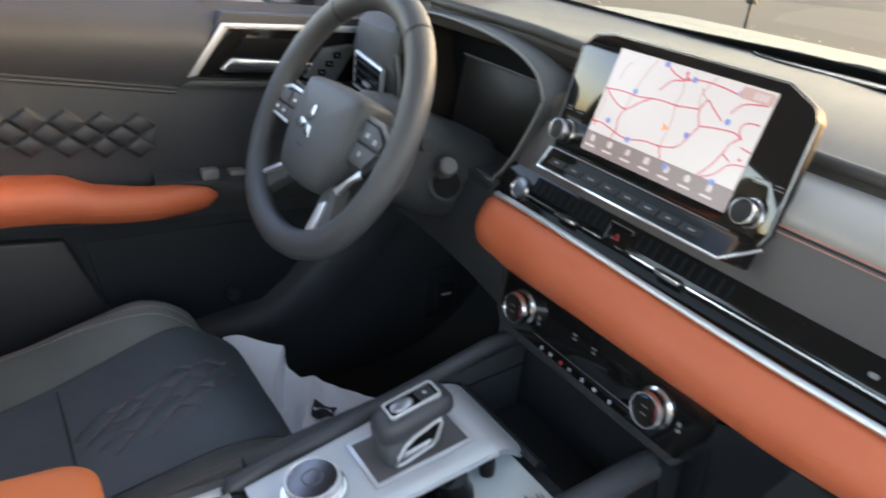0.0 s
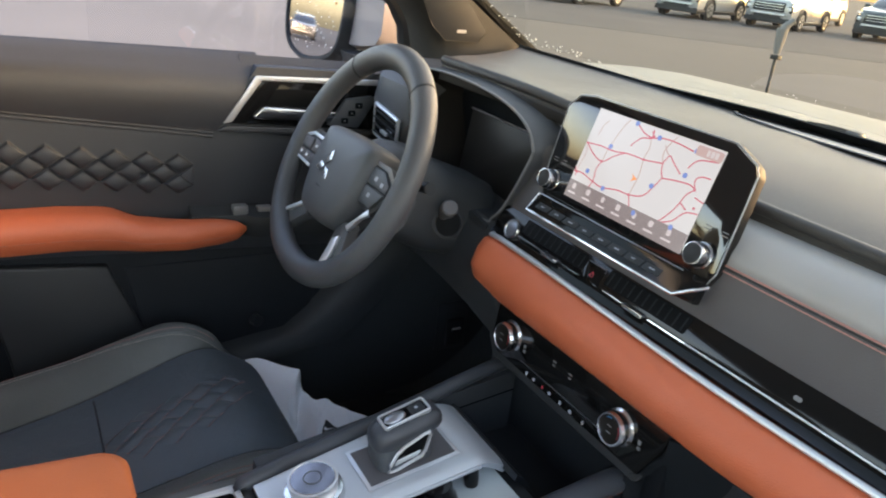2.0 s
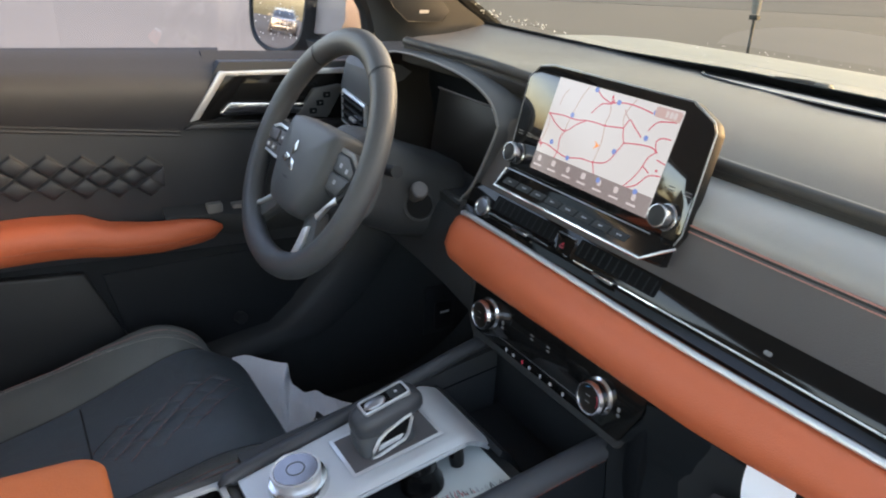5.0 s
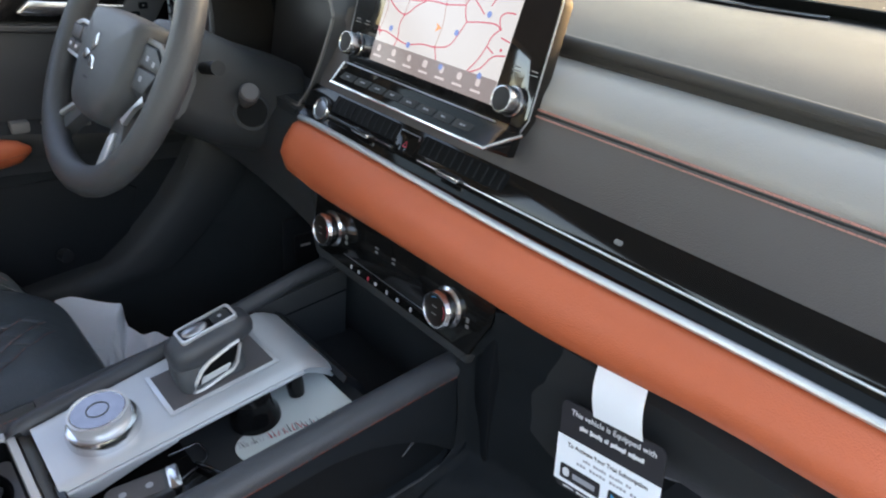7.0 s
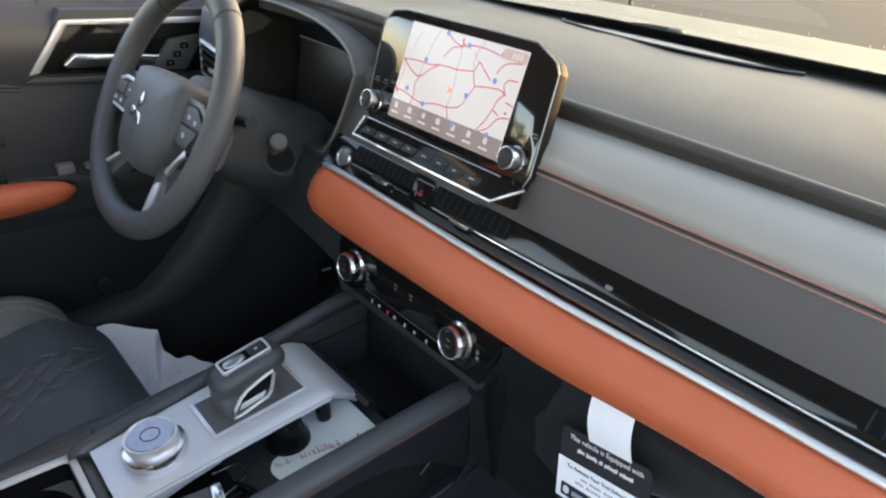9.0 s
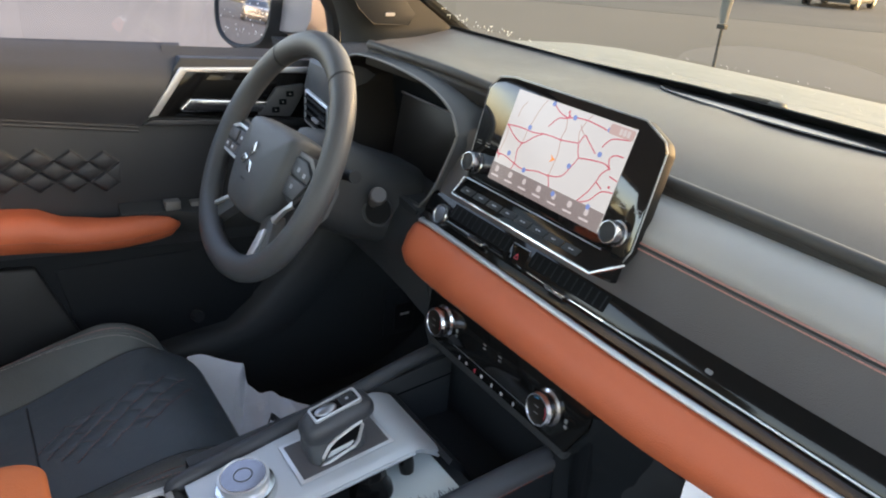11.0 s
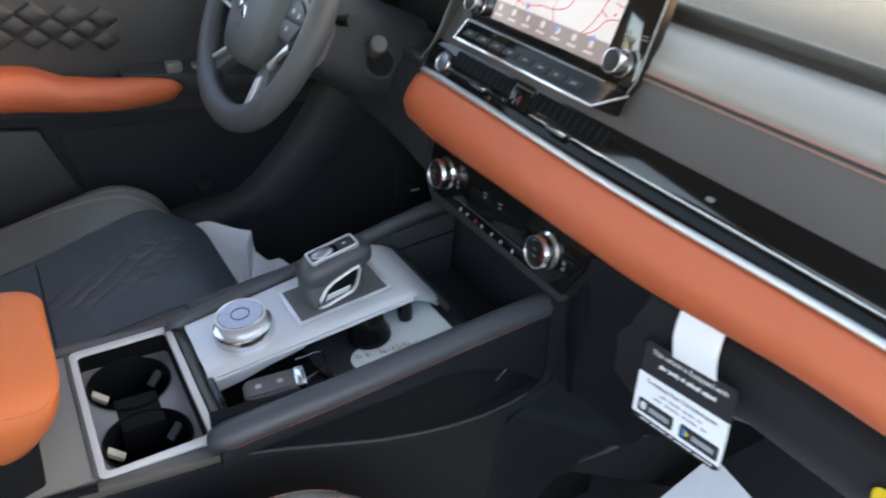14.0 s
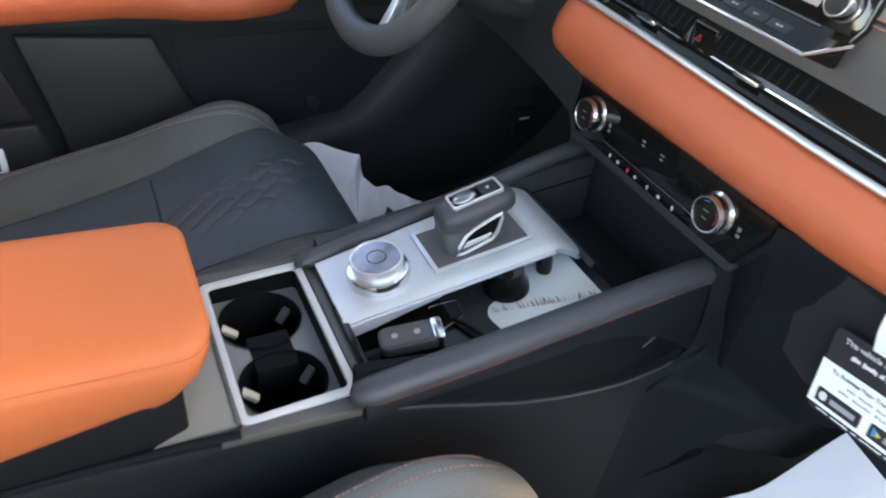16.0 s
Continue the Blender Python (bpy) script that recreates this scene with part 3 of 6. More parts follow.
GX = (0.172, 0.20, 0.25, 0.30, 0.345, 0.37, 0.50, 0.70)
GZ = (0.62, 0.66, 0.735, 0.80, 0.852, 0.862, 0.866, 0.870)
part("glovebox", loft([[(x, 0.060, 0.95), (x, 0.040, 0.935), (x, 0.040, lerp(0.935, zb, 0.45)), (x, 0.050, lerp(0.935, zb, 0.85)), (x, 0.062, zb), (x, 0.12, zb - 0.008), (x, 0.30, zb + 0.02), (x, 0.30, 0.95)]
                       for x in sorted(list(GX) + [0.178, 0.60]) for zb in [table(x, GX, GZ)]]), BLACK, dash, "black glovebox lid", smooth=50)
part("stack_panel", prism([(-0.168, 0.962), (0.19, 0.962), (0.178, 0.90), (0.145, 0.868), (-0.13, 0.862), (-0.168, 0.875)], 0, 0.05, frame_at((0, 0.066, 0), (1, 0, 0), (0, 0.06, 1)), 0.006), BLACK, dash)
part("stack_wall_side", prism([(0.02, 0.95), (0.02, 0.86), (0.04, 0.62), (0.30, 0.45), (0.55, 0.45), (0.55, 0.98), (0.06, 0.98)], 0.150, 0.174, frame_at((0, 0, 0), (0, 1, 0), (0, 0, 1)), 0.003), SIDE, dash)


def flank(u, v):
    """The smooth side that runs from the console into the glovebox."""
    z = lerp(0.948, table(u, (0.0, 0.08, 0.16, 0.30, 0.42, 0.56, 0.76, 1.0), (0.44, 0.535, 0.58, 0.645, 0.695, 0.730, 0.776, 0.835)), v)
    q = min(1.0, max(0.0, (z - 0.728) / 0.022))
    x = lerp(table(z, (0.70, 0.800, 0.835, 0.866, 0.878, 0.888, 0.935), (0.1405, 0.1405, 0.137, 0.128, 0.138, 0.152, 0.176)), 0.330, u)
    y = lerp(lerp(-0.050, 0.014, q), 0.050 + 0.10 * max(0.0, 0.80 - z), math.sin(u * math.pi / 2) ** 0.65)
    return (x - 0.0015 * max(0.0, 1 - 12 * u), y, z)


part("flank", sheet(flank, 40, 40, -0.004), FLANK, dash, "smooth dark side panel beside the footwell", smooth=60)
# climate panel
cp = frame_at((0.004, 0.014, 0.918), (1, 0, 0), (0, 0.10, 1))
climate = part("climate_panel", prism([(-0.158, 0.036), (0.168, 0.036), (0.166, 0.012), (0.142, -0.036), (-0.142, -0.036), (-0.158, -0.018)], -0.006, 0.0, cp, 0.003), GLOSS, dash, "gloss black climate panel")
part("climate_surround", prism([(-0.166, 0.030), (0.168, 0.030), (0.166, 0.008), (0.138, -0.050), (-0.152, -0.050), (-0.170, -0.026)], -0.016, -0.0045, cp, 0.004, 3), KNEE, dash, "grey plastic surround of the climate panel")
for sx in (-0.115, 0.1025):
    km = cp @ Matrix.Translation((sx, 0.001, -0.003))
    knob = part("climate_knob", lathe([(0.0222, 0), (0.0222, 0.004), (0.0192, 0.006), (0.0204, 0.013), (0.0204, 0.0165), (0.0188, 0.0205), (0.0172, 0.0205), (0.0166, 0.019)], km, 24), CHROME, climate, "faceted chrome knob", smooth=12)
    part("knob_face", lathe([(0.0167, 0.012), (0.0167, 0.0192), (0.0161, 0.0195)], km, 32), OFFSCREEN, climate)
    part("knob_mark", join(box(-0.005, 0.002, 0.003, 0.0042, 0.0197, 0.0199, m=km), box(-0.004, 0.003, -0.005, -0.0038, 0.0197, 0.0199, m=km)), DIMINK, climate)
    part("knob_mark_red", tube([km @ Vector((0.0140 * math.cos(radians(a)), 0.0140 * math.sin(radians(a)), 0.0197)) for a in range(-20, 41, 10)], 0.0004, 5), REDINK, climate)
    if sx > 0:
        part("knob_mark_blue", tube([km @ Vector((0.0140 * math.cos(radians(a)), 0.0140 * math.sin(radians(a)), 0.0197)) for a in range(95, 131, 10)], 0.0004, 5), BLUEINK, climate)
part("button_line", box(-0.086, 0.078, -0.0205, -0.0198, 0, 0.0005, m=cp), STEEL, climate)
for i, bx in enumerate((-0.090, -0.074, -0.055, -0.040, -0.018, 0.002, 0.026)):
    shape_ = rounded(0.0050, 0.0044, 0.0018, 3, cx=bx + 0.022, cy=-0.0300) if i % 2 else rounded(0.0034, 0.0056, 0.0016, 3, cx=bx + 0.022, cy=-0.0300)
    part("button_sign", prism(shape_, 0, 0.0005, cp), REDINK if i == 2 else GREYINK, climate)
for bx in (-0.024, 0.008):
    part("panel_sign", join(box(bx - 0.003, bx + 0.003, 0.012, 0.0140, 0, 0.0005, m=cp), box(bx - 0.002, bx + 0.003, 0.007, 0.0090, 0, 0.0005, m=cp)), DIMINK, climate)
for bx in (-0.084, 0.134):
    part("panel_sign", join(box(bx - 0.002, bx + 0.002, -0.001, 0.004, 0, 0.0005, m=cp), box(bx - 0.0015, bx + 0.003, -0.007, -0.0035, 0, 0.0005, m=cp)), DIMINK, climate)

# ---- touch screen ----
sm = frame_at((-0.012, 0.080, 1.176), (1, 0, 0), (0, 0.31, 1))
tablet = thing("touch_screen", (-0.012, 0.08, 1.09), "gloss black touch screen unit showing a white road map", "touch screen")
HOUSE = [(-0.140, -0.097), (0.126, -0.097), (0.145, -0.075), (0.151, -0.060), (0.145, 0.047), (0.138, 0.057), (0.106, 0.0715), (-0.120, 0.0715), (-0.146, 0.067), (-0.161, 0.050), (-0.150, -0.06)]
part("housing", prism(HOUSE, -0.017, -0.002, sm, 0.003), HOUSEM, tablet)
part("bezel_edge", tube([sm @ Vector((p[0], p[1], -0.001)) for p in HOUSE[2:]], 0.0008, 8), STEEL, tablet, "thin satin edge")
part("bezel", prism([(p[0] * 0.99, p[1] * 0.985 if p[1] > -0.07 else -0.070) for p in HOUSE], -0.002, 0.0, sm, 0.0008), BEZELGLASS, tablet, "gloss black bezel glass")
screen = part("screen", prism([(-0.101, -0.0588), (0.100, -0.0588), (0.100, 0.0595), (-0.101, 0.0595)], 0.0, 0.0008, sm), MAP, tablet, "lit white map")
# button ledge
ledge = part("button_ledge", loft([[sm @ Vector(p) for p in ((x, -0.097, -0.004), (x, -0.098, 0.016 - c), (x, -0.095, 0.019 - c), (x, -0.076, 0.004), (x, -0.070, 0.001), (x, -0.070, -0.004))]
                                   for x, c in ((-0.140, 0.004), (-0.136, 0), (0.126, 0), (0.146, 0.012))]), GLOSS, tablet)
part("ledge_trim", tube([sm @ Vector(p) for p in ((-0.142, -0.072, 0.003), (-0.139, -0.097, 0.017), (0.126, -0.097, 0.018), (0.154, -0.074, 0.004))], 0.0020, 8), CHROME, tablet)
part("ledge_line", tube([sm @ Vector((-0.139, -0.0715, 0.0028)), sm @ Vector((0.115, -0.0715, 0.0028))], 0.0008, 6), STEEL, tablet)
lm = sm @ frame_at((-0.007, -0.0855, 0.0118), (1, 0, 0), (0, 0.78, -0.62))
for i in range(8):
    bx = -0.108 + i * 0.0285
    key = part("key", prism(rounded(0.0255, 0.0100, 0.0010, 2, cx=bx), -0.0010, 0.0006, lm, 0.0003), BLACK, tablet)
    part("key_sign", join(box(bx - 0.004, bx - 0.0005, -0.0009, 0.0009, 0.0006, 0.0008, m=lm), box(bx + 0.0005, bx + 0.0038 - 0.002 * (i % 3 == 0), -0.0007, 0.0009, 0.0006, 0.0008, m=lm)), GREYINK, key)
for sx in (-0.134, 0.128):
    km = sm @ Matrix.Translation((sx * 0.985, -0.0490, 0)) @ Matrix.Diagonal((0.81, 0.81, 0.85, 1))
    knob = part("knob", lathe([(0.0180, 0), (0.0180, 0.003), (0.0160, 0.004), (0.0165, 0.018), (0.0150, 0.021), (0.0136, 0.0212), (0.0128, 0.0195)], km, 36), KNOBRING, tablet, "ribbed chrome knob")
    part("knob_face", lathe([(0.0129, 0.010), (0.0129, 0.0196), (0.0122, 0.0200)], km, 28), BLACK, knob)
for dx, dy in ((0.118, -0.018), (0.140, -0.018), (-0.142, -0.020), (-0.124, -0.020)):
    part("bezel_sign", join(box(dx - 0.004, dx + 0.004, dy, dy + 0.0012, 0, 0.0003, m=sm), box(dx - 0.005, dx + 0.005, dy - 0.0035, dy - 0.0025, 0, 0.0003, m=sm)), PODGREY, tablet)


def road(pts, w, material, z=0.0011):
    line = smoothline([(x, y, 0) for x, y in pts], 5)
    bm = bmesh.new()
    prev = None
    for i, p in enumerate(line):
        a, b = line[max(0, i - 1)], line[min(len(line) - 1, i + 1)]
        t = (b - a).normalized()
        s = Vector((-t.y, t.x, 0)) * w / 2
        q = [sm @ (p + s + Vector((0, 0, z))), sm @ (p - s + Vector((0, 0, z)))]
        q = [bm.verts.new(v) for v in q]
        if prev:
            bm.faces.new((prev[0], prev[1], q[1], q[0]))
        prev = q
    return part("map_road", bm, material, screen, smooth=0)


A, B, C, D, E, F, G_ = (-0.098, 0.0136), (-0.062, -0.001), (-0.032, 0.019), (-0.001, 0.020), (0.027, 0.024), (0.032, 0.0345), (0.056, 0.020)
H_, I_, J, K, M, V, W, Y, Z = (0.035, 0.0085), (0.074, 0.0136), (0.0, -0.024), (-0.063, -0.028), (-0.004, 0.046), (0.083, 0.0104), (0.072, -0.008), (0.054, -0.0386), (0.038, -0.0522)
for pts in (
    (A, (-0.075, 0.016), (-0.050, 0.016), C, (-0.016, 0.020), D, (0.014, 0.022), E),
    (A, (-0.082, 0.004), B, (-0.046, 0.011), C),
    ((-0.101, -0.025), (-0.085, -0.024), K, (-0.045, -0.030), (-0.020, -0.025), J, (0.020, -0.018), (0.030, -0.002), H_),
    (E, F, (0.040, 0.030), G_), (E, (0.030, 0.016), H_), (H_, (0.055, 0.012), I_, V),
    ((-0.004, 0.056), M, (-0.018, 0.042), (-0.029, 0.029)), (M, (-0.020, 0.050), (-0.032, 0.057)), (M, (0.012, 0.050), (0.027, 0.051), (0.045, 0.050), (0.060, 0.048)),
    (V, (0.075, 0.002), W, (0.066, -0.022), Y, (0.046, -0.048), Z), (W, (0.083, -0.013)), (V, (0.078, 0.020), (0.084, 0.026), (0.096, 0.027)),
    (J, (0.006, -0.034), (0.010, -0.045), (0.012, -0.058)), (Y, (0.030, -0.040), (0.013, -0.042)), ((0.087, 0.003), (0.100, 0.001)), ((0.062, 0.029), (0.066, 0.036), (0.074, 0.042), (0.096, 0.046)),
    (Y, (0.072, -0.030), (0.084, -0.016), (0.100, -0.012)), ((-0.101, -0.020), (-0.095, -0.030)), (B, (-0.066, -0.012), K, (-0.070, -0.048)),
):
    road(pts, 0.0015, MAPROAD)
for pts in ((M, (0.000, 0.034), (-0.002, 0.022), (0.002, 0.002), J), ((-0.078, 0.048), (-0.084, 0.040), (-0.086, 0.027)), ((-0.045, 0.058), (-0.052, 0.046), (-0.060, 0.018), B), (A, (-0.094, 0.0), (-0.098, -0.026)), ((0.027, 0.051), (0.022, 0.036), E), ((0.027, 0.051), (0.032, 0.058)), ((0.020, 0.044), (0.027, 0.037), F), ((0.096, 0.046), (0.099, 0.055))):
    road(pts, 0.0014, MAPPALE, 0.0010)
for x, y in (M, A, B, D, V, (-0.004, 0.053), (-0.001, 0.049), (-0.095, -0.025), J, (0.092, -0.008)):
    part("map_town", prism(rounded(0.0034, 0.0030, 0.0012, 2, cx=x, cy=y), 0.0012, 0.00135, sm), MAPROAD, screen)
part("map_bar", box(-0.101, 0.100, -0.0588, -0.036, 0.0011, 0.0013, m=sm), MAPBAR, screen)
for i in range(7):
    x = -0.089 + i * 0.0275
    part("map_icon", prism(rounded(0.0060 + 0.0012 * (i % 2), 0.0076, 0.0020 + 0.0006 * (i % 3), 3, cx=x, cy=-0.0430), 0.0014, 0.0016, sm), MAPICON, screen)
    part("map_word", box(x - 0.0075, x + 0.0070, -0.0530, -0.0506, 0.0014, 0.0016, m=sm), MAPICON, screen)
for x, y in ((-0.032, 0.0565), (0.008, 0.0493), (-0.058, 0.0199), (-0.078, -0.019), (-0.042, -0.0304), (0.026, -0.0041), (0.063, 0.0209), (0.018, -0.0408), (0.075, -0.0367), (0.064, 0.0495)):
    part("map_shield", prism(rounded(0.0062, 0.0062, 0.0028, 3, cx=x, cy=y), 0.0014, 0.0017, sm), MAPBLUE, screen)
part("map_arrow", prism([(-0.003 - 0.004, -0.004 + 0.004), (-0.003 + 0.005, -0.004), (-0.003 - 0.003, -0.004 - 0.005), (-0.003 - 0.001, -0.004)], 0.0016, 0.0020, sm), MAPARROW, screen)
badge_ = part("map_badge", prism(rounded(0.036, 0.0115, 0.003, 3, cx=0.081, cy=0.0515), 0.0012, 0.0018, sm), MAPPALE, screen, "pale grey corner badge")
for k, w_ in enumerate((0.0040, 0.0046, 0.0046)):
    part("badge_bar", prism(rounded(w_, 0.0074, 0.0016, 3, cx=0.080 + 0.0056 * k, cy=0.0515), 0.0018, 0.0021, sm), MAPICON, badge_)

# ---- steering wheel ----
wm0 = frame_at((-0.369, -0.136, 1.090), (1, 0, 0), (0, 0.438, 0.899))
wm = wm0
wheel = thing("steering_wheel", (-0.369, -0.136, 1.09), "black leather steering wheel with silver lower spokes", "steering wheel")


def rimpt(a):
    a = radians(a)
    y = 0.172 * math.sin(a)
    return wm @ Vector((0.172 * math.cos(a), y + (0.010 * max(0, -math.sin(a)) ** 4), 0))


part("rim", tube([rimpt(a) for a in range(0, 360, 5)], 0.0195, 16, closed=True, flat=0.85, up=wm.to_3x3() @ Vector((0, 0, 1))), WHEEL, wheel)
for a in (54, 126):
    p, q = rimpt(a - 0.5), rimpt(a + 0.5)
    part("rim_seam", tube([p, q], 0.0200, 16, flat=0.86, up=wm.to_3x3() @ Vector((0, 0, 1))), BLACK, wheel)


wh = wm0


def hubring(s, z, dx=0.0, dy=0.0):
    pts = [(-0.060, 0.046), (0.066, 0.050), (0.088, 0.034), (0.086, -0.030), (0.062, -0.076), (0.032, -0.089), (-0.030, -0.089), (-0.057, -0.076), (-0.077, -0.022), (-0.077, 0.030)]
    sp = smoothline([(0.004 + (x - 0.004) * s + dx, -0.018 + (y + 0.018) * s + dy, 0) for x, y in pts], 4, True)
    return [wh @ Vector((p.x, p.y, z)) for p in sp]


part("hub", loft([hubring(0.86, -0.045), hubring(0.98, -0.03), hubring(1.0, -0.006), hubring(0.98, 0.006), hubring(0.93, 0.014), hubring(0.82, 0.019), hubring(0.45, 0.023), hubring(0.1, 0.024)]), HUB, wheel, "airbag cover", smooth=60)
PODS = {-1: ((0.080, 0.018), (0.135, 0.016), (0.160, 0.004), (0.168, -0.016), (0.152, -0.036), (0.082, -0.036)), 1: ((0.086, 0.034), (0.126, 0.034), (0.156, 0.018), (0.150, -0.010), (0.126, -0.036), (0.084, -0.030))}
for sx in (-1, 1):
    part("spoke", loft([[wh @ Vector((sx * x, y * h - 0.006, z * d - 0.014)) for y, z in ((0.6, 1), (1, 0.4), (1, -0.6), (0.6, -1), (-0.6, -1), (-1, -0.6), (-1, 0.4), (-0.6, 1))]
                        for x, h, d in ((0.055, 0.036, 0.016), (0.09, 0.030, 0.014), (0.13, 0.026, 0.012), (0.150, 0.026, 0.012), (0.170, 0.028, 0.012))]), HUB, wheel)
    pod_ = part("switch_pod", prism([(sx * x, y) for x, y in PODS[sx]], -0.008, 0.003, wh, 0.002), BLACK, wheel)
    if sx < 0:
        part("pod_trim", prism([(-0.078, 0.016), (-0.132, 0.016), (-0.156, 0.007), (-0.152, 0.003), (-0.130, 0.011), (-0.078, 0.011)], 0.002, 0.0045, wh, 0.0006), SATIN, pod_)
        part("pod_trim", prism([(-0.098, -0.036), (-0.152, -0.034), (-0.158, -0.029), (-0.150, -0.030), (-0.098, -0.031)], 0.002, 0.0045, wh, 0.0006), SATIN, pod_)
        for x0, x1, y0, y1 in ((-0.152, -0.118, -0.012, 0.006), (-0.112, -0.084, -0.012, 0.008), (-0.150, -0.130, -0.028, -0.015), (-0.127, -0.108, -0.029, -0.015), (-0.105, -0.084, -0.029, -0.015)):
            part("switch", box(x0, x1, y0, y1, 0.002, 0.0065, 0.0015, m=wh), FASCIA, pod_)
        for x, y in ((-0.098, -0.002), (-0.140, -0.0215), (-0.1175, -0.022)):
            part("switch_sign", box(x - 0.003, x + 0.003, y - 0.0022, y + 0.0022, 0.0065, 0.0069, m=wh), WHITEINK, pod_)
    else:
        part("pod_trim", prism([(0.088, 0.034), (0.124, 0.034), (0.150, 0.021), (0.148, 0.016), (0.122, 0.028), (0.088, 0.028)], 0.002, 0.0045, wh, 0.0006), PODGREY, pod_)
        part("pod_trim", prism([(0.112, -0.046), (0.128, -0.034), (0.122, -0.028), (0.088, -0.066), (0.098, -0.070)], -0.002, 0.0040, wh, 0.0006), SATIN, pod_)
        part("switch", prism([(0.088, 0.026), (0.120, 0.026), (0.146, 0.012), (0.143, 0.002), (0.088, 0.002)], 0.002, 0.0065, wh, 0.0015), HUB, pod_)
        part("switch", prism([(0.088, -0.001), (0.142, -0.001), (0.126, -0.026), (0.088, -0.026)], 0.002, 0.0065, wh, 0.0015), HUB, pod_)
        for x, y in ((0.108, 0.012), (0.128, 0.009), (0.108, -0.012)):
            part("switch_sign", box(x - 0.0035, x + 0.0035, y - 0.003, y + 0.003, 0.0065, 0.0069, m=wh), GREYINK, pod_)
# lower spokes
def blade(pts, a, b, material, label=""):
    return part("lower_spoke", prism(pts, a, b, wh, 0.002), material, wheel, label)


low = blade([(-0.052, -0.060), (-0.062, -0.078), (-0.128, -0.122), (-0.108, -0.150), (-0.046, -0.096)], -0.020, -0.002, HUB)
part("spoke_trim", prism([(-0.060, -0.080), (-0.128, -0.125), (-0.132, -0.131), (-0.126, -0.1305), (-0.058, -0.0865)], -0.004, 0.003, wh, 0.001), SATIN, low, "satin silver spoke trim")
low = blade([(0.056, -0.070), (0.086, -0.060), (0.112, -0.128), (0.062, -0.150)], -0.020, -0.002, HUB)
part("spoke_trim", prism([(0.070, -0.092), (0.082, -0.084), (0.085, -0.112), (0.076, -0.150), (0.064, -0.150)], -0.004, 0.003, wh, 0.001), SATIN, low, "satin silver spoke trim")
we = wh @ Matrix.Translation((-0.006, -0.0125, 0)) @ Matrix.Rotation(radians(-11), 4, "Z")
for a in (90, 210, 330):
    c = Vector((math.cos(radians(a)), math.sin(radians(a)), 0))
    s = Vector((-c.y, c.x, 0))
    part("emblem_blade", prism([tuple(q.xy) for q in (c * 0.0012, c * 0.0138 + s * 0.0078, c * 0.0268, c * 0.0138 - s * 0.0078)], 0.0205, 0.0260, we, 0.0008), KNOBRING, wheel)
part("airbag_mark", join(box(-0.010, 0.006, -0.044, -0.0415, 0.0215, 0.0236, m=wh), box(-0.008, 0.004, -0.050, -0.0475, 0.0212, 0.0230, m=wh)), BLACK, wheel)

column = thing("steering_column", (-0.369, 0.0, 1.02), "black plastic steering column shroud with stalks", "steering column")


def colring(w, h, z, dy=0.0):
    return [wm0 @ Vector((x, y + dy, z)) for x, y in rounded(w, h, min(w, h) * 0.3, 5)]


part("shroud", loft([colring(0.085, 0.08, -0.035), colring(0.125, 0.115, -0.05), colring(0.150, 0.135, -0.09), colring(0.150, 0.135, -0.15, 0.0), colring(0.150, 0.13, -0.22, 0.01)]), SHROUD, column, smooth=70)
part("stalk", tube([wm0 @ Vector(p) for p in ((0.05, 0.02, -0.08), (0.09, 0.028, -0.074), (0.122, 0.033, -0.068))], [0.007, 0.008, 0.009], 12), BLACK, column)
part("stalk_end", lathe([(0.008, -0.030), (0.009, -0.012), (0.0125, -0.009), (0.0130, 0.006), (0.0110, 0.0085)], frame_at((-0.273, -0.010, 1.047), (0, 1, 0.3), (-0.6, 0.2, 0.8)), 12), FASCIA, column, "grey stalk end")
part("switch_ring", lathe([(0.024, 0), (0.024, 0.003), (0.020, 0.004), (0.019, -0.004)], frame_at((-0.288, 0.0, 1.018), (0.3, 1, 0.0), (-0.35, 0.1, 1)), 24), BLACK, column)
# Flat black disc paints the shaded inside of the ring.
part("switch_well", lathe([(0.0192, 0.001), (0.0192, 0.002), (0.010, 0.0022)], frame_at((-0.288, 0.0, 1.018), (0.3, 1, 0.0), (-0.35, 0.1, 1)), 24), DEEP, column)
part("paddle", prism(rounded(0.03, 0.075, 0.01, 3, cx=0.125, cy=0.03), -0.030, -0.024, wm0, 0.001), BLACK, column)

# ---- centre console ----
DECK = mat("grey_deck_plastic", (0.066, 0.066, 0.062), 0.5, bump=0.3, grain=1400, cells=True)
SAGE = mat("sage_grey_plastic", (0.15, 0.15, 0.135), 0.5, bump=0.3, grain=1400, cells=True)
console = thing("centre_console", (0, -0.2, 0.42), "black centre console with leather rails and satin silver shift plate", "console")
SLOPE = 0.150
ZP = lambda y: 0.8265 + (y + 0.09) * SLOPE      # height of the shift plate
part("body", loft([[(-0.115, y, z0), (-0.135 - 0.02 * k, y, z0 - 0.02), (-0.150, y, 0.42), (xr - 0.020, y, 0.42), (xr - 0.020, y, 0.60), (xr - 0.014, y, z0 - 0.02), (xr - 0.012, y, z0)]
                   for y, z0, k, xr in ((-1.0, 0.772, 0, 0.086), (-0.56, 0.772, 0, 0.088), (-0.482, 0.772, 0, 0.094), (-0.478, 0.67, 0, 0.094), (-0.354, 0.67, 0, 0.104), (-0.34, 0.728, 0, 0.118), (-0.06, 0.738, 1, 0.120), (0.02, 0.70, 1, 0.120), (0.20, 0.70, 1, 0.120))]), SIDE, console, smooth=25)
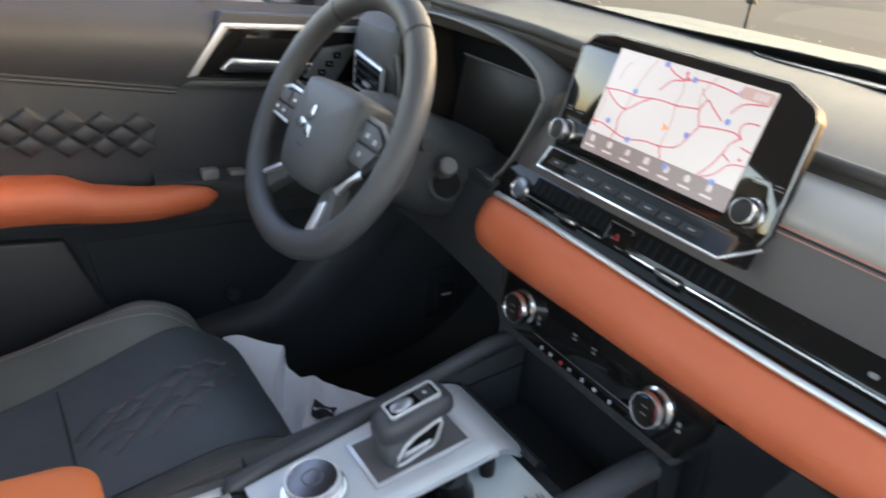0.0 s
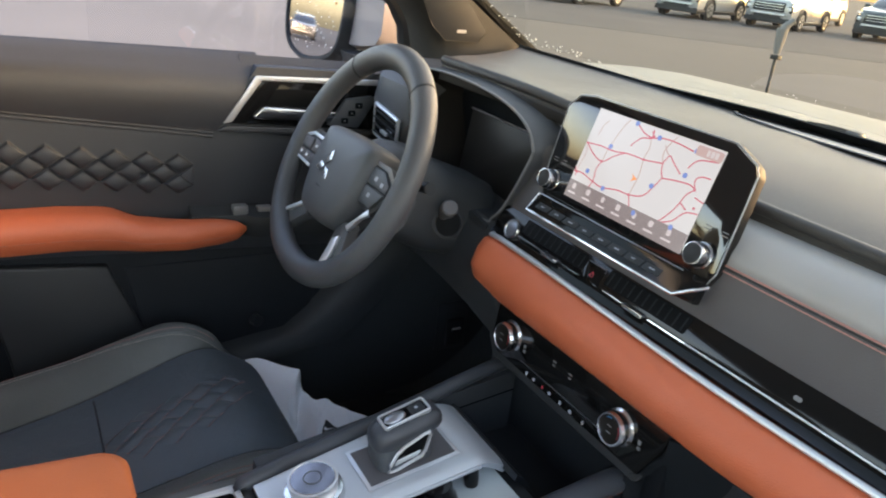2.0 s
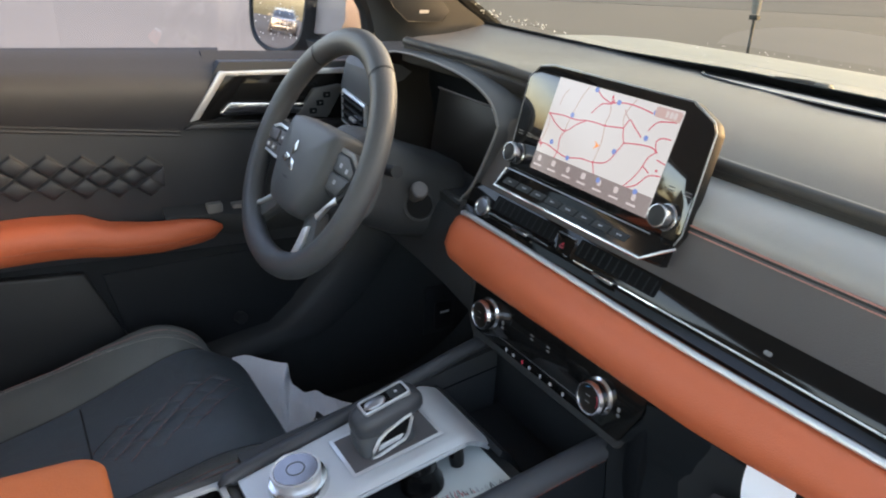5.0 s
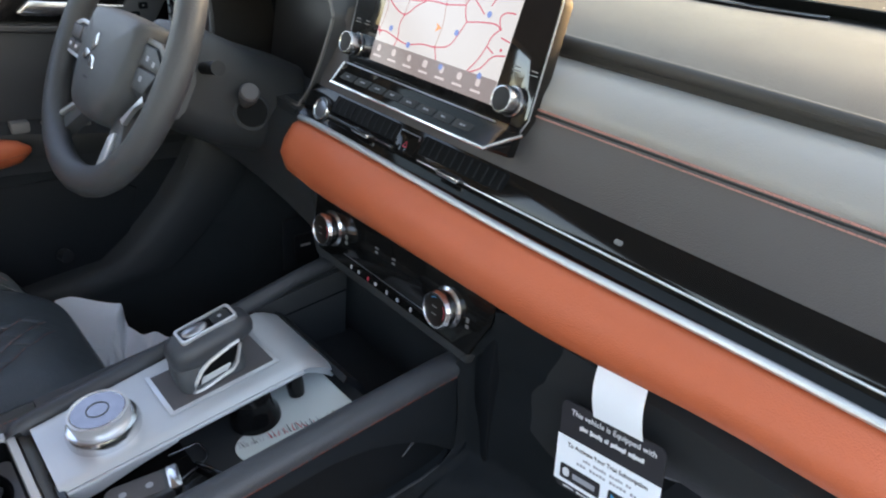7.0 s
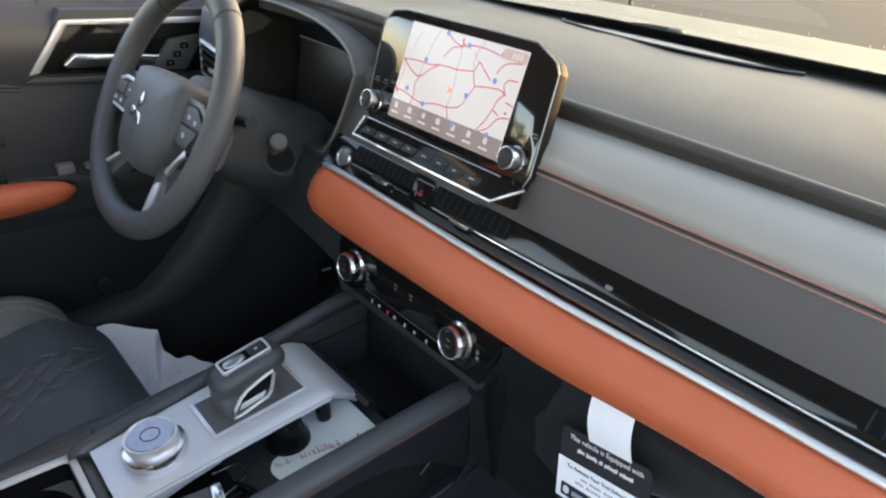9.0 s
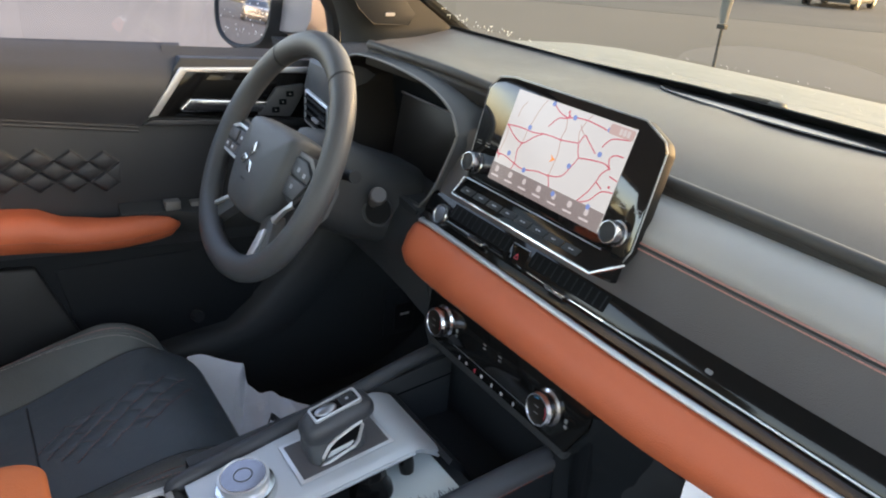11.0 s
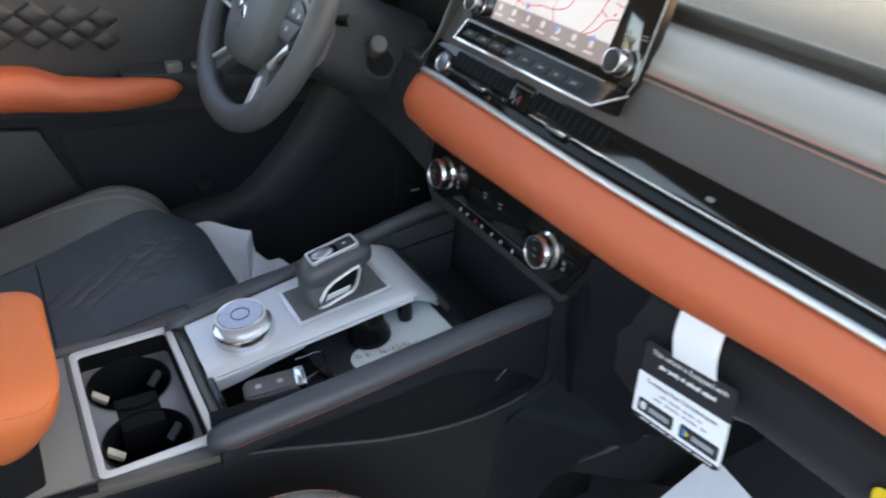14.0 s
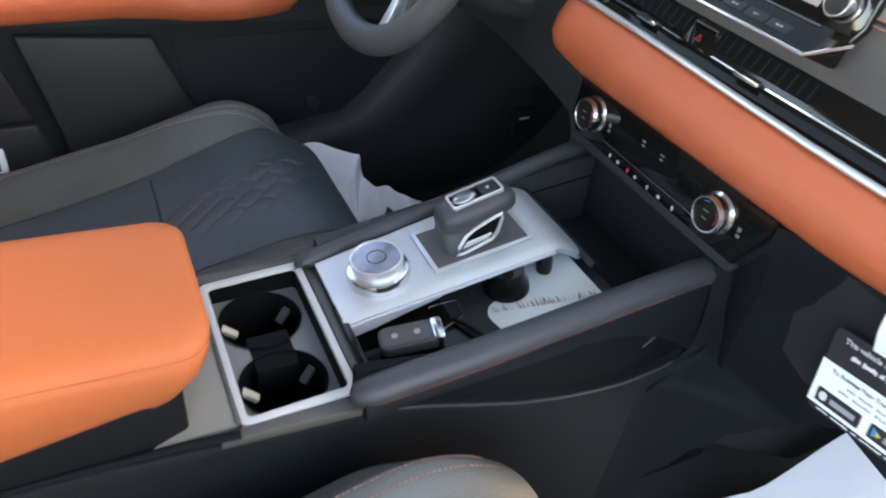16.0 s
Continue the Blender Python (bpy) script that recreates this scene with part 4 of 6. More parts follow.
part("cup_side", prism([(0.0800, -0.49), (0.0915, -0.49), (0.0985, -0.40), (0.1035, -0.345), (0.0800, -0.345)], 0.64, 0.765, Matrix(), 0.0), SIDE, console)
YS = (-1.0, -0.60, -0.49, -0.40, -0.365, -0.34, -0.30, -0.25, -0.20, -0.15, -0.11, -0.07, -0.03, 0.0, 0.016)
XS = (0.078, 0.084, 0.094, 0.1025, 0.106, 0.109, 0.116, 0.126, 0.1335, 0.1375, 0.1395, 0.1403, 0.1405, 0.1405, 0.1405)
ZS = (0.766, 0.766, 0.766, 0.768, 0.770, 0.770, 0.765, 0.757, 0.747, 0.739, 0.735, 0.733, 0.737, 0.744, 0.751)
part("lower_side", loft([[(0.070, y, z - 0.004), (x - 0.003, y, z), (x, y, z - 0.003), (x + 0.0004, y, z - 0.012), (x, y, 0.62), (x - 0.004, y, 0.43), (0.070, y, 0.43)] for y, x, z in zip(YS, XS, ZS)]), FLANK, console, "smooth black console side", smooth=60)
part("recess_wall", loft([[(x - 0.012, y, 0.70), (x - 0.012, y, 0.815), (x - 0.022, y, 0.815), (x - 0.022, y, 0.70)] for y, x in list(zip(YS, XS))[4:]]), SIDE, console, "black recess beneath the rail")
# Paler tube along the ridge stands in for its edge highlight.
part("side_edge_highlight", tube([(x - 0.0012, y, z - 0.0012) for y, x, z in list(zip(YS, XS, ZS))[4:]], 0.0014, 8), RAIL, console)
part("side_slit", tube([(0.1292, -0.050, 0.7690), (0.1294, -0.039, 0.7810), (0.1294, -0.029, 0.7910)], [0.0006, 0.0012, 0.0006], 8), DASH, console, "pale glint-edged slit")
RR = smoothline([(0.100, -0.362, 0.792), (0.108, -0.345, 0.802), (0.114, -0.25, 0.817), (0.116, -0.12, 0.835), (0.117, 0.0, 0.850), (0.117, 0.04, 0.85)], 6)
RL = smoothline([(-0.104, -0.356, 0.781), (-0.110, -0.345, 0.787), (-0.120, -0.25, 0.802), (-0.133, -0.12, 0.824), (-0.145, 0.0, 0.846), (-0.149, 0.06, 0.851)], 6)
part("rail", tube(RR, [0.010] + [0.0160] * (len(RR) - 1), 14, flat=0.85), RAIL, console, "leather-wrapped rail with orange stitching")
part("rail", tube(RL, [0.007] + [0.0105] * (len(RL) - 1), 14, flat=0.95), RAIL, console, "leather-wrapped rail")
stitches([p + Vector((0.0152, 0, -0.0045)) for p in RR[4:]], RAILTHREAD, console, r=0.0005, dash=0.006, gap=0.0012)
part("inner_wall", prism([(-0.33, 0.72), (-0.33, 0.795), (0.03, 0.85), (0.03, 0.70)], 0.094, 0.102, frame_at((0, 0, 0), (0, 1, 0), (0, 0, 1))), BLACK, console)
part("inner_wall", prism([(-0.33, 0.72), (-0.33, 0.784), (0.05, 0.844), (0.05, 0.70)], -0.150, -0.132, frame_at((0, 0, 0), (0, 1, 0), (0, 0, 1))), KNEE, console)
part("wall_seam", tube([(-0.1315, -0.05, 0.800), (-0.1315, 0.05, 0.812)], 0.0012, 6), DEEP, console)


def plate(u, v):
    y = lerp(-0.345, -0.05, v)
    xl, xr = lerp(-0.098, -0.126, v), 0.004
    z = ZP(min(y, -0.092)) - 3.2 * max(0.0, y + 0.092) ** 1.6
    edge = max(0.0, (u - 0.9) / 0.1)
    return (lerp(xl, xr, u), y, z - 0.004 * edge ** 2)


part("shift_plate", sheet(plate, 20, 24, 0.010), PLATE, console, "satin silver shift plate")
part("plate_edge", tube([Vector(plate(1, i / 20)) + Vector((0.001, 0, -0.003)) for i in range(18)], 0.0022, 8), PLATE, console)
part("plate_skirt", loft([[(-0.028, y, ZP(y) - 0.007), (-0.026, y, ZP(y) - 0.012), (-0.026, y, 0.74), (-0.036, y, 0.74), (-0.036, y, ZP(y) - 0.012)] for y in (-0.345, -0.25, -0.19)]), DEEP, console)
part("plate_side", loft([[(0.0035, y, ZP(y) - 0.006), (0.0052, y, ZP(y) - 0.010), (0.0052, y, ZP(y) - d), (0.0030, y, ZP(y) - d)] for y, d in ((-0.3445, 0.024), (-0.31, 0.022), (-0.275, 0.016), (-0.235, 0.0115))]), PLATE, console, "satin silver side of the plate")
# Made-up black posts take the place of dark reflections in the tray.
part("reflection_post", lathe([(0.027, 0.0), (0.026, 0.008), (0.021, 0.016), (0.020, 0.030)], frame_at((0.000, -0.150, 0.7795), (1, 0, 0), (0, 1, 0.15)), 28), GLOSS, console, "round black post standing in for a dark reflection")
part("reflection_post", lathe([(0.009, 0.0), (0.010, 0.012), (0.009, 0.030)], frame_at((-0.003, -0.099, 0.788), (1, 0, 0), (0, 1, 0.15)), 20), GLOSS, console)
part("plate_nose", sheet(lambda u, v: (lerp(-0.132, 0.030, u), lerp(-0.055, -0.005, v), lerp(0.812, 0.735, v ** 1.5)), 8, 6, 0.008), BLACK, console)
# shift bezel
bz = frame_at((-0.055, -0.171, ZP(-0.171) + 0.0012), (1, 0, 0), (0, 1, SLOPE))
part("shift_bezel", prism([(-0.037, -0.062), (0.037, -0.062), (0.035, 0.062), (-0.037, 0.062)], 0, 0.0015, bz, 0.0005), SATIN, console)
part("shift_mat", prism([(-0.032, -0.057), (0.032, -0.057), (0.030, 0.057), (-0.032, 0.057)], 0.0012, 0.0022, bz), FASCIA, console)
EY = (-0.365, -0.34, -0.30, -0.24, -0.19, -0.14, -0.10, -0.07, -0.045, -0.02, 0.0, 0.016)
EZ = (0.778, 0.786, 0.800, 0.815, 0.819, 0.818, 0.812, 0.803, 0.793, 0.778, 0.762, 0.751)
part("rail_side", loft([[(rx + 0.006, y, rz - 0.004), (rx + 0.0145, y, rz - 0.008), (max(rx + 0.0160, 0.1385 + 0.10 * min(0.0, y + 0.16)), y, min(rz - 0.016, z + 0.004)), (max(rx + 0.0160, 0.1390 + 0.10 * min(0.0, y + 0.16)), y, min(rz - 0.018, z)), (rx + 0.004, y, min(rz - 0.018, z) - 0.004)]
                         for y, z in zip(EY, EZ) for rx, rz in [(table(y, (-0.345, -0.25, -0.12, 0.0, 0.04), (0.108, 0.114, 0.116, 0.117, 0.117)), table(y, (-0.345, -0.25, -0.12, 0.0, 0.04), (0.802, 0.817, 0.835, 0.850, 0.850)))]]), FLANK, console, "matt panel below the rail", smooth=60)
# front storage
part("storage_floor", box(-0.135, 0.10, -0.06, 0.20, 0.735, 0.745), BLACK, console)
part("storage_back", box(-0.155, 0.15, 0.06, 0.075, 0.735, 0.875), BLACK, console)
part("socket", lathe([(0.016, 0), (0.016, 0.004), (0.012, 0.004), (0.011, -0.004)], frame_at((0.082, 0.056, 0.81), (1, 0, 0), (0, 0, 1)), 24), BLACK, console, "round power socket cap")
# tray with key recess
tm_ = frame_at((0, -0.06, 0.794), (1, 0, 0), (0, 1, 0.15))
part("tray_floor", prism([(-0.034, -0.285), (0.102, -0.285), (0.102, 0.015), (-0.034, 0.015)], -0.010, -0.003, tm_), BLACK, console)
part("tray_lip", box(-0.030, 0.10, -0.347, -0.339, 0.745, 0.786, 0.002), GLOSS, console)
part("key_recess", prism([(-0.030, -0.280), (0.100, -0.280), (0.100, -0.150), (0.070, -0.142), (0.022, -0.168), (-0.030, -0.168)], -0.003, -0.001, tm_), GLOSS, console)
part("recess_edge", tube([tm_ @ Vector(p) for p in ((0.094, -0.27, 0.004), (0.096, -0.165, 0.006), (0.080, -0.145, 0.008), (0.040, -0.160, 0.006), (0.022, -0.168, 0.004))], 0.0022, 8), GLOSS, console)

part("slot_edge", tube([(-0.010, -0.242, 0.7670), (-0.0085, -0.214, 0.7700), (-0.005, -0.2105, 0.7705), (0.014, -0.2110, 0.7705), (0.020, -0.2150, 0.7700), (0.032, -0.252, 0.7660)], 0.0012, 6), KNOBRING, console, "thin silver edge of the key slot")

film = thing("film_sheet", (0.05, -0.13, 0.78), "glossy tray sheet with a painted pale reflection and red and grey strokes", "film")
part("sheet", prism([tuple(p.xy) for p in smoothline([(-0.030, -0.070, 0), (-0.006, -0.084, 0), (0.012, -0.108, 0), (0.018, -0.122, 0), (0.032, -0.130, 0), (0.056, -0.126, 0), (0.080, -0.122, 0)], 5)] + [(0.100, -0.126), (0.100, 0.000), (-0.030, 0.000)], -0.0028, -0.002, tm_), REFLECTFILM, film)
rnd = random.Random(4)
# Red and grey strokes stand in for reflections on the sheet.
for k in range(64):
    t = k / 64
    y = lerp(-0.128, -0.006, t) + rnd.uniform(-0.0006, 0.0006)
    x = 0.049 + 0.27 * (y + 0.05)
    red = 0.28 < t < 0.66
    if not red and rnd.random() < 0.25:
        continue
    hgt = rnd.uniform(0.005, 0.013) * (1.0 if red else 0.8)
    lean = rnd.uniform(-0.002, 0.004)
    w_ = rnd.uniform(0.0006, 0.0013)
    part("reflection_stroke", prism([(x, y), (x, y + w_), (x - hgt, y + lean + w_ * 0.5), (x - hgt, y + lean)], -0.0019, -0.0016, tm_), rnd.choice((REDINK, REDINK, GREYINK, INK)) if red else rnd.choice((GREYINK, GREYINK, INK)), film)
# cup holder
CZ = 0.752
CUPS = ((-0.066, -0.4165, 0.0430), (0.029, -0.4165, 0.0430))
bm = bmesh.new()
loops = [[(x, y) for x, y in rounded(0.190, 0.102, 0.008, 3, cx=-0.016, cy=-0.414)]] + [[(cx + r * math.cos(2 * math.pi * k / 32), cy + r * math.sin(2 * math.pi * k / 32)) for k in range(32)] for cx, cy, r in CUPS]
for lp in loops:
    vs = [bm.verts.new((x, y, CZ)) for x, y in lp]
    for a, b in zip(vs, vs[1:] + vs[:1]):
        bm.edges.new((a, b))
bmesh.ops.triangle_fill(bm, use_beauty=True, edges=bm.edges[:])
part("cup_deck", bm, PODGREY, console, "grey cup deck", smooth=0)
for cx, cy, r in CUPS:
    n = 36
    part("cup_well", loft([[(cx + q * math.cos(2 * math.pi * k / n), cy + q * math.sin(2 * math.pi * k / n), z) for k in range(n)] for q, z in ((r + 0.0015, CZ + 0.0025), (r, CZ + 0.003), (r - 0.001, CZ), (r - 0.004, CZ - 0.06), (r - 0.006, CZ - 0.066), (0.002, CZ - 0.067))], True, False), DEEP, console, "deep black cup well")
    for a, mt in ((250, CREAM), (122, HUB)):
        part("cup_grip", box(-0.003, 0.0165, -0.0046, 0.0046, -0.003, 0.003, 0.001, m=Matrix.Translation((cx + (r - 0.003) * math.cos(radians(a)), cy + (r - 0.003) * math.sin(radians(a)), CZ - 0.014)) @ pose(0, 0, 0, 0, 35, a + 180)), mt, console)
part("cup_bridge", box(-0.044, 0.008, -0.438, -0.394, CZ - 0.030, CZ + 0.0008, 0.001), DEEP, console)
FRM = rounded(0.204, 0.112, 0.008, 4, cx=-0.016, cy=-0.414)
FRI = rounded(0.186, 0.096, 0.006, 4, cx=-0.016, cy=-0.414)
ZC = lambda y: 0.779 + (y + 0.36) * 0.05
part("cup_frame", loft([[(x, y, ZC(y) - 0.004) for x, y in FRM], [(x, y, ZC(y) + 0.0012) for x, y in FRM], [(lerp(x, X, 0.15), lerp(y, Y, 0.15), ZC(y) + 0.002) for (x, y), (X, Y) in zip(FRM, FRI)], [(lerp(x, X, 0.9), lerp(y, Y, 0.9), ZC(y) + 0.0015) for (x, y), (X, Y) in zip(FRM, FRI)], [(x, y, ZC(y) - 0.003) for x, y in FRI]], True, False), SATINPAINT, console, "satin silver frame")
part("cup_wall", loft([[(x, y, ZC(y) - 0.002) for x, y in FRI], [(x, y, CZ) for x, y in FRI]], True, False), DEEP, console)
part("deck_side", box(-0.135, -0.1185, -0.49, -0.352, 0.74, 0.776, 0.003), DECK, console)
part("deck_side", prism([(0.0865, -0.49), (0.096, -0.49), (0.102, -0.40), (0.107, -0.352), (0.0865, -0.352)], 0.764, 0.776, Matrix(), 0.002), DECK, console)
part("deck_front", box(-0.135, 0.104, -0.3565, -0.344, 0.74, 0.779, 0.004), DECK, console)
part("deck_rear", box(-0.115, 0.082, -0.545, -0.4715, 0.735, 0.7750, 0.002), SAGE, console, "sage grey deck beneath the armrest")
part("deck_rear_wall", box(-0.115, 0.082, -0.4735, -0.4695, 0.735, 0.7775, 0.001), DECK, console)
part("deck_rear_rim", tube([(0.0935, -0.472, 0.7745), (0.0885, -0.52, 0.774), (0.084, -0.60, 0.7735), (0.080, -0.70, 0.772)], [0.0045, 0.0042, 0.0034, 0.002], 8), SIDE, console)

# drive mode dial
dm = frame_at((-0.046, -0.288, ZP(-0.288)), (1, 0, 0), (0, 1, SLOPE)) @ Matrix.Diagonal((1.06, 1.06, 1.0, 1))
dial = thing("drive_dial", (-0.05, -0.292, 0.795), "round satin silver drive mode dial on the shift plate", "dial")
part("collar", lathe([(0.0330, 0.000), (0.0336, 0.004), (0.0332, 0.010), (0.0318, 0.0135), (0.0275, 0.0150)], dm, 22), CHROME, dial, "faceted chrome collar")
part("knob", lathe([(0.0262, 0.013), (0.0266, 0.017), (0.0276, 0.025), (0.0272, 0.0280), (0.0252, 0.0285), (0.0240, 0.0275)], dm, 44), SATIN, dial)
face = part("face", lathe([(0.0241, 0.020), (0.0241, 0.0276), (0.0236, 0.0280)], dm, 44), DIALFACE, dial, "dark glossy dial face")
part("face_ring", tube([dm @ Vector((0.0098 * math.cos(radians(a)), 0.0098 * math.sin(radians(a)), 0.0281)) for a in range(0, 360, 15)], 0.0008, 6, closed=True), HUB, face, "dark ring round the centre button")

# shift lever
shifter = thing("shift_lever", (-0.052, -0.165, 0.815), "black leather shift lever with silver top frame", "shift lever")
gm = frame_at((-0.055, -0.163, ZP(-0.163)), (1, 0, 0), (0, 1, SLOPE))


def grip(y, z, w, h, tilt=0.0):
    return [gm @ Vector((p[0], y + tilt * p[1], z - 0.0035 + p[1])) for p in rounded(w, h, min(w, h) * 0.46, 7)]


part("grip", loft([grip(y, z, w, h) for y, z, w, h in ((-0.0490, 0.042, 0.012, 0.010), (-0.0480, 0.042, 0.026, 0.020), (-0.0445, 0.0425, 0.037, 0.029), (-0.037, 0.0435, 0.044, 0.035), (-0.025, 0.0455, 0.0475, 0.036), (-0.008, 0.048, 0.0485, 0.034), (0.010, 0.0505, 0.0485, 0.031), (0.024, 0.052, 0.047, 0.028), (0.033, 0.0525, 0.043, 0.024), (0.039, 0.0525, 0.035, 0.019), (0.042, 0.0523, 0.024, 0.012), (0.043, 0.052, 0.010, 0.005))]), RAIL, shifter, smooth=80)
part("neck", loft([[gm @ Vector((x, y + dy, z)) for x, y in rounded(w, l, 0.012, 5)] for w, l, z, dy in ((0.046, 0.072, 0.0, -0.011), (0.0455, 0.073, 0.010, -0.0115), (0.044, 0.073, 0.020, -0.012), (0.041, 0.070, 0.032, -0.012), (0.038, 0.060, 0.046, -0.006))]), HUB, shifter, smooth=60)
# The loop's opening is a black plate painted as shade.
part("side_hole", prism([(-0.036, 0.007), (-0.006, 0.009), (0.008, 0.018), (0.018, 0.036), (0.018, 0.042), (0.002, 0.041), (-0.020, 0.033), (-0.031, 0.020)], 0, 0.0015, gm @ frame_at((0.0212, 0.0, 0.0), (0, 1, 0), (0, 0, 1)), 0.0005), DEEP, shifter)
part("side_loop", tube([gm @ Vector(p) for p in ((0.0236, -0.038, 0.0050), (0.0240, -0.035, 0.0140), (0.0240, -0.026, 0.0270), (0.0240, -0.016, 0.0340), (0.0240, 0.010, 0.0425), (0.0240, 0.0185, 0.0435), (0.0240, 0.0195, 0.0390), (0.0240, 0.0120, 0.0180), (0.0236, 0.0060, 0.0110), (0.0236, -0.030, 0.0035))], 0.0022, 8, closed=True), SATIN, shifter, "silver side loop")
part("side_plate", prism([(-0.017, -0.0055), (0.014, -0.0055), (0.019, 0.0050), (-0.012, 0.0060)], 0, 0.002, gm @ frame_at((0.0224, -0.014, 0.0155), (0, 1, 0.10), (0.45, 0, 1))), PALE, shifter)
tm = gm @ frame_at((0, -0.0035, 0.0634), (1, 0, 0), (0, 1, 0.11))
TO, TI = rounded(0.0265, 0.063, 0.0045, 4), rounded(0.0215, 0.057, 0.003, 4)
part("top_frame", loft([[tm @ Vector((x, y, -0.004)) for x, y in TO], [tm @ Vector((x, y, 0.0006)) for x, y in TO], [tm @ Vector((x, y, 0.0012)) for x, y in rounded(0.0255, 0.062, 0.004, 4)], [tm @ Vector((x, y, 0.0010)) for x, y in TI], [tm @ Vector((x, y, -0.003)) for x, y in TI]], True, False), SATIN, shifter, "satin silver top frame")
part("top_inset", prism(rounded(0.0222, 0.0576, 0.003, 3), -0.0030, -0.0012, tm), GLOSS, shifter)
part("park_button", prism(rounded(0.018, 0.020, 0.003, 3, cy=0.0165), -0.0012, 0.0004, tm, 0.0005), BLACK, shifter)
part("park_sign", prism(rounded(0.004, 0.004, 0.001, 2, cy=0.0165), 0.0004, 0.0006, tm), GREYINK, shifter)
part("release", loft([[tm @ Vector((0.0088 * c_ * math.cos(radians(a)), -0.0125 + 0.0145 * c_ * math.sin(radians(a)), h)) for a in range(0, 360, 20)] for c_, h in ((1.0, -0.0020), (0.96, 0.0004), (0.80, 0.0016), (0.45, 0.0024), (0.10, 0.0026))]), STEEL, shifter, "domed silver release", smooth=70)

# key in the tray
keym = frame_at((0.032, -0.282, 0.7700), (0.20, 1, 0.15), (-1, 0.20, 0))
fob = thing("key_fob", (0.05, -0.285, 0.76), "dark grey key fob with a chrome end in the tray", "key fob")
part("case", prism(rounded(0.066, 0.034, 0.010, 4), -0.004, 0.009, keym, 0.003), HUB, fob)
part("button_plate", prism(rounded(0.050, 0.026, 0.006, 4, cx=-0.004), 0.0088, 0.0100, keym), FASCIA, fob)
part("chrome_end", prism(rounded(0.012, 0.032, 0.004, 3, cx=0.030), -0.003, 0.0105, keym, 0.0015), CHROME, fob)
for cx in (-0.016, 0.008):
    part("button_sign", prism(rounded(0.007, 0.007, 0.003, 3, cx=cx), 0.0100, 0.0104, keym), GREYINK, fob)

# console armrest
rest = thing("console_armrest", (0, -0.65, 0.79), "burnt orange leather console armrest", "armrest")


def padring(z, xa, xb, front, r=0.030):
    """A level outline of the pad, rounded at its front corners."""
    return [(x, y, z + 0.005 + max(0.0, -0.50 - y) * (0.05 if z > 0.85 else -0.15 if z < 0.83 else 0.0)) for x, y in rounded(xb - xa, front + 0.95, r, 8, cx=(xa + xb) / 2, cy=(front - 0.95) / 2)]


PADRINGS = ((0.815, -0.066, 0.056, -0.530), (0.816, -0.078, 0.068, -0.516), (0.822, -0.088, 0.0785, -0.503), (0.840, -0.096, 0.0872, -0.492), (0.860, -0.100, 0.0912, -0.485), (0.872, -0.099, 0.0895, -0.4835))
PADTOP = ((0.8725, -0.0985, 0.0885, -0.4830), (0.878, -0.096, 0.0850, -0.4810), (0.8825, -0.091, 0.0790, -0.4820), (0.8855, -0.082, 0.0700, -0.4890), (0.887, -0.066, 0.0550, -0.5030), (0.8875, -0.045, 0.0350, -0.5240))
part("pad", loft([padring(*q) for q in PADRINGS + PADTOP]), ARMORANGE, rest, smooth=80)
part("seam", tube([Vector(p) + Vector((0.0004, 0, 0)) for p in padring(0.8722, -0.0990, 0.0893, -0.4833)], 0.0008, 6, closed=True), ARMORANGE, rest)
stitches([(0.0893, y, 0.8750 + 0.05 * max(0.0, -0.50 - y)) for y in (-0.515, -0.55, -0.70, -0.90)], RAILTHREAD, rest, r=0.0004)
part("lid_base", prism([(-0.082, -0.95), (0.0755, -0.95), (0.0815, -0.545), (0.0700, -0.512), (-0.082, -0.512)], 0.758, 0.829, Matrix(), 0.004), SIDE, rest)


# ---- seats ----
def kout(v):
    """Where the door-side bolster begins, as a share of the half width."""
    return 0.50 + 0.33 * max(0.0, (v - 0.55) / 0.45) ** 1.2


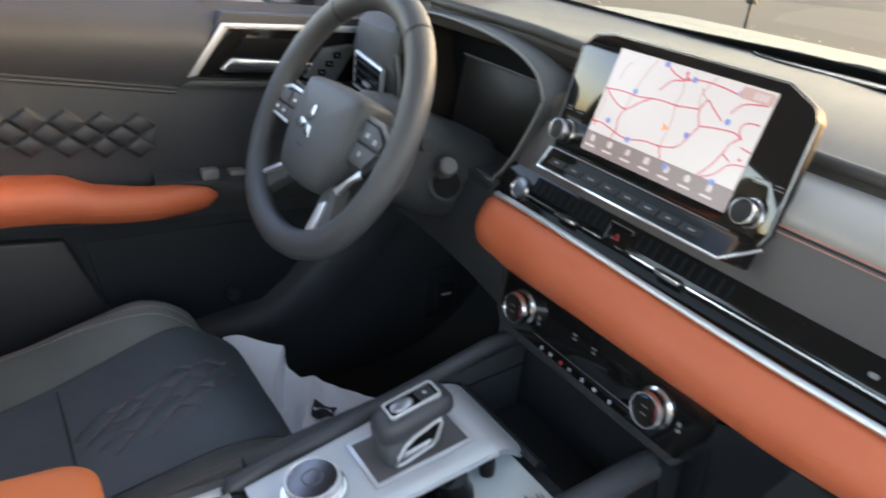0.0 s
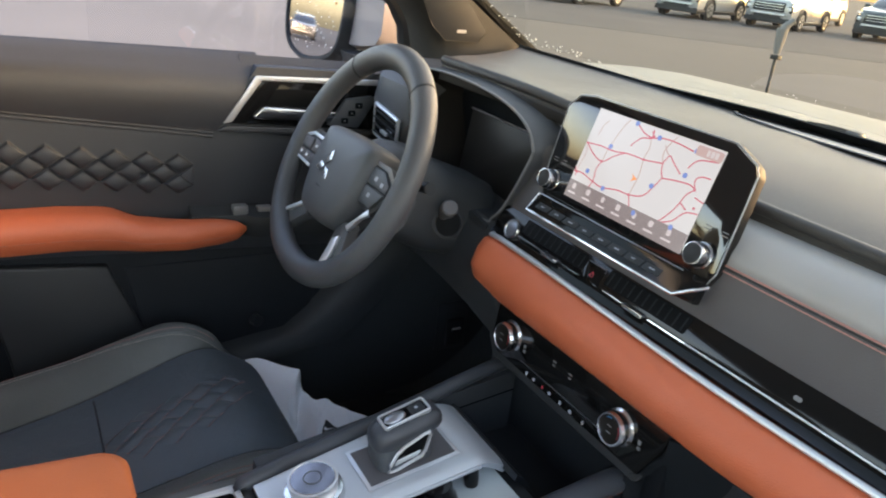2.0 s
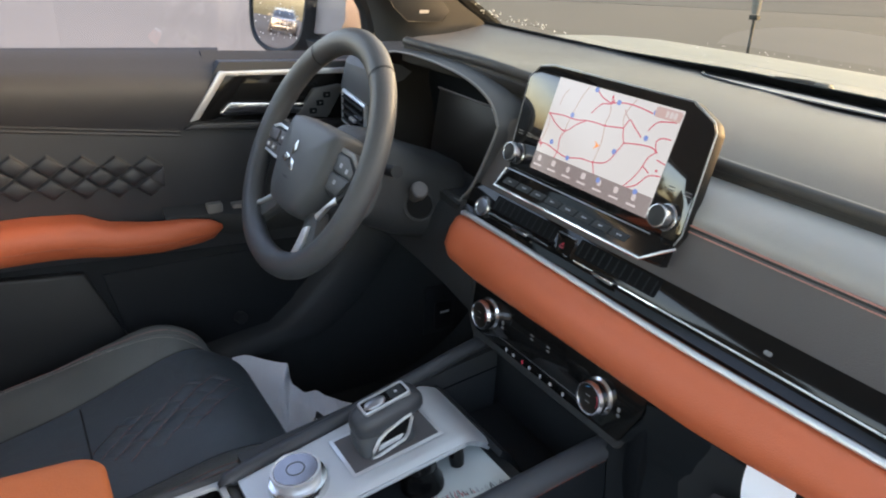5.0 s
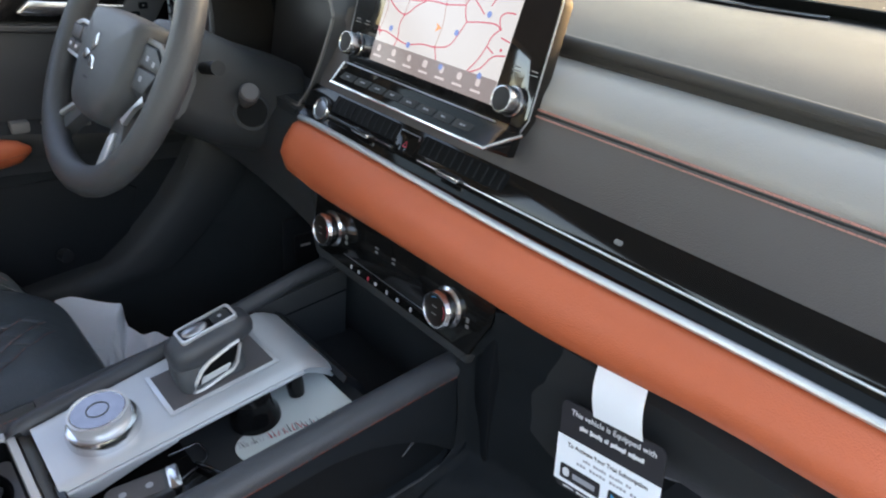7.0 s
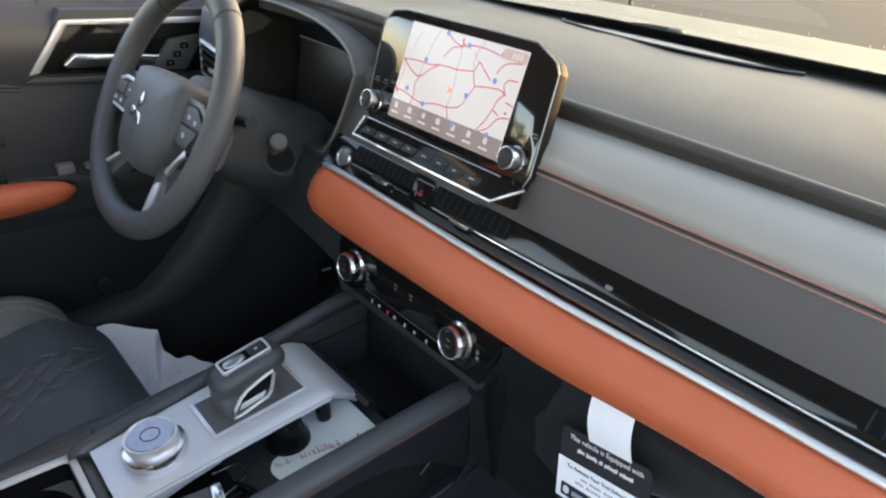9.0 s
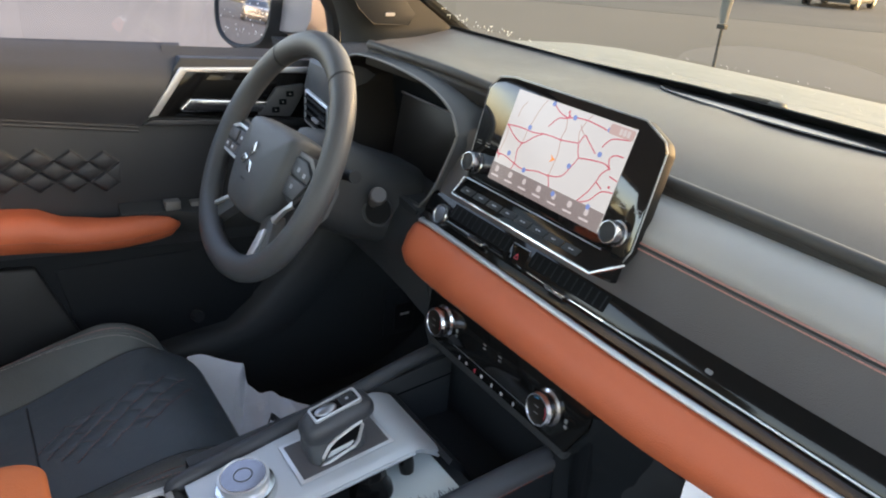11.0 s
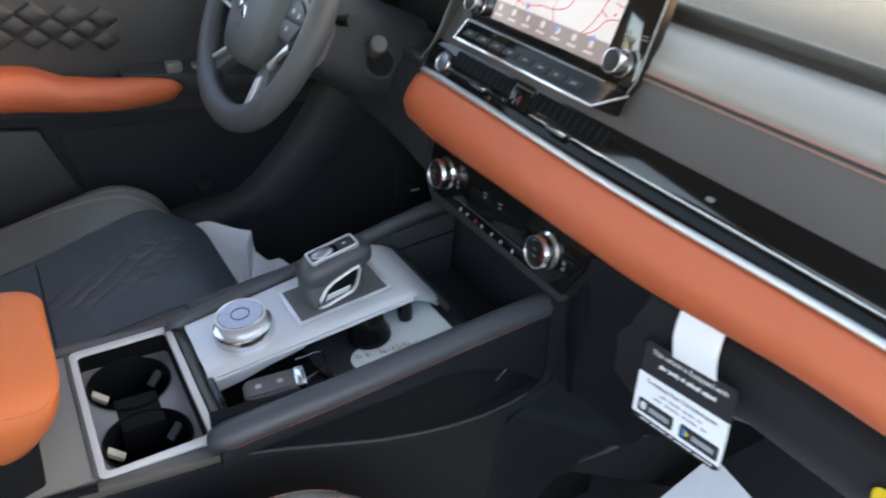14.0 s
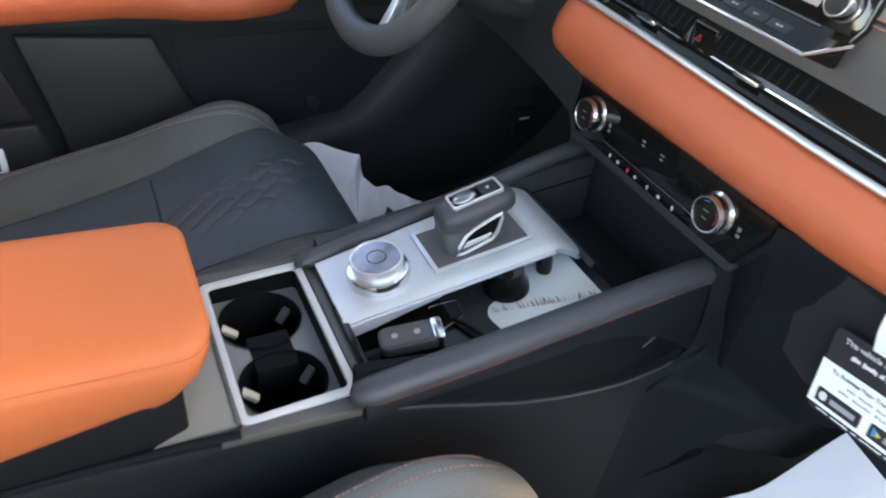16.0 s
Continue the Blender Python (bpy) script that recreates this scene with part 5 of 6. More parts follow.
def seat_cushion(name, cx, side, label):
    """A seat cushion; side is +1 where the door lies towards -x."""
    s = thing(name, (cx, -0.55, 0.42), label, "car seat", group="front seats")
    w = 0.238 if side > 0 else 0.252

    def top(u, v):
        y = lerp(-0.95, -0.215, v)
        a = lerp(-1, 1, u)                              # -1 at the door side
        front = max(0.0, (v - 0.80) / 0.20)
        base = max(0.60, 0.640 + 0.205 * (y + 0.60))
        k = kout(v)
        out, inn = max(0.0, (-a - k) / (1 - k)), max(0.0, (a - 0.55) / 0.45)
        z = base + 0.039 * math.sin(min(1.0, out * 1.35) * math.pi * 0.62) * (out > 0) + (0.030 if side > 0 else 0.080) * math.sin(min(1.0, inn * 1.2) * math.pi * 0.60)
        z -= 0.05 * max(0, out - 0.72) / 0.28 + 0.035 * max(0, inn - 0.7) / 0.3
        z -= 0.050 * front ** 2.4
        z += 0.003 * noise.noise(Vector((a * 3 + cx * 9, y * 9, 1.7)))
        corner = max(0.0, abs(a) - 0.45) / 0.55
        y -= 0.085 * corner ** 2.2 * max(0.0, (v - 0.6) / 0.4)
        return (cx + side * a * w * (1 - 0.06 * front ** 2), y, z)

    part("cushion", sheet(lambda u, v: top((1 + lerp(-kout(v), 0.55, u)) / 2, v), 60, 60), SEAT, s, "quilted black leather cushion", smooth=70)
    part("bolster", sheet(lambda u, v: top((1 + lerp(-1, -kout(v), u)) / 2, v), 30, 60), BOLSTER, s, "charcoal leather side bolster", smooth=70)
    part("bolster", sheet(lambda u, v: top((1 + lerp(0.55, 1, u)) / 2, v), 24, 60), BOLSTER, s, "charcoal leather side bolster", smooth=70)
    part("backrest", loft([[(cx + p[0] * k, -0.90 - 0.30 * t + p[1], 0.62 + 0.76 * t) for p in rounded(0.46, 0.13, 0.05, 4)] for t, k in ((0, 0.95), (0.1, 1.0), (0.6, 1.0), (0.9, 0.85), (0.98, 0.7), (1.0, 0.5))]), SEAT, s, smooth=60)
    edge = [Vector(top(1, i / 18)) for i in range(19)] + [Vector(top(1 - i / 30, 1)) for i in range(1, 31)] + [Vector(top(0, 1 - i / 18)) for i in range(1, 19)]
    c0 = Vector((cx, -0.55, 0))
    rings = []
    for d, dz in ((0.0, 0.0), (0.006, -0.010), (0.009, -0.03), (0.006, -0.07), (-0.02, -0.16), (-0.02, -0.26)):
        rings.append([p + Vector(((p - c0).x, (p - c0).y, 0)).normalized() * d + Vector((0, 0, dz)) for p in edge])
    part("skirt", loft(rings, False, False), SEAT, s, smooth=70)
    return s, top


dseat, dtop = seat_cushion("driver_seat", -0.402, 1, "black leather driver seat with orange diamond quilting")
pseat, ptop = seat_cushion("passenger_seat", 0.393, -1, "black leather passenger seat with orange stitching")


def on(top, u, v, lift=0.0012):
    return Vector(top(u, v)) + Vector((0, 0, lift))


def uv(x, y):
    """Place on the driver cushion for a plan place."""
    return ((x + 0.402) / 0.238 + 1) / 2, (y + 0.95) / 0.735


for s, top in ((dseat, dtop), (pseat, ptop)):
    for u, m1 in ((0.100, THREADG), (0.078, QTHREAD), (0.905, QTHREAD), (0.93, QTHREAD)):
        stitches([on(top, u, v / 40, 0.0006) for v in range(0, 40)], m1, s, r=0.0006, dash=0.0035, gap=0.0018)
    part("seam", tube([on(top, (1 - kout(v / 40)) / 2, v / 40, 0.0) for v in range(0, 40)], 0.0016, 6), BLACK, s)
    part("crest_roll", tube([on(top, 0.089, v / 40, -0.0022) for v in range(0, 41)], 0.0036, 8), BOLSTER, s)
    part("seam", tube([on(top, 0.775, v / 40, 0.0) for v in range(0, 40)], 0.0016, 6), BLACK, s)
    part("seam", tube([on(top, u / 60, 0.640, -0.0004) for u in range(15, 47)], 0.0018, 6), BLACK, s)


def quilt(sa, n):
    """Plan place on the driver cushion from a stretch along the quilt lines and one across them."""
    return -0.675 * sa + 0.737 * n, 0.737 * sa + 0.675 * n


QLINES = ((-0.614, -0.086, -0.028), (-0.591, -0.094, 0.020), (-0.568, -0.092, 0.076), (-0.543, -0.091, 0.118), (-0.516, -0.052, 0.130), (-0.490, -0.008, 0.112))
for k, (n, a, b) in enumerate(QLINES):
    line = [uv(*quilt(lerp(a, b, t / 30), n + 0.0014 * (abs((lerp(a, b, t / 30) / 0.045 + 0.28 * k) % 1 - 0.5) * 4 - 1))) for t in range(31)]
    part("quilt_groove", tube([on(dtop, *q, -0.0008) for q in line], 0.0013, 6), BLACK, dseat)
    stitches([on(dtop, *q, 0.0007) for q in line], QTHREAD, dseat, r=0.00055, dash=0.0034, gap=0.0014)
for k, ((n0, a0, b0), (n1, a1, b1)) in enumerate(zip(QLINES, QLINES[1:])):
    lo, hi = max(a0, a1 - 0.012), min(b0 + 0.020, b1)
    cuts = [lo] + [c for c in [(-0.12 + 0.045 * m - 0.0125 * k) for m in range(8)] if lo + 0.012 < c < hi - 0.012] + [hi]
    for c0, c1 in zip(cuts, cuts[1:]):
        corner = ((c0, n0), (c1, n0), (c1 + 0.008, n1), (c0 + 0.008, n1))
        mid = (sum(c[0] for c in corner) / 4, sum(c[1] for c in corner) / 4)
        rings = []
        for f, lift in ((0.97, -0.0004), (0.88, 0.0003), (0.66, 0.0010), (0.35, 0.0014)):
            pts = []
            for e in range(4):
                for t in (0.0, 0.33, 0.67):
                    p0, p1 = corner[e], corner[(e + 1) % 4]
                    pts.append(on(dtop, *uv(*quilt(lerp(mid[0], lerp(p0[0], p1[0], t), f), lerp(mid[1], lerp(p0[1], p1[1], t), f))), lift))
            rings.append(pts)
        part("quilt_pillow", loft(rings), SEAT, dseat, smooth=80)
    for c in cuts[1:-1]:
        cross = [uv(*quilt(c + 0.008 * t / 6, lerp(n0, n1, t / 6))) for t in range(7)]
        stitches([on(dtop, *q, 0.0004) for q in cross], QFAINT, dseat, r=0.0004, dash=0.0030, gap=0.0016)
for n, a, b in ((-0.606, -0.190, -0.150), (-0.586, -0.205, -0.132), (-0.562, -0.205, -0.126)):
    stitches([on(dtop, *uv(*quilt(lerp(a, b, t / 12), n)), 0.0008) for t in range(13)], QTHREAD, dseat, r=0.0006, dash=0.0034, gap=0.0014)

# ---- driver door ----
door = thing("driver_door", (-0.74, -0.4, 0.5), "charcoal driver door trim with quilting and an orange armrest", "door")
DM = frame_at((-0.72, 0, 0), (0, 1, 0), (0, 0, 1))     # local x = car y, local y = height, local z = into the cabin


def dpart(name, poly, a, b, material, bev=0.004, label="", parent=None):
    return part(name, prism(poly, a, b, DM, bev, 3), material, parent or door, label)


part("upper_pad", sheet(lambda u, v: (-0.7245 + 0.011 * math.sin(math.pi * min(1.0, 1.25 * v)) - 0.050 * max(0.0, (v - 0.45) / 0.55) ** 2.2, lerp(-1.05, lerp(-0.236, -0.150, v), u), lerp(lerp(1.148, 1.052, u), lerp(1.208, 1.180, u), v)), 24, 20, -0.004), DOORM, door, "padded vinyl upper trim", smooth=60)
part("belt_trim", sheet(lambda u, v: (-0.735 - 0.03 * v, lerp(-0.185, 0.16, u), lerp(1.146, lerp(1.178, 1.164, u), v)), 10, 6, -0.004), DOORM, door)
part("belt_seal", tube([(-0.778, -1.05, 1.184), (-0.778, -0.15, 1.160), (-0.778, 0.17, 1.150)], 0.006, 8), BLACK, door)
stitches([(-0.7205, -1.0, 1.1455), (-0.7205, -0.245, 1.0540)], PODGREY, door, r=0.0007, dash=0.0030, gap=0.0014)
for dz, r_ in ((-0.0045, 0.0034), (-0.0115, 0.0030)):
    part("seam_roll", tube([(-0.7245, -1.05, 1.150 + dz), (-0.7245, -0.240, 1.052 + dz)], r_, 8), DOORM, door)
dpart("mid_panel", [(-1.05, 0.86), (0.16, 0.80), (0.16, 1.155), (-0.162, 1.166), (-0.236, 1.054), (-1.05, 1.152)], -0.03, -0.004, DOORMID, 0.002)
# quilting: rows of raised diamonds
for r in range(3):
    for k in range(14):
        y = -0.3008 - k * 0.0515 - (0.02575 if r == 1 else 0)
        zc, b = 0.9765 + (-0.33 - y) * 0.10, 0.0190 + (-0.33 - y) * 0.006
        z = zc + (r - 1) * b
        dm_ = [(-0.0257, 0.0022), (0, -b), (0.0257, -0.0022), (0, b)]
        rings = [[DM @ Vector((y + p[0] * s, z + p[1] * s, h)) for p in dm_] for s, h in ((1.0, -0.0062), (0.955, -0.0030), (0.90, -0.0008), (0.78, 0.0014), (0.55, 0.0034), (0.25, 0.0044))]
        part("quilt_diamond", loft(rings), DOORMID, door, smooth=50)
zq = lambda y_: (0.9765 + (-0.33 - y_) * 0.10, 0.0190 + (-0.33 - y_) * 0.006)
for sgn in (-1, 1):
    edge_ = []
    for k in range(28):
        y = -0.2750 - k * 0.02575
        zc, b = zq(y)
        edge_.append(DM @ Vector((y, zc + sgn * (2 * b if k % 2 else b), -0.0042)))
    part("quilt_border", tube(edge_, 0.0018, 6), DOORM, door, "raised edge round the quilting")
part("quilt_end", prism([(-0.2755, 0.9705 + 0.0190), (-0.2755, 0.9705 - 0.0190), (-0.2860, 0.9705 - 0.0110), (-0.3000, 0.9705), (-0.2860, 0.9705 + 0.0110)], -0.0060, 0.0006, DM, 0.002), DOORMID, door)
# handle bezel
bez = dpart("handle_bezel", [(-0.218, 1.066), (0.150, 1.045), (0.150, 1.140), (-0.155, 1.148)], -0.006, 0.004, GLOSS, 0.002, "gloss black handle bezel")
part("bezel_trim", prism([(-0.224, 1.066), (-0.166, 1.151), (0.150, 1.145), (0.150, 1.133), (0.102, 1.135), (-0.156, 1.1425), (-0.208, 1.0685)], 0.002, 0.0070, DM, 0.0015), SATIN, bez, "satin silver trim")
# Thin black plate paints the shade behind the door handle.
part("handle_cup", prism([(-0.150, 1.098), (-0.02, 1.090), (-0.02, 1.124), (-0.128, 1.128)], 0.002, 0.0048, DM, 0.001), DEEP, bez)
part("door_handle", prism([(-0.172, 1.079), (-0.166, 1.074), (-0.005, 1.066), (-0.005, 1.085), (-0.153, 1.097)], 0.003, 0.012, DM, 0.003, 3), CHROME, bez, "chrome door handle")
part("lock_panel", prism([(-0.029, 1.061), (0.034, 1.055), (0.068, 1.110), (0.060, 1.117), (0.006, 1.111)], 0.003, 0.0135, DM, 0.002), DASH, bez)
for k in range(3):
    part("memory_button", prism(rounded(0.015, 0.011, 0.002, 2, cx=0.004 + 0.014 * k, cy=1.070 + 0.0145 * k), 0.0132, 0.0150, DM, 0.0006), SIDE, bez)
    part("button_mark", prism(rounded(0.003, 0.003, 0.001, 2, cx=0.004 + 0.014 * k, cy=1.070 + 0.0145 * k), 0.0150, 0.0153, DM), DIMINK, bez)
dpart("shelf_trim", [(-0.236, 1.052), (-0.218, 1.062), (0.15, 1.042), (0.15, 1.028)], -0.006, 0.006, DOORM, 0.003)


dpart("door_core", [(-1.05, 0.45), (0.16, 0.62), (0.16, 1.145), (-0.15, 1.150), (-1.05, 1.165)], -0.060, -0.031, BLACK, 0.0)


# orange armrest
def arm(y):
    t = (y + 0.195) / -0.85
    top = table(y, (-1.05, -0.50, -0.43, -0.37, -0.26, -0.215, -0.197, -0.188), (0.930, 0.930, 0.925, 0.903, 0.897, 0.892, 0.885, 0.876))
    bot = table(y, (-1.05, -0.50, -0.30, -0.24, -0.205, -0.188), (0.862, 0.858, 0.842, 0.845, 0.852, 0.866))
    d = table(y, (-1.05, -0.3, -0.22, -0.197, -0.188), (0.075, 0.068, 0.056, 0.046, 0.036))
    prof = ((-0.01, 0.96), (0.6, 1.0), (0.88, 0.93), (1.0, 0.70), (0.98, 0.45), (0.80, 0.12), (0.5, 0.0), (-0.01, 0.05))
    back = table(y, (-0.40, -0.30, -0.19), (0.0, 0.024, 0.030))
    return [(-0.722 + max(d * a, back if a < 0 else 0, back + 0.3 * (d - back) * (a > 0.1)), y, lerp(bot, top, s)) for a, s in prof]


part("armrest", loft([arm(lerp(-1.05, -0.188, (i / 34) ** 0.7)) for i in range(35)]), ORANGE, door, "burnt orange leather armrest", smooth=60)
stitches([(arm(y)[4][0] + 0.001, y, arm(y)[4][2]) for y in [lerp(-1.0, -0.2, i / 30) for i in range(31)]], THREAD, door, r=0.0007, dash=0.005, gap=0.001)
sw = part("switch_panel", loft([[(-0.722, y, 0.860), (-0.722, y, 0.912 - 0.02 * k), (xi, y, 0.898 - 0.02 * k), (xi + 0.002, y, 0.888 - 0.02 * k), (xi - 0.008, y, 0.852)] for y, k, xi in ((-0.285, 0, -0.704), (-0.19, 0.15, -0.697), (-0.165, 0.2, -0.680), (-0.08, 0.5, -0.672), (0.06, 1.0, -0.670))]), BLACK, door, "black window switch panel")
for y in (-0.196, -0.150, -0.104):
    part("window_switch", box(-0.717, -0.697, y - 0.014, y + 0.014, 0.896, 0.9145, 0.003, m=Matrix.Translation((0, 0, -0.12 * (y + 0.205)))), PODGREY, sw)
dpart("lower_panel", [(-1.05, 0.45), (-0.40, 0.50), (-0.20, 0.58), (0.02, 0.66), (0.14, 0.80), (0.16, 0.87), (-0.2, 0.885), (-1.05, 0.87)], -0.03, -0.006, GLOVE, 0.004)
dpart("pocket", [(-0.575, 0.48), (-0.36, 0.50), (-0.35, 0.62), (-0.385, 0.705), (-0.428, 0.814), (-0.628, 0.832), (-0.594, 0.655)], -0.01, 0.012, POCKETM, 0.006, "charcoal door pocket panel")
dpart("rear_panel", [(-1.05, 0.685), (-0.630, 0.688), (-0.660, 0.800), (-0.672, 0.835), (-1.05, 0.845)], -0.01, 0.010, POCKETM, 0.006)
dpart("rear_panel_low", [(-1.05, 0.44), (-0.600, 0.48), (-0.617, 0.640), (-0.628, 0.680), (-1.05, 0.677)], -0.01, 0.008, POCKETM, 0.005)
dpart("speaker_recess", [(-0.34, 0.52), (-0.05, 0.64), (-0.02, 0.76), (-0.10, 0.80), (-0.40, 0.80)], -0.012, -0.003, GLOVE, 0.003)
part("door_stop", tube([(-0.71, -0.165, 0.665), (-0.695, -0.16, 0.665)], 0.012, 10), BLACK, door)
dglass = part("window_glass", prism([(-1.05, 1.18), (0.155, 1.155), (0.145, 1.25), (0.115, 1.295), (-0.09, 1.43), (-0.28, 1.555), (-1.05, 1.585)], -0.052, -0.048, DM), SIDEGLASS, door)
dglass.visible_shadow = False
part("window_frame", tube([(-0.775, 0.160, 1.15), (-0.775, 0.155, 1.21), (-0.772, 0.146, 1.25), (-0.766, 0.115, 1.295), (-0.745, -0.09, 1.43), (-0.72, -0.28, 1.56), (-0.72, -1.05, 1.59)], 0.016, 8), BLACK, door)

# body side trim under the dashboard, left footwell
solid("trim_kick", loft([[(-0.745, y0 - 0.02, z0), (-0.70, y0, z0), (-0.68, y0 + 0.02, z0 - 0.01), (-0.68, y0 + 0.10, z0 - 0.03), (-0.745, y0 + 0.10, z0 - 0.03)] for y0, z0 in
                         ((-0.70, 0.55), (-0.30, 0.60), (-0.16, 0.622), (-0.09, 0.63), (-0.04, 0.67), (0.02, 0.73), (0.07, 0.80), (0.11, 0.90), (0.13, 1.0))]), KICK, "black kick trim beside the driver footwell", "trim", kind="structure", smooth=60)
lever = thing("bonnet_lever", (-0.695, 0.31, 0.58), "black bonnet release lever with a white sign in the footwell", "lever")
part("plate", box(-0.7005, -0.6930, 0.262, 0.345, 0.515, 0.640, 0.004), KICK, lever)
part("pull", box(-0.6930, -0.6800, 0.285, 0.330, 0.530, 0.600, 0.006), BLACK, lever)
part("sign", box(-0.6800, -0.6790, 0.296, 0.320, 0.5735, 0.5790), WHITEINK, lever, "white sign")
solid("sill_left", box(-0.80, -0.74, -1.05, 0.62, 0.20, 0.62, 0.01), BLACK, "black door sill", "sill", kind="structure")
solid("trim_footwell", prism([(-0.60, 0.40), (-0.60, 0.53), (-0.16, 0.60), (-0.05, 0.63), (0.03, 0.74), (0.10, 0.86), (0.13, 1.0), (0.62, 1.0), (0.62, 0.40)], -0.735, -0.70, frame_at((0, 0, 0), (0, 1, 0), (0, 0, 1)) , 0.006), CARPETWALL, "charcoal carpeted side of the footwell", "trim", kind="structure")
solid("wall_left", box(-0.80, -0.755, -1.72, -1.02, 0.36, 1.2), BLACK, "plain black cabin side", "wall", kind="structure")
solid("toe_board", sheet(lambda u, v: (lerp(-0.702, -0.17, u), 0.24 + 0.36 * math.sin(v * math.pi / 2) - 0.10 * max(0.0, 1 - u / 0.25) ** 2, 0.424 + 0.44 * (1 - math.cos(v * math.pi / 2))), 16, 14, 0.006), CARPETWALL, "charcoal carpeted toe board in the driver footwell", "toe board", kind="structure")

buckle = thing("belt_tag", (-0.68, -0.687, 0.62), "small white tag on the seat belt beside the driver seat", "tag")
part("tag", box(-0.684, -0.678, -0.706, -0.682, 0.618, 0.662, 0.002), PAPER, buckle)
part("print", box(-0.6778, -0.6772, -0.704, -0.692, 0.624, 0.648), INK, buckle)

# ---- A-pillar ----
pillar = thing("pillar_trim", (-0.69, 0.2, 1.2), "grey plastic windscreen pillar trim with a speaker grille", "pillar trim", kind="structure")


def pil(y, z):
    return (-0.690 + 0.32 * max(0.0, z - 1.21), y, z)


PF = [(0.425, 1.195), (0.36, 1.235), (0.225, 1.312), (0.0, 1.445), (-0.26, 1.60)]
PR = [(0.155, 1.165), (0.150, 1.22), (0.095, 1.30), (-0.10, 1.43), (-0.36, 1.585)]
front = smoothline([pil(*p) for p in PF], 5)
rear = smoothline([pil(*p) for p in PR], 5)
part("panel", loft([[f + Vector((-0.035, 0.012, 0.004)), f, f.lerp(r, 0.05) + Vector((0.018, 0, 0)), f.lerp(r, 0.35) + Vector((0.023, 0, 0)), f.lerp(r, 0.65) + Vector((0.024, 0, 0)), f.lerp(r, 0.9) + Vector((0.010, 0, 0)), r + Vector((-0.012, 0, 0)), r + Vector((-0.06, 0, 0))] for f, r in zip(front, rear)]), PILLARM, pillar, smooth=60)
GP = [(0.250, 1.238), (0.175, 1.240), (0.140, 1.268), (0.100, 1.325), (0.160, 1.345), (0.205, 1.318), (0.262, 1.262)]
gm2 = frame_at((-0.669, 0, 1.21), (0, 1, 0), (0.30, 0, 1))
part("front_seal", tube([f + Vector((0.006, 0.010, 0.004)) for f in front], 0.011, 8), SIDE, pillar, "black windscreen seal")
part("speaker_grille", prism([(y, (z - 1.21)) for y, z in GP], 0.000, 0.006, gm2 @ Matrix.Translation((0, 0, 0.004)), 0.003), BLACK, pillar, "speaker grille")
part("grille_rim", tube([gm2 @ Vector((y, z - 1.21, 0.0085)) for y, z in GP], 0.0012, 6, closed=True), PILLARM, pillar)
part("grille_badge", prism(rounded(0.020, 0.006, 0.001, 2, cx=0.205, cy=0.050), 0.010, 0.0115, gm2), SATIN, pillar, "small silver badge")
solid("pillar_middle_left", loft([[(-0.775, y0, z), (-0.715, y0, z), (-0.690, y0 - 0.06, z), (-0.690, y0 - 0.22, z), (-0.775, y0 - 0.30, z)] for y0, z in ((-0.66, 1.18), (-0.70, 1.30), (-0.72, 1.45), (-0.74, 1.60))]), DASH, "charcoal trim of the middle pillar", "pillar", kind="structure")
solid("trim_roof_left", tube([(-0.66, -0.30, 1.585), (-0.66, -1.8, 1.60)], 0.05, 8), BOUNCELINER, "unseen roof side trim kept pale to bounce light", "trim", kind="structure")
solid("trim_roof_right", tube([(0.66, 0.10, 1.42), (0.60, -0.30, 1.585), (0.66, -1.8, 1.60)], 0.05, 8), BOUNCELINER, "unseen roof side trim kept pale to bounce light", "trim", kind="structure")
solid("pillar_right", tube([(0.71, 0.42, 1.18), (0.60, -0.30, 1.585)], 0.04, 8), DASH, "grey passenger windscreen pillar", "pillar", kind="structure")
solid("wall_right", box(0.755, 0.80, -1.72, -1.02, 0.36, 1.2), BLACK, "plain black cabin side", "wall", kind="structure")

# Out of view: an open door added to cut sky light on the console side.
odoor = thing("unseen_passenger_door", (0.80, 0.36, 0.5), "unseen open passenger door added to block light from the right", "door")
OD = frame_at((0.80, 0.36, 0), (math.sin(radians(62)), -math.cos(radians(62)), 0), (0, 0, 1))
part("panel", prism([(0.0, 0.50), (0.20, 0.38), (1.06, 0.34), (1.10, 0.60), (1.12, 1.16), (0.0, 1.14)], -0.055, 0.055, OD, 0.02), DOORM, odoor, "charcoal door trim")
part("window_frame", tube([OD @ Vector(p) for p in ((0.02, 1.14, 0), (0.06, 1.20, 0), (0.40, 1.46, 0), (0.62, 1.56, 0), (1.14, 1.58, 0), (1.12, 1.14, 0))], 0.022, 8), BLACK, odoor)
oglass = part("window_glass", prism([(0.03, 1.14), (0.07, 1.20), (0.41, 1.45), (0.63, 1.55), (1.13, 1.57), (1.11, 1.14)], -0.002, 0.002, OD), SIDEGLASS, odoor)
oglass.visible_shadow = False

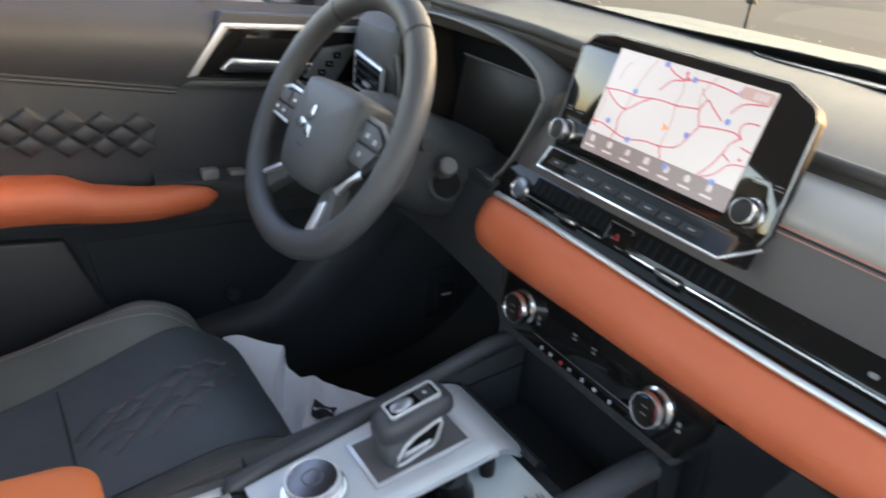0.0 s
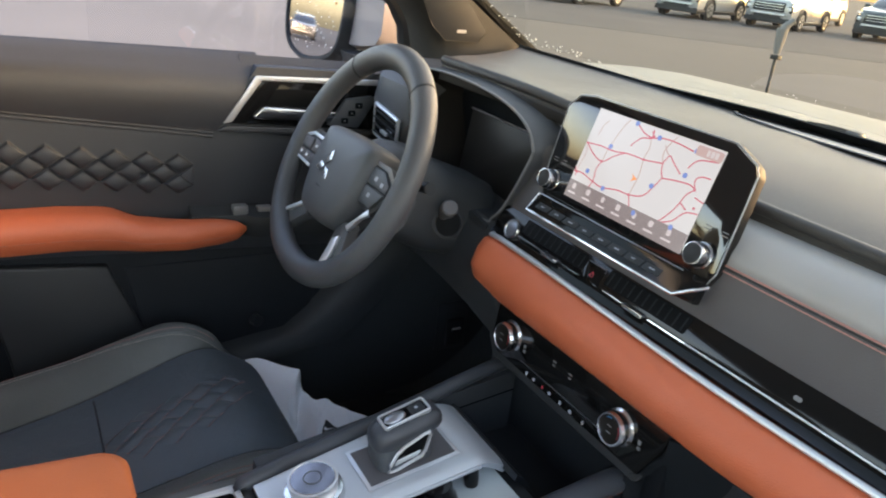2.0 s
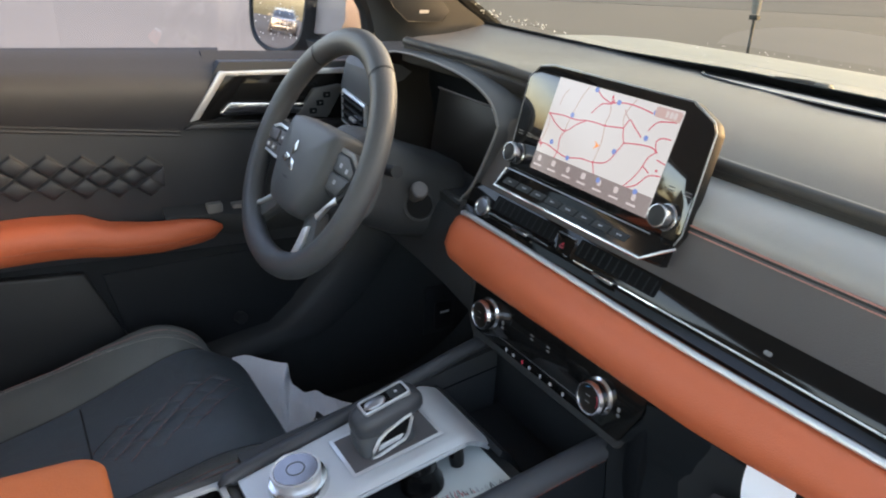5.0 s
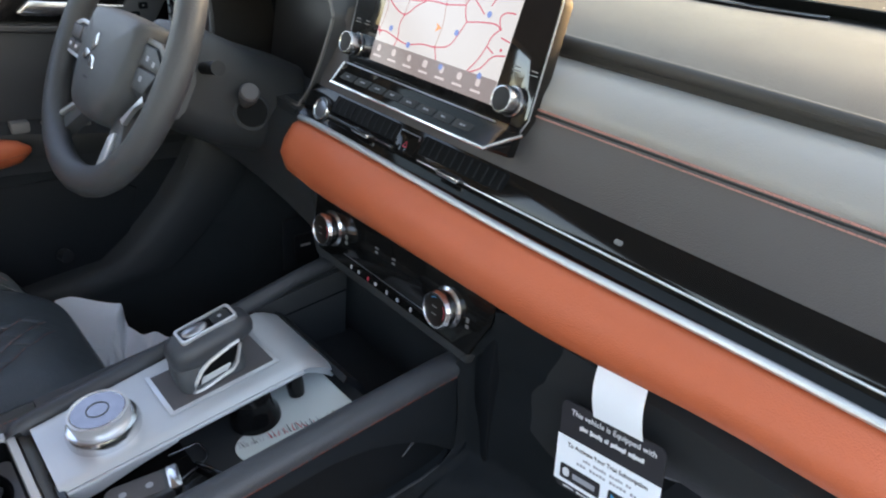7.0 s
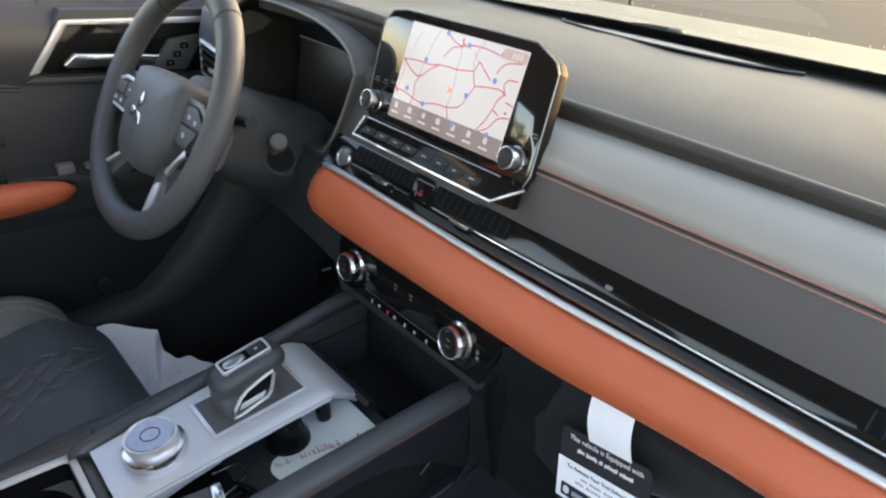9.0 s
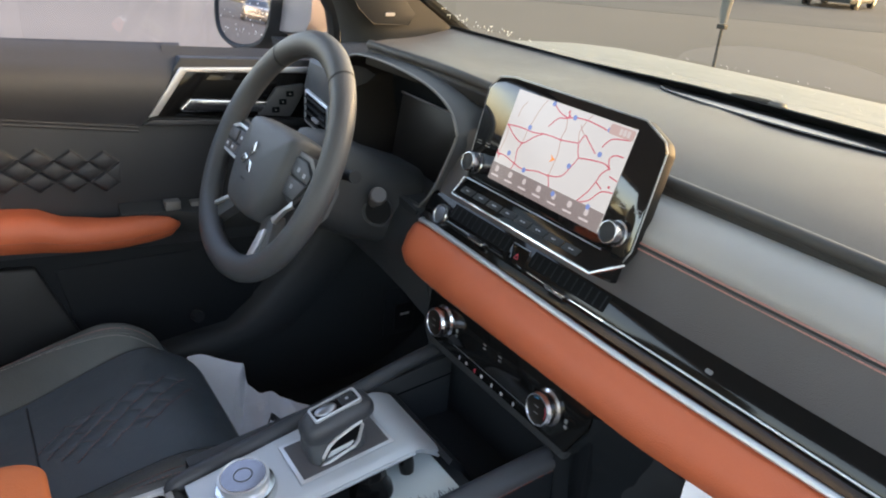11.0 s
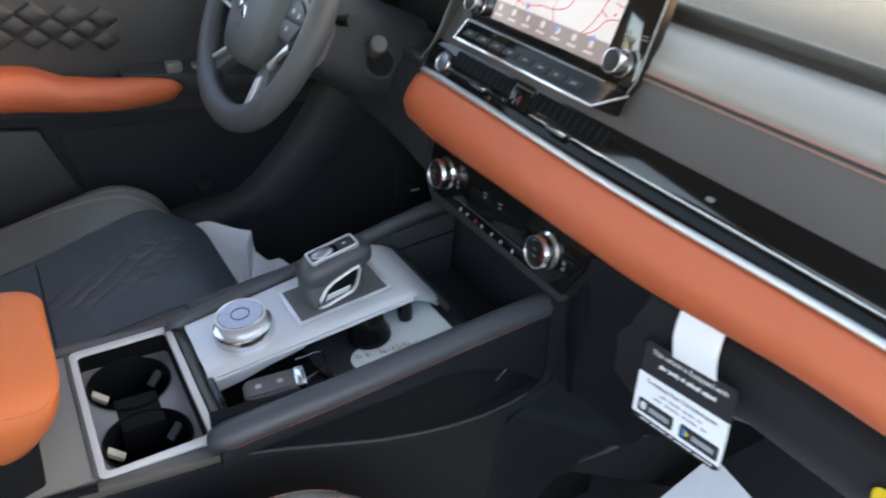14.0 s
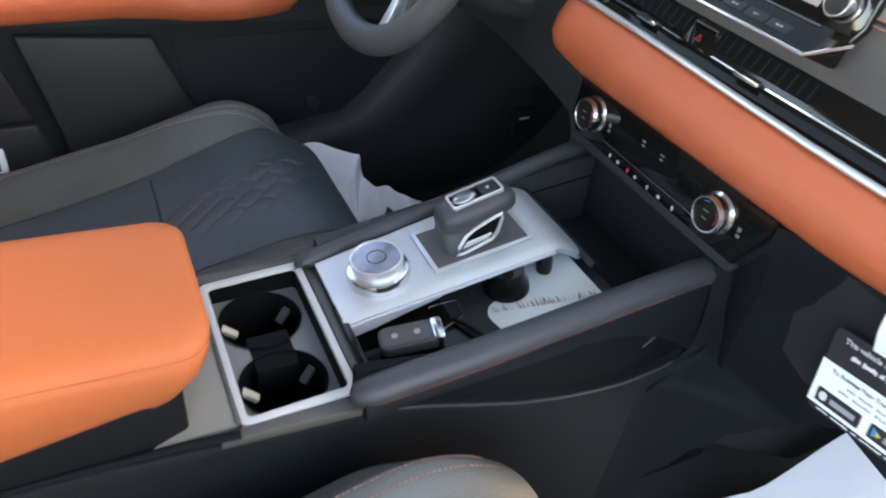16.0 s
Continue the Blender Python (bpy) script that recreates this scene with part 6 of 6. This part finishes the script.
bm = bmesh.new()
rnd = random.Random(11)
for k in range(170):
    u = 0.015 + 0.055 * rnd.random() ** 1.6 + (0.09 * rnd.random() if k % 4 == 0 else 0)
    v = 0.01 + (0.04 * rnd.random() if k % 4 == 0 else 0.62 * rnd.random())
    p = Vector(WS(u, v)) + Vector((0, 0.006, 0.008))
    r = rnd.uniform(0.0006, 0.0019)
    bmesh.ops.create_icosphere(bm, subdivisions=1, radius=r, matrix=Matrix.Translation(p))
solid("water_drops", bm, DROP, "water drops whitened for their glints along the windscreen edge", "drops", kind="stuff")
bm = bmesh.new()
for k in range(70):
    p = Vector(bonnet(rnd.uniform(0.05, 0.95), rnd.uniform(0.08, 0.6))) + Vector((0, 0, 0.008))
    bmesh.ops.create_icosphere(bm, subdivisions=1, radius=rnd.uniform(0.0008, 0.0018), matrix=Matrix.Translation(p) @ Matrix.Diagonal((1, 1, 0.5, 1)))
solid("bonnet_drops", bm, DROP, "water drops on the bonnet", "drops", kind="stuff")

# ---- door mirror outside ----
mir = thing("door_mirror", (-1.0, 0.12, 1.1), "white and black door mirror with a shade-greyed cap and rain drops", "door mirror")
mm = frame_at((-1.045, 0.062, 1.228), (0.93, 0.36, 0.0), (0, 0.0, 1)) @ pose(0, 0, 0, -5.3, -6, 0)
shape = [(-0.085, 0.07), (-0.09, -0.02), (-0.070, -0.075), (-0.01, -0.098), (0.07, -0.085), (0.11, -0.04), (0.115, 0.075), (0.06, 0.10), (-0.05, 0.10)]


def mring(s, d, dx=0.0):
    return [mm @ Vector((p.x * s + dx, p.y * s, d)) for p in smoothline([(x, y, 0) for x, y in shape], 4, True)]


part("shell", loft([mring(0.93, 0.006), mring(0.97, 0.014), mring(1.02, 0.014), mring(1.08, 0.004), mring(1.12, -0.03), mring(1.05, -0.08), mring(0.8, -0.12), mring(0.3, -0.14)]), BLACK, mir, "black mirror shell")
part("cap", loft([mring(1.13, -0.035), mring(1.135, -0.05), mring(1.07, -0.09), mring(0.82, -0.13), mring(0.3, -0.148)]), SHADEDCAP, mir, "white mirror cap coloured grey for its shaded side")
part("mirror_glass", prism([tuple(p.xy) for p in smoothline([(x * 0.93, y * 0.93, 0) for x, y in shape], 4, True)], 0.004, 0.0095, mm), MIRROR, mir, "silvered mirror glass")
rnd = random.Random(23)
bm = bmesh.new()
for k in range(46):
    bmesh.ops.create_icosphere(bm, subdivisions=1, radius=rnd.uniform(0.0008, 0.0019), matrix=mm @ Matrix.Translation((rnd.uniform(-0.070, 0.095), -0.075 + 0.15 * rnd.random() ** 1.5, 0.0097)) @ Matrix.Diagonal((1, 1.3, 0.4, 1)))
part("rain_drops", bm, DROP, mir, "rain drops on the mirror glass")
part("inner_cap", loft([[mm @ Vector((x, y, z)) for y, z in ((-0.045 + 0.1 * k, -0.01), (0.10, -0.005), (0.105, -0.06), (-0.04 + 0.1 * k, -0.07), (-0.055 + 0.1 * k, -0.04))] for x, k in ((0.108, 0.0), (0.16, 0.02), (0.205, 0.10), (0.222, 0.35))]), SHADEDCAP, mir, "white mirror cap coloured grey for its shaded side", smooth=60)
part("arm", loft([[(x, 0.10 + dy, 1.17 + dz) for dy, dz in ((-0.02, 0.0), (0.07, 0.0), (0.08, -0.03), (-0.01, -0.035))] for x in (-0.93, -0.85, -0.77)]), BLACK, mir)

# ---- loose things ----
def mat_paper(u, v):
    """Two folded flaps that stand up from the floor mat."""
    top = (Vector((-0.630, -0.205, 0.622)), Vector((-0.572, -0.119, 0.6235)), Vector((-0.546, -0.116, 0.580)), Vector((-0.506, -0.086, 0.580)), Vector((-0.468, -0.052, 0.576)), Vector((-0.400, 0.012, 0.566)))
    low = (Vector((-0.520, -0.235, 0.52)), Vector((-0.430, -0.215, 0.50)), Vector((-0.405, -0.200, 0.485)), Vector((-0.362, -0.176, 0.530)), Vector((-0.318, -0.136, 0.540)), Vector((-0.250, -0.060, 0.535)))
    f = min(u * 5, 4.999)
    i, t = int(f), f - int(f)
    p = top[i].lerp(top[i + 1], t).lerp(low[i].lerp(low[i + 1], t), v)
    return p + Vector((0, 0, 0.012)) * noise.noise(Vector((u * 9, v * 5, 3))) + Vector((0.012, 0, 0)) * noise.noise(Vector((u * 7, v * 7, 9)))


pm_ = thing("paper_mat", (-0.5, -0.12, 0.42), "crumpled white paper floor mat with a black mark", "paper mat")
part("sheet", sheet(mat_paper, 40, 24, 0.001), PAPER, pm_, smooth=20)
for u0, u1, v0, v1 in ((0.635, 0.785, 0.24, 0.43), (0.715, 0.835, 0.50, 0.60)):
    mark = part("mark", sheet(lambda u, v: Vector(mat_paper(lerp(u0, u1, u), lerp(v0, v1, v) + 0.03 * math.sin(5 * u) * v)) + Vector((0.003, -0.002, 0.004)), 8, 4), INK, pm_, "printed black mark")
    part("mark_line", sheet(lambda u, v: Vector(mat_paper(lerp(u0 + 0.015, u1 - 0.012, u), lerp(v0 + 0.07, v0 + 0.11, v) + 0.02 * math.sin(7 * u))) + Vector((0.005, -0.004, 0.006)), 8, 1), PAPER, mark)
for u0 in (0.735, 0.805):
    part("mark_stem", sheet(lambda u, v: Vector(mat_paper(lerp(u0, u0 + 0.025, u), lerp(0.60, 0.68, v))) + Vector((0.003, -0.002, 0.004)), 2, 3), INK, pm_)
solid("paper_mat", sheet(lambda u, v: (lerp(table(v, (0.0, 0.4, 0.61, 1.0), (0.180, 0.188, 0.206, 0.199)), 0.60, u), lerp(-0.05, 0.341, v) - 0.03 * u, 0.4245 + 0.1015 * v * (1 - 0.5 * u) + 0.008 * u * v * noise.noise(Vector((u * 3, v * 3, 5)))), 16, 16, 0.0012), PAPER,
            "white paper floor mat in the passenger footwell", "paper mat")
card = thing("hang_card", (0.31, 0.02, 0.80), "black and white hanging information card under the orange band", "hang card")
cm = frame_at((0.318, 0.020, 0.917), (0.98, 0.0, 0.16), (-0.06, 0.10, 1)) @ Matrix.Diagonal((0.86, 0.86, 1, 1))
part("strap", sheet(lambda u, v: cm @ Vector((lerp(-0.022, 0.036, u), lerp(-0.007, 0.055, v), 0.003 + 0.006 * math.sin(v * 3))), 4, 8, 0.0006), PAPER, card, "white paper strap")
back = part("card_back", prism(rounded(0.125, 0.100, 0.008, 4, cx=-0.002, cy=-0.0555), -0.0012, 0.0, cm), INK, card, "black card")
part("card_face", prism([(-0.0655, -0.045), (0.0605, -0.045), (0.0605, -0.098), (-0.0655, -0.098)], 0.0002, 0.0008, cm), PAPER, card, "white card face")
for k, (y, w0, h) in enumerate(((-0.0285, 0.078, 0.0075), (-0.1018, 0.104, 0.003))):
    n = 30
    part("title_bar", join(*[box(-w0 / 2 + i * w0 / n, -w0 / 2 + (i + 0.86) * w0 / n, y - h / 2 * (0.50 + 0.25 * (i % 5 == 0)), y + h / 2 * (0.45 + 0.35 * (i % 4 == 1)), 0.0002, 0.0006, m=cm) for i in range(n) if i not in (4, 11, 14, 22)]), WHITEINK, back)
for y, w0 in ((-0.062, 0.06), (-0.069, 0.075)):
    part("text_bar", join(*[box(-w0 / 2 + i * w0 / 18, -w0 / 2 + (i + 0.7) * w0 / 18, y - 0.0012, y + 0.0013 + 0.0006 * (i % 3 == 1), 0.0008, 0.0011, m=cm) for i in range(18) if i % 6 != 3]), INK if w0 > 0.09 else GREYINK, back)
part("play_mark", prism([(0.008, -0.0905), (0.0175, -0.085), (0.008, -0.0795)], 0.0011, 0.0015, cm), BLUEINK, back, "small coloured triangle")
part("play_mark_tip", prism([(0.0130, -0.0885), (0.0178, -0.085), (0.0130, -0.0815)], 0.0014, 0.0017, cm), YELLOW, back)
for x in (-0.032, 0.030):
    part("badge", prism(rounded(0.052, 0.017, 0.002, 2, cx=x, cy=-0.085), 0.0008, 0.0011, cm), INK, back)
    if x < 0:
        part("badge_mark", prism(rounded(0.009, 0.010, 0.004, 3, cx=x - 0.018, cy=-0.085), 0.0011, 0.0014, cm), WHITEINK, back)
    part("badge_bar", box(x - 0.009, x + 0.020, -0.0885, -0.0825, 0.0011, 0.0014, m=cm), GREYINK, back)
part("strap_bar", join(*[box(-0.012 + 0.0042 * i, -0.0090 + 0.0042 * i, 0.012, 0.0142 + 0.0006 * (i % 3 == 0), 0.0066, 0.0072, m=cm) for i in range(9)]), GREYINK, card)


def words(name, body, size, at, depth, material, parent, m):
    """Raised lettering in the built-in font, centred at a place in the plane of m."""
    cu = bpy.data.curves.new("lettering", "FONT")
    cu.body, cu.size, cu.extrude, cu.align_x, cu.align_y, cu.resolution_u = body, size, depth, "CENTER", "CENTER", 2
    ob = new("lettering", cu)
    bpy.context.view_layer.update()
    me = bpy.data.meshes.new_from_object(ob.evaluated_get(bpy.context.evaluated_depsgraph_get()))
    bpy.data.objects.remove(ob)
    bm = bmesh.new()
    bm.from_mesh(me)
    bm.transform(m @ Matrix.Translation((*at, 0.0004 + depth)))
    return part(name, bm, material, parent, smooth=0)


words("title_words", "This vehicle is Equipped with", 0.0088, (0.0, -0.0155), 0.0002, WHITEINK, back, cm)
words("face_words", "To Activate Your Trial Subscription", 0.0068, (-0.002, -0.0525), 0.0002, INK, back, cm @ Matrix.Translation((0, 0, 0.0006)))

tag = thing("hang_tag", (0.52, 0.03, 0.92), "white paper tag with a yellow label under the orange band", "tag")
part("tag_sheet", sheet(lambda u, v: (lerp(0.514, 0.575, u), 0.018 + 0.006 * v - 0.004 * math.sin(3 * u), lerp(0.966, 0.850, v)), 5, 8, 0.0006), PAPER, tag)
part("yellow_label", prism(rounded(0.042, 0.075, 0.006, 4), 0, 0.0012, frame_at((0.518, 0.030, 0.888), (1, 0, 0.2), (-0.2, 0.02, 1))), YELLOW, tag, "yellow rounded label")

# gimbal stand on the ground
stand = thing("pole_stand", (-2.57, 3.8, 0), "thin black pole stand with a pale grey gimbal head", "stand")
part("pole", tube([(-2.50, 3.72, 0.0), (-2.58, 3.82, 0.98)], 0.010, 8), BLACK, stand)
part("clamp", box(-0.03, 0.03, -0.02, 0.02, -0.015, 0.015, 0.004, m=Matrix.Translation((-2.58, 3.82, 0.98))), BLACK, stand)
part("head", tube([(-2.585, 3.825, 1.0), (-2.595, 3.835, 1.10), (-2.595, 3.835, 1.16)], [0.022, 0.034, 0.038], 10), PODGREY, stand)
part("arm", tube([(-2.595, 3.835, 1.14), (-2.585, 3.85, 1.18), (-2.56, 3.88, 1.22)], [0.028, 0.024, 0.018], 10), PODGREY, stand)


# ---- parked cars ----
RIM = mat("alloy_rim", (0.45, 0.45, 0.46), 0.3, metal=0.8)
TYRE = mat("tyre_rubber", (0.02, 0.02, 0.02), 0.8)
LAMP = mat("headlamp", (0.6, 0.62, 0.65), 0.15, metal=0.3)
CARGLASS = mat("dark_car_glass", (0.02, 0.025, 0.03), 0.06, coat=0.5)


def suv(at, heading, paint, label):
    """A parked SUV, its front along local y."""
    m = Matrix.Translation(at) @ Matrix.Rotation(heading, 4, "Z")
    c = thing("parked_car", at, label, "car", group="parked cars")

    def p(name, bm, material, parent=None):
        bm.transform(m)
        return part(name, bm, material, parent or c)

    def ringx(y, zb, zt, w, sh=0.0):
        h = zt - zb
        return [(-w, y, zb), (-w - 0.02, y, zb + h * 0.45), (-w + 0.02, y, zb + h * 0.75), (-w + 0.10 + sh, y, zt), (w - 0.10 - sh, y, zt), (w - 0.02, y, zb + h * 0.75), (w + 0.02, y, zb + h * 0.45), (w, y, zb)]

    body = p("body", loft([ringx(2.30, 0.40, 0.85, 0.62), ringx(2.22, 0.28, 1.02, 0.82), ringx(1.9, 0.25, 1.10, 0.91), ringx(1.0, 0.25, 1.16, 0.92), ringx(0.0, 0.25, 1.17, 0.92), ringx(-1.8, 0.27, 1.18, 0.91), ringx(-2.3, 0.40, 1.12, 0.80)]), paint)
    p("cabin", loft([ringx(1.05, 1.10, 1.14, 0.80), ringx(0.35, 1.14, 1.62, 0.76, 0.06), ringx(-0.4, 1.14, 1.72, 0.76, 0.06), ringx(-1.6, 1.14, 1.68, 0.76, 0.06), ringx(-2.2, 1.12, 1.20, 0.76)]), CARGLASS, body)
    p("roof", loft([ringx(0.30, 1.60, 1.66, 0.66), ringx(-0.4, 1.68, 1.75, 0.68), ringx(-1.7, 1.64, 1.71, 0.66)]), paint, body)
    p("grille", box(-0.58, 0.58, 2.20, 2.325, 0.60, 0.95, 0.04), CARGLASS, body)
    for k in range(3):
        p("grille_bar", box(-0.50, 0.50, 2.30, 2.345, 0.68 + 0.09 * k, 0.70 + 0.09 * k, 0.005), SATIN, body)
    p("bumper_intake", box(-0.50, 0.50, 2.26, 2.33, 0.34, 0.50, 0.03), BLACK, body)
    p("skid_bar", box(-0.62, 0.62, 2.27, 2.345, 0.50, 0.56, 0.01), SATIN, body)
    p("lower_cladding", loft([ringx(2.33, 0.24, 0.40, 0.60), ringx(2.24, 0.22, 0.44, 0.84), ringx(1.9, 0.22, 0.44, 0.93), ringx(-1.8, 0.22, 0.44, 0.93), ringx(-2.32, 0.26, 0.44, 0.80)]), BLACK, body)
    for sx in (-1, 1):
        p("lamp_surround", box(sx * 0.72 - 0.12, sx * 0.72 + 0.15, 2.08, 2.262, 0.60, 0.84, 0.03), BLACK, body)
        p("headlamp", box(sx * 0.72 - 0.09, sx * 0.72 + 0.11, 2.10, 2.272, 0.66, 0.80, 0.03), LAMP, body)
        p("running_lamp", box(sx * 0.72 - 0.16, sx * 0.72 + 0.16, 2.10, 2.24, 0.92, 0.97, 0.01), LAMP, body)
        p("side_mirror", box(sx * 0.98 - 0.09, sx * 0.98 + 0.09, 0.68, 0.80, 1.12, 1.27, 0.03), paint, body)
        for wy in (1.40, -1.36):
            wheel_ = p("wheel", lathe([(0.20, -0.12), (0.34, -0.11), (0.36, -0.05), (0.36, 0.06), (0.33, 0.11), (0.24, 0.11)], Matrix.Translation((sx * 0.855, wy, 0.36)) @ Matrix.Rotation(radians(90) * sx, 4, "Y"), 24), TYRE)
            p("rim", lathe([(0.24, 0.08), (0.24, 0.115), (0.08, 0.10)], Matrix.Translation((sx * 0.855, wy, 0.36)) @ Matrix.Rotation(radians(90) * sx, 4, "Y"), 20), RIM, wheel_)
            for k in range(5):
                a = radians(72 * k)
                sp = box(-0.022, 0.022, 0.05, 0.235, 0.11, 0.125, 0.004)
                sp.transform(Matrix.Translation((sx * 0.855, wy, 0.36)) @ Matrix.Rotation(radians(90) * sx, 4, "Y") @ Matrix.Rotation(a, 4, "Z"))
                p("rim_spoke", sp, SATIN, wheel_)
            arch = tube([(sx * 0.925, wy + 0.41 * math.cos(radians(a)), 0.36 + 0.41 * math.sin(radians(a))) for a in range(0, 181, 15)], 0.055, 6)
            p("wheel_arch", arch, BLACK, body)
            p("arch_liner", lathe([(0.43, 0.10), (0.43, 0.128), (0.05, 0.129)], Matrix.Translation((sx * 0.80, wy, 0.37)) @ Matrix.Rotation(radians(90) * sx, 4, "Y"), 24), SIDE, body)
    return c


SILVER = mat("silver_car_paint", (0.36, 0.37, 0.385), 0.22, metal=0.3, coat=0.7)
DARKP = mat("dark_car_paint", (0.05, 0.06, 0.07), 0.2, coat=0.8)
GREYP = mat("grey_car_paint", (0.17, 0.18, 0.19), 0.22, metal=0.3, coat=0.7)
REDP = mat("red_car_paint", (0.45, 0.02, 0.02), 0.2, coat=0.8)
HEAD = radians(197)
for at, paint, lab in (((-23.3, 19.4, 0), SILVER, "silver parked SUV in the row across the car park"), ((-20.4, 23.2, 0), SILVER, "silver parked SUV in the row across the car park"),
                       ((-18.4, 25.8, 0), SILVER, "silver parked SUV in the row across the car park"), ((-16.0, 28.9, 0), DARKP, "dark grey parked SUV in the row across the car park"),
                       ((-23.0, 34.0, 0), PAINT, "white parked SUV in the back row")):
    suv(at, HEAD, paint, lab)
for at, paint, lab in (((-33.4, -45.6, 0), REDP, "small red car parked far behind the driver side"), ((-28.6, -44.2, 0), SILVER, "silver parked SUV behind the driver side"), ((-26.3, -46.4, 0), PAINT, "white parked SUV behind the driver side"),
                       ((-36.2, -42.8, 0), GREYP, "grey parked SUV behind the driver side"), ((-39.0, -40.4, 0), DARKP, "dark grey parked SUV behind the driver side")):
    suv(at, radians(-40), paint, lab)

# ---- trees behind the car park ----
BARK = mat("grey_bark", (0.15, 0.12, 0.10), 0.9, bump=1.0, grain=30, var=0.3, blotch=3)
LEAF = mat("dry_leaves", (0.12, 0.105, 0.055), 0.8, var=0.4, blotch=2)


def tree(at, height, seed):
    """A half-bare tree: a tapered trunk, limbs and small leaf clumps."""
    r = random.Random(seed)
    c = thing("tree", at, "half-bare tall tree behind the car park", "tree", group="trees behind the car park")
    o = Vector(at)
    part("trunk", tube([o, o + Vector((0.1, 0.1, height * 0.45)), o + Vector((r.uniform(-0.4, 0.4), 0.2, height * 0.92))], [0.24, 0.17, 0.04], 7), BARK, c)
    bm = bmesh.new()
    for k in range(20):
        z = height * r.uniform(0.28, 0.85)
        a, reach = r.uniform(0, 6.28), height * r.uniform(0.14, 0.28)
        tip = o + Vector((math.cos(a) * reach, math.sin(a) * reach, z + reach * r.uniform(0.5, 1.2)))
        part("limb", tube([o + Vector((0, 0, z)), (o + Vector((0, 0, z))).lerp(tip, 0.5) + Vector((0, 0, 0.15)), tip], [0.07, 0.05, 0.015], 5), BARK, c)
        for q in range(34):
            p_ = (o + Vector((0, 0, z))).lerp(tip, r.uniform(0.35, 1.1)) + Vector((r.gauss(0, 0.55), r.gauss(0, 0.55), r.gauss(0, 0.5)))
            bmesh.ops.create_icosphere(bm, subdivisions=1, radius=r.uniform(0.10, 0.30), matrix=Matrix.Translation(p_) @ Matrix.Diagonal((1, 1, r.uniform(0.4, 0.9), 1)))
    part("crown", bm, LEAF, c)


for k in range(9):
    tree((-62 + 5.6 * k, -50 - 3.6 * k + 1.5 * (k % 3), 0), 8.5 + 1.3 * (k * 5 % 4), 60 + k)
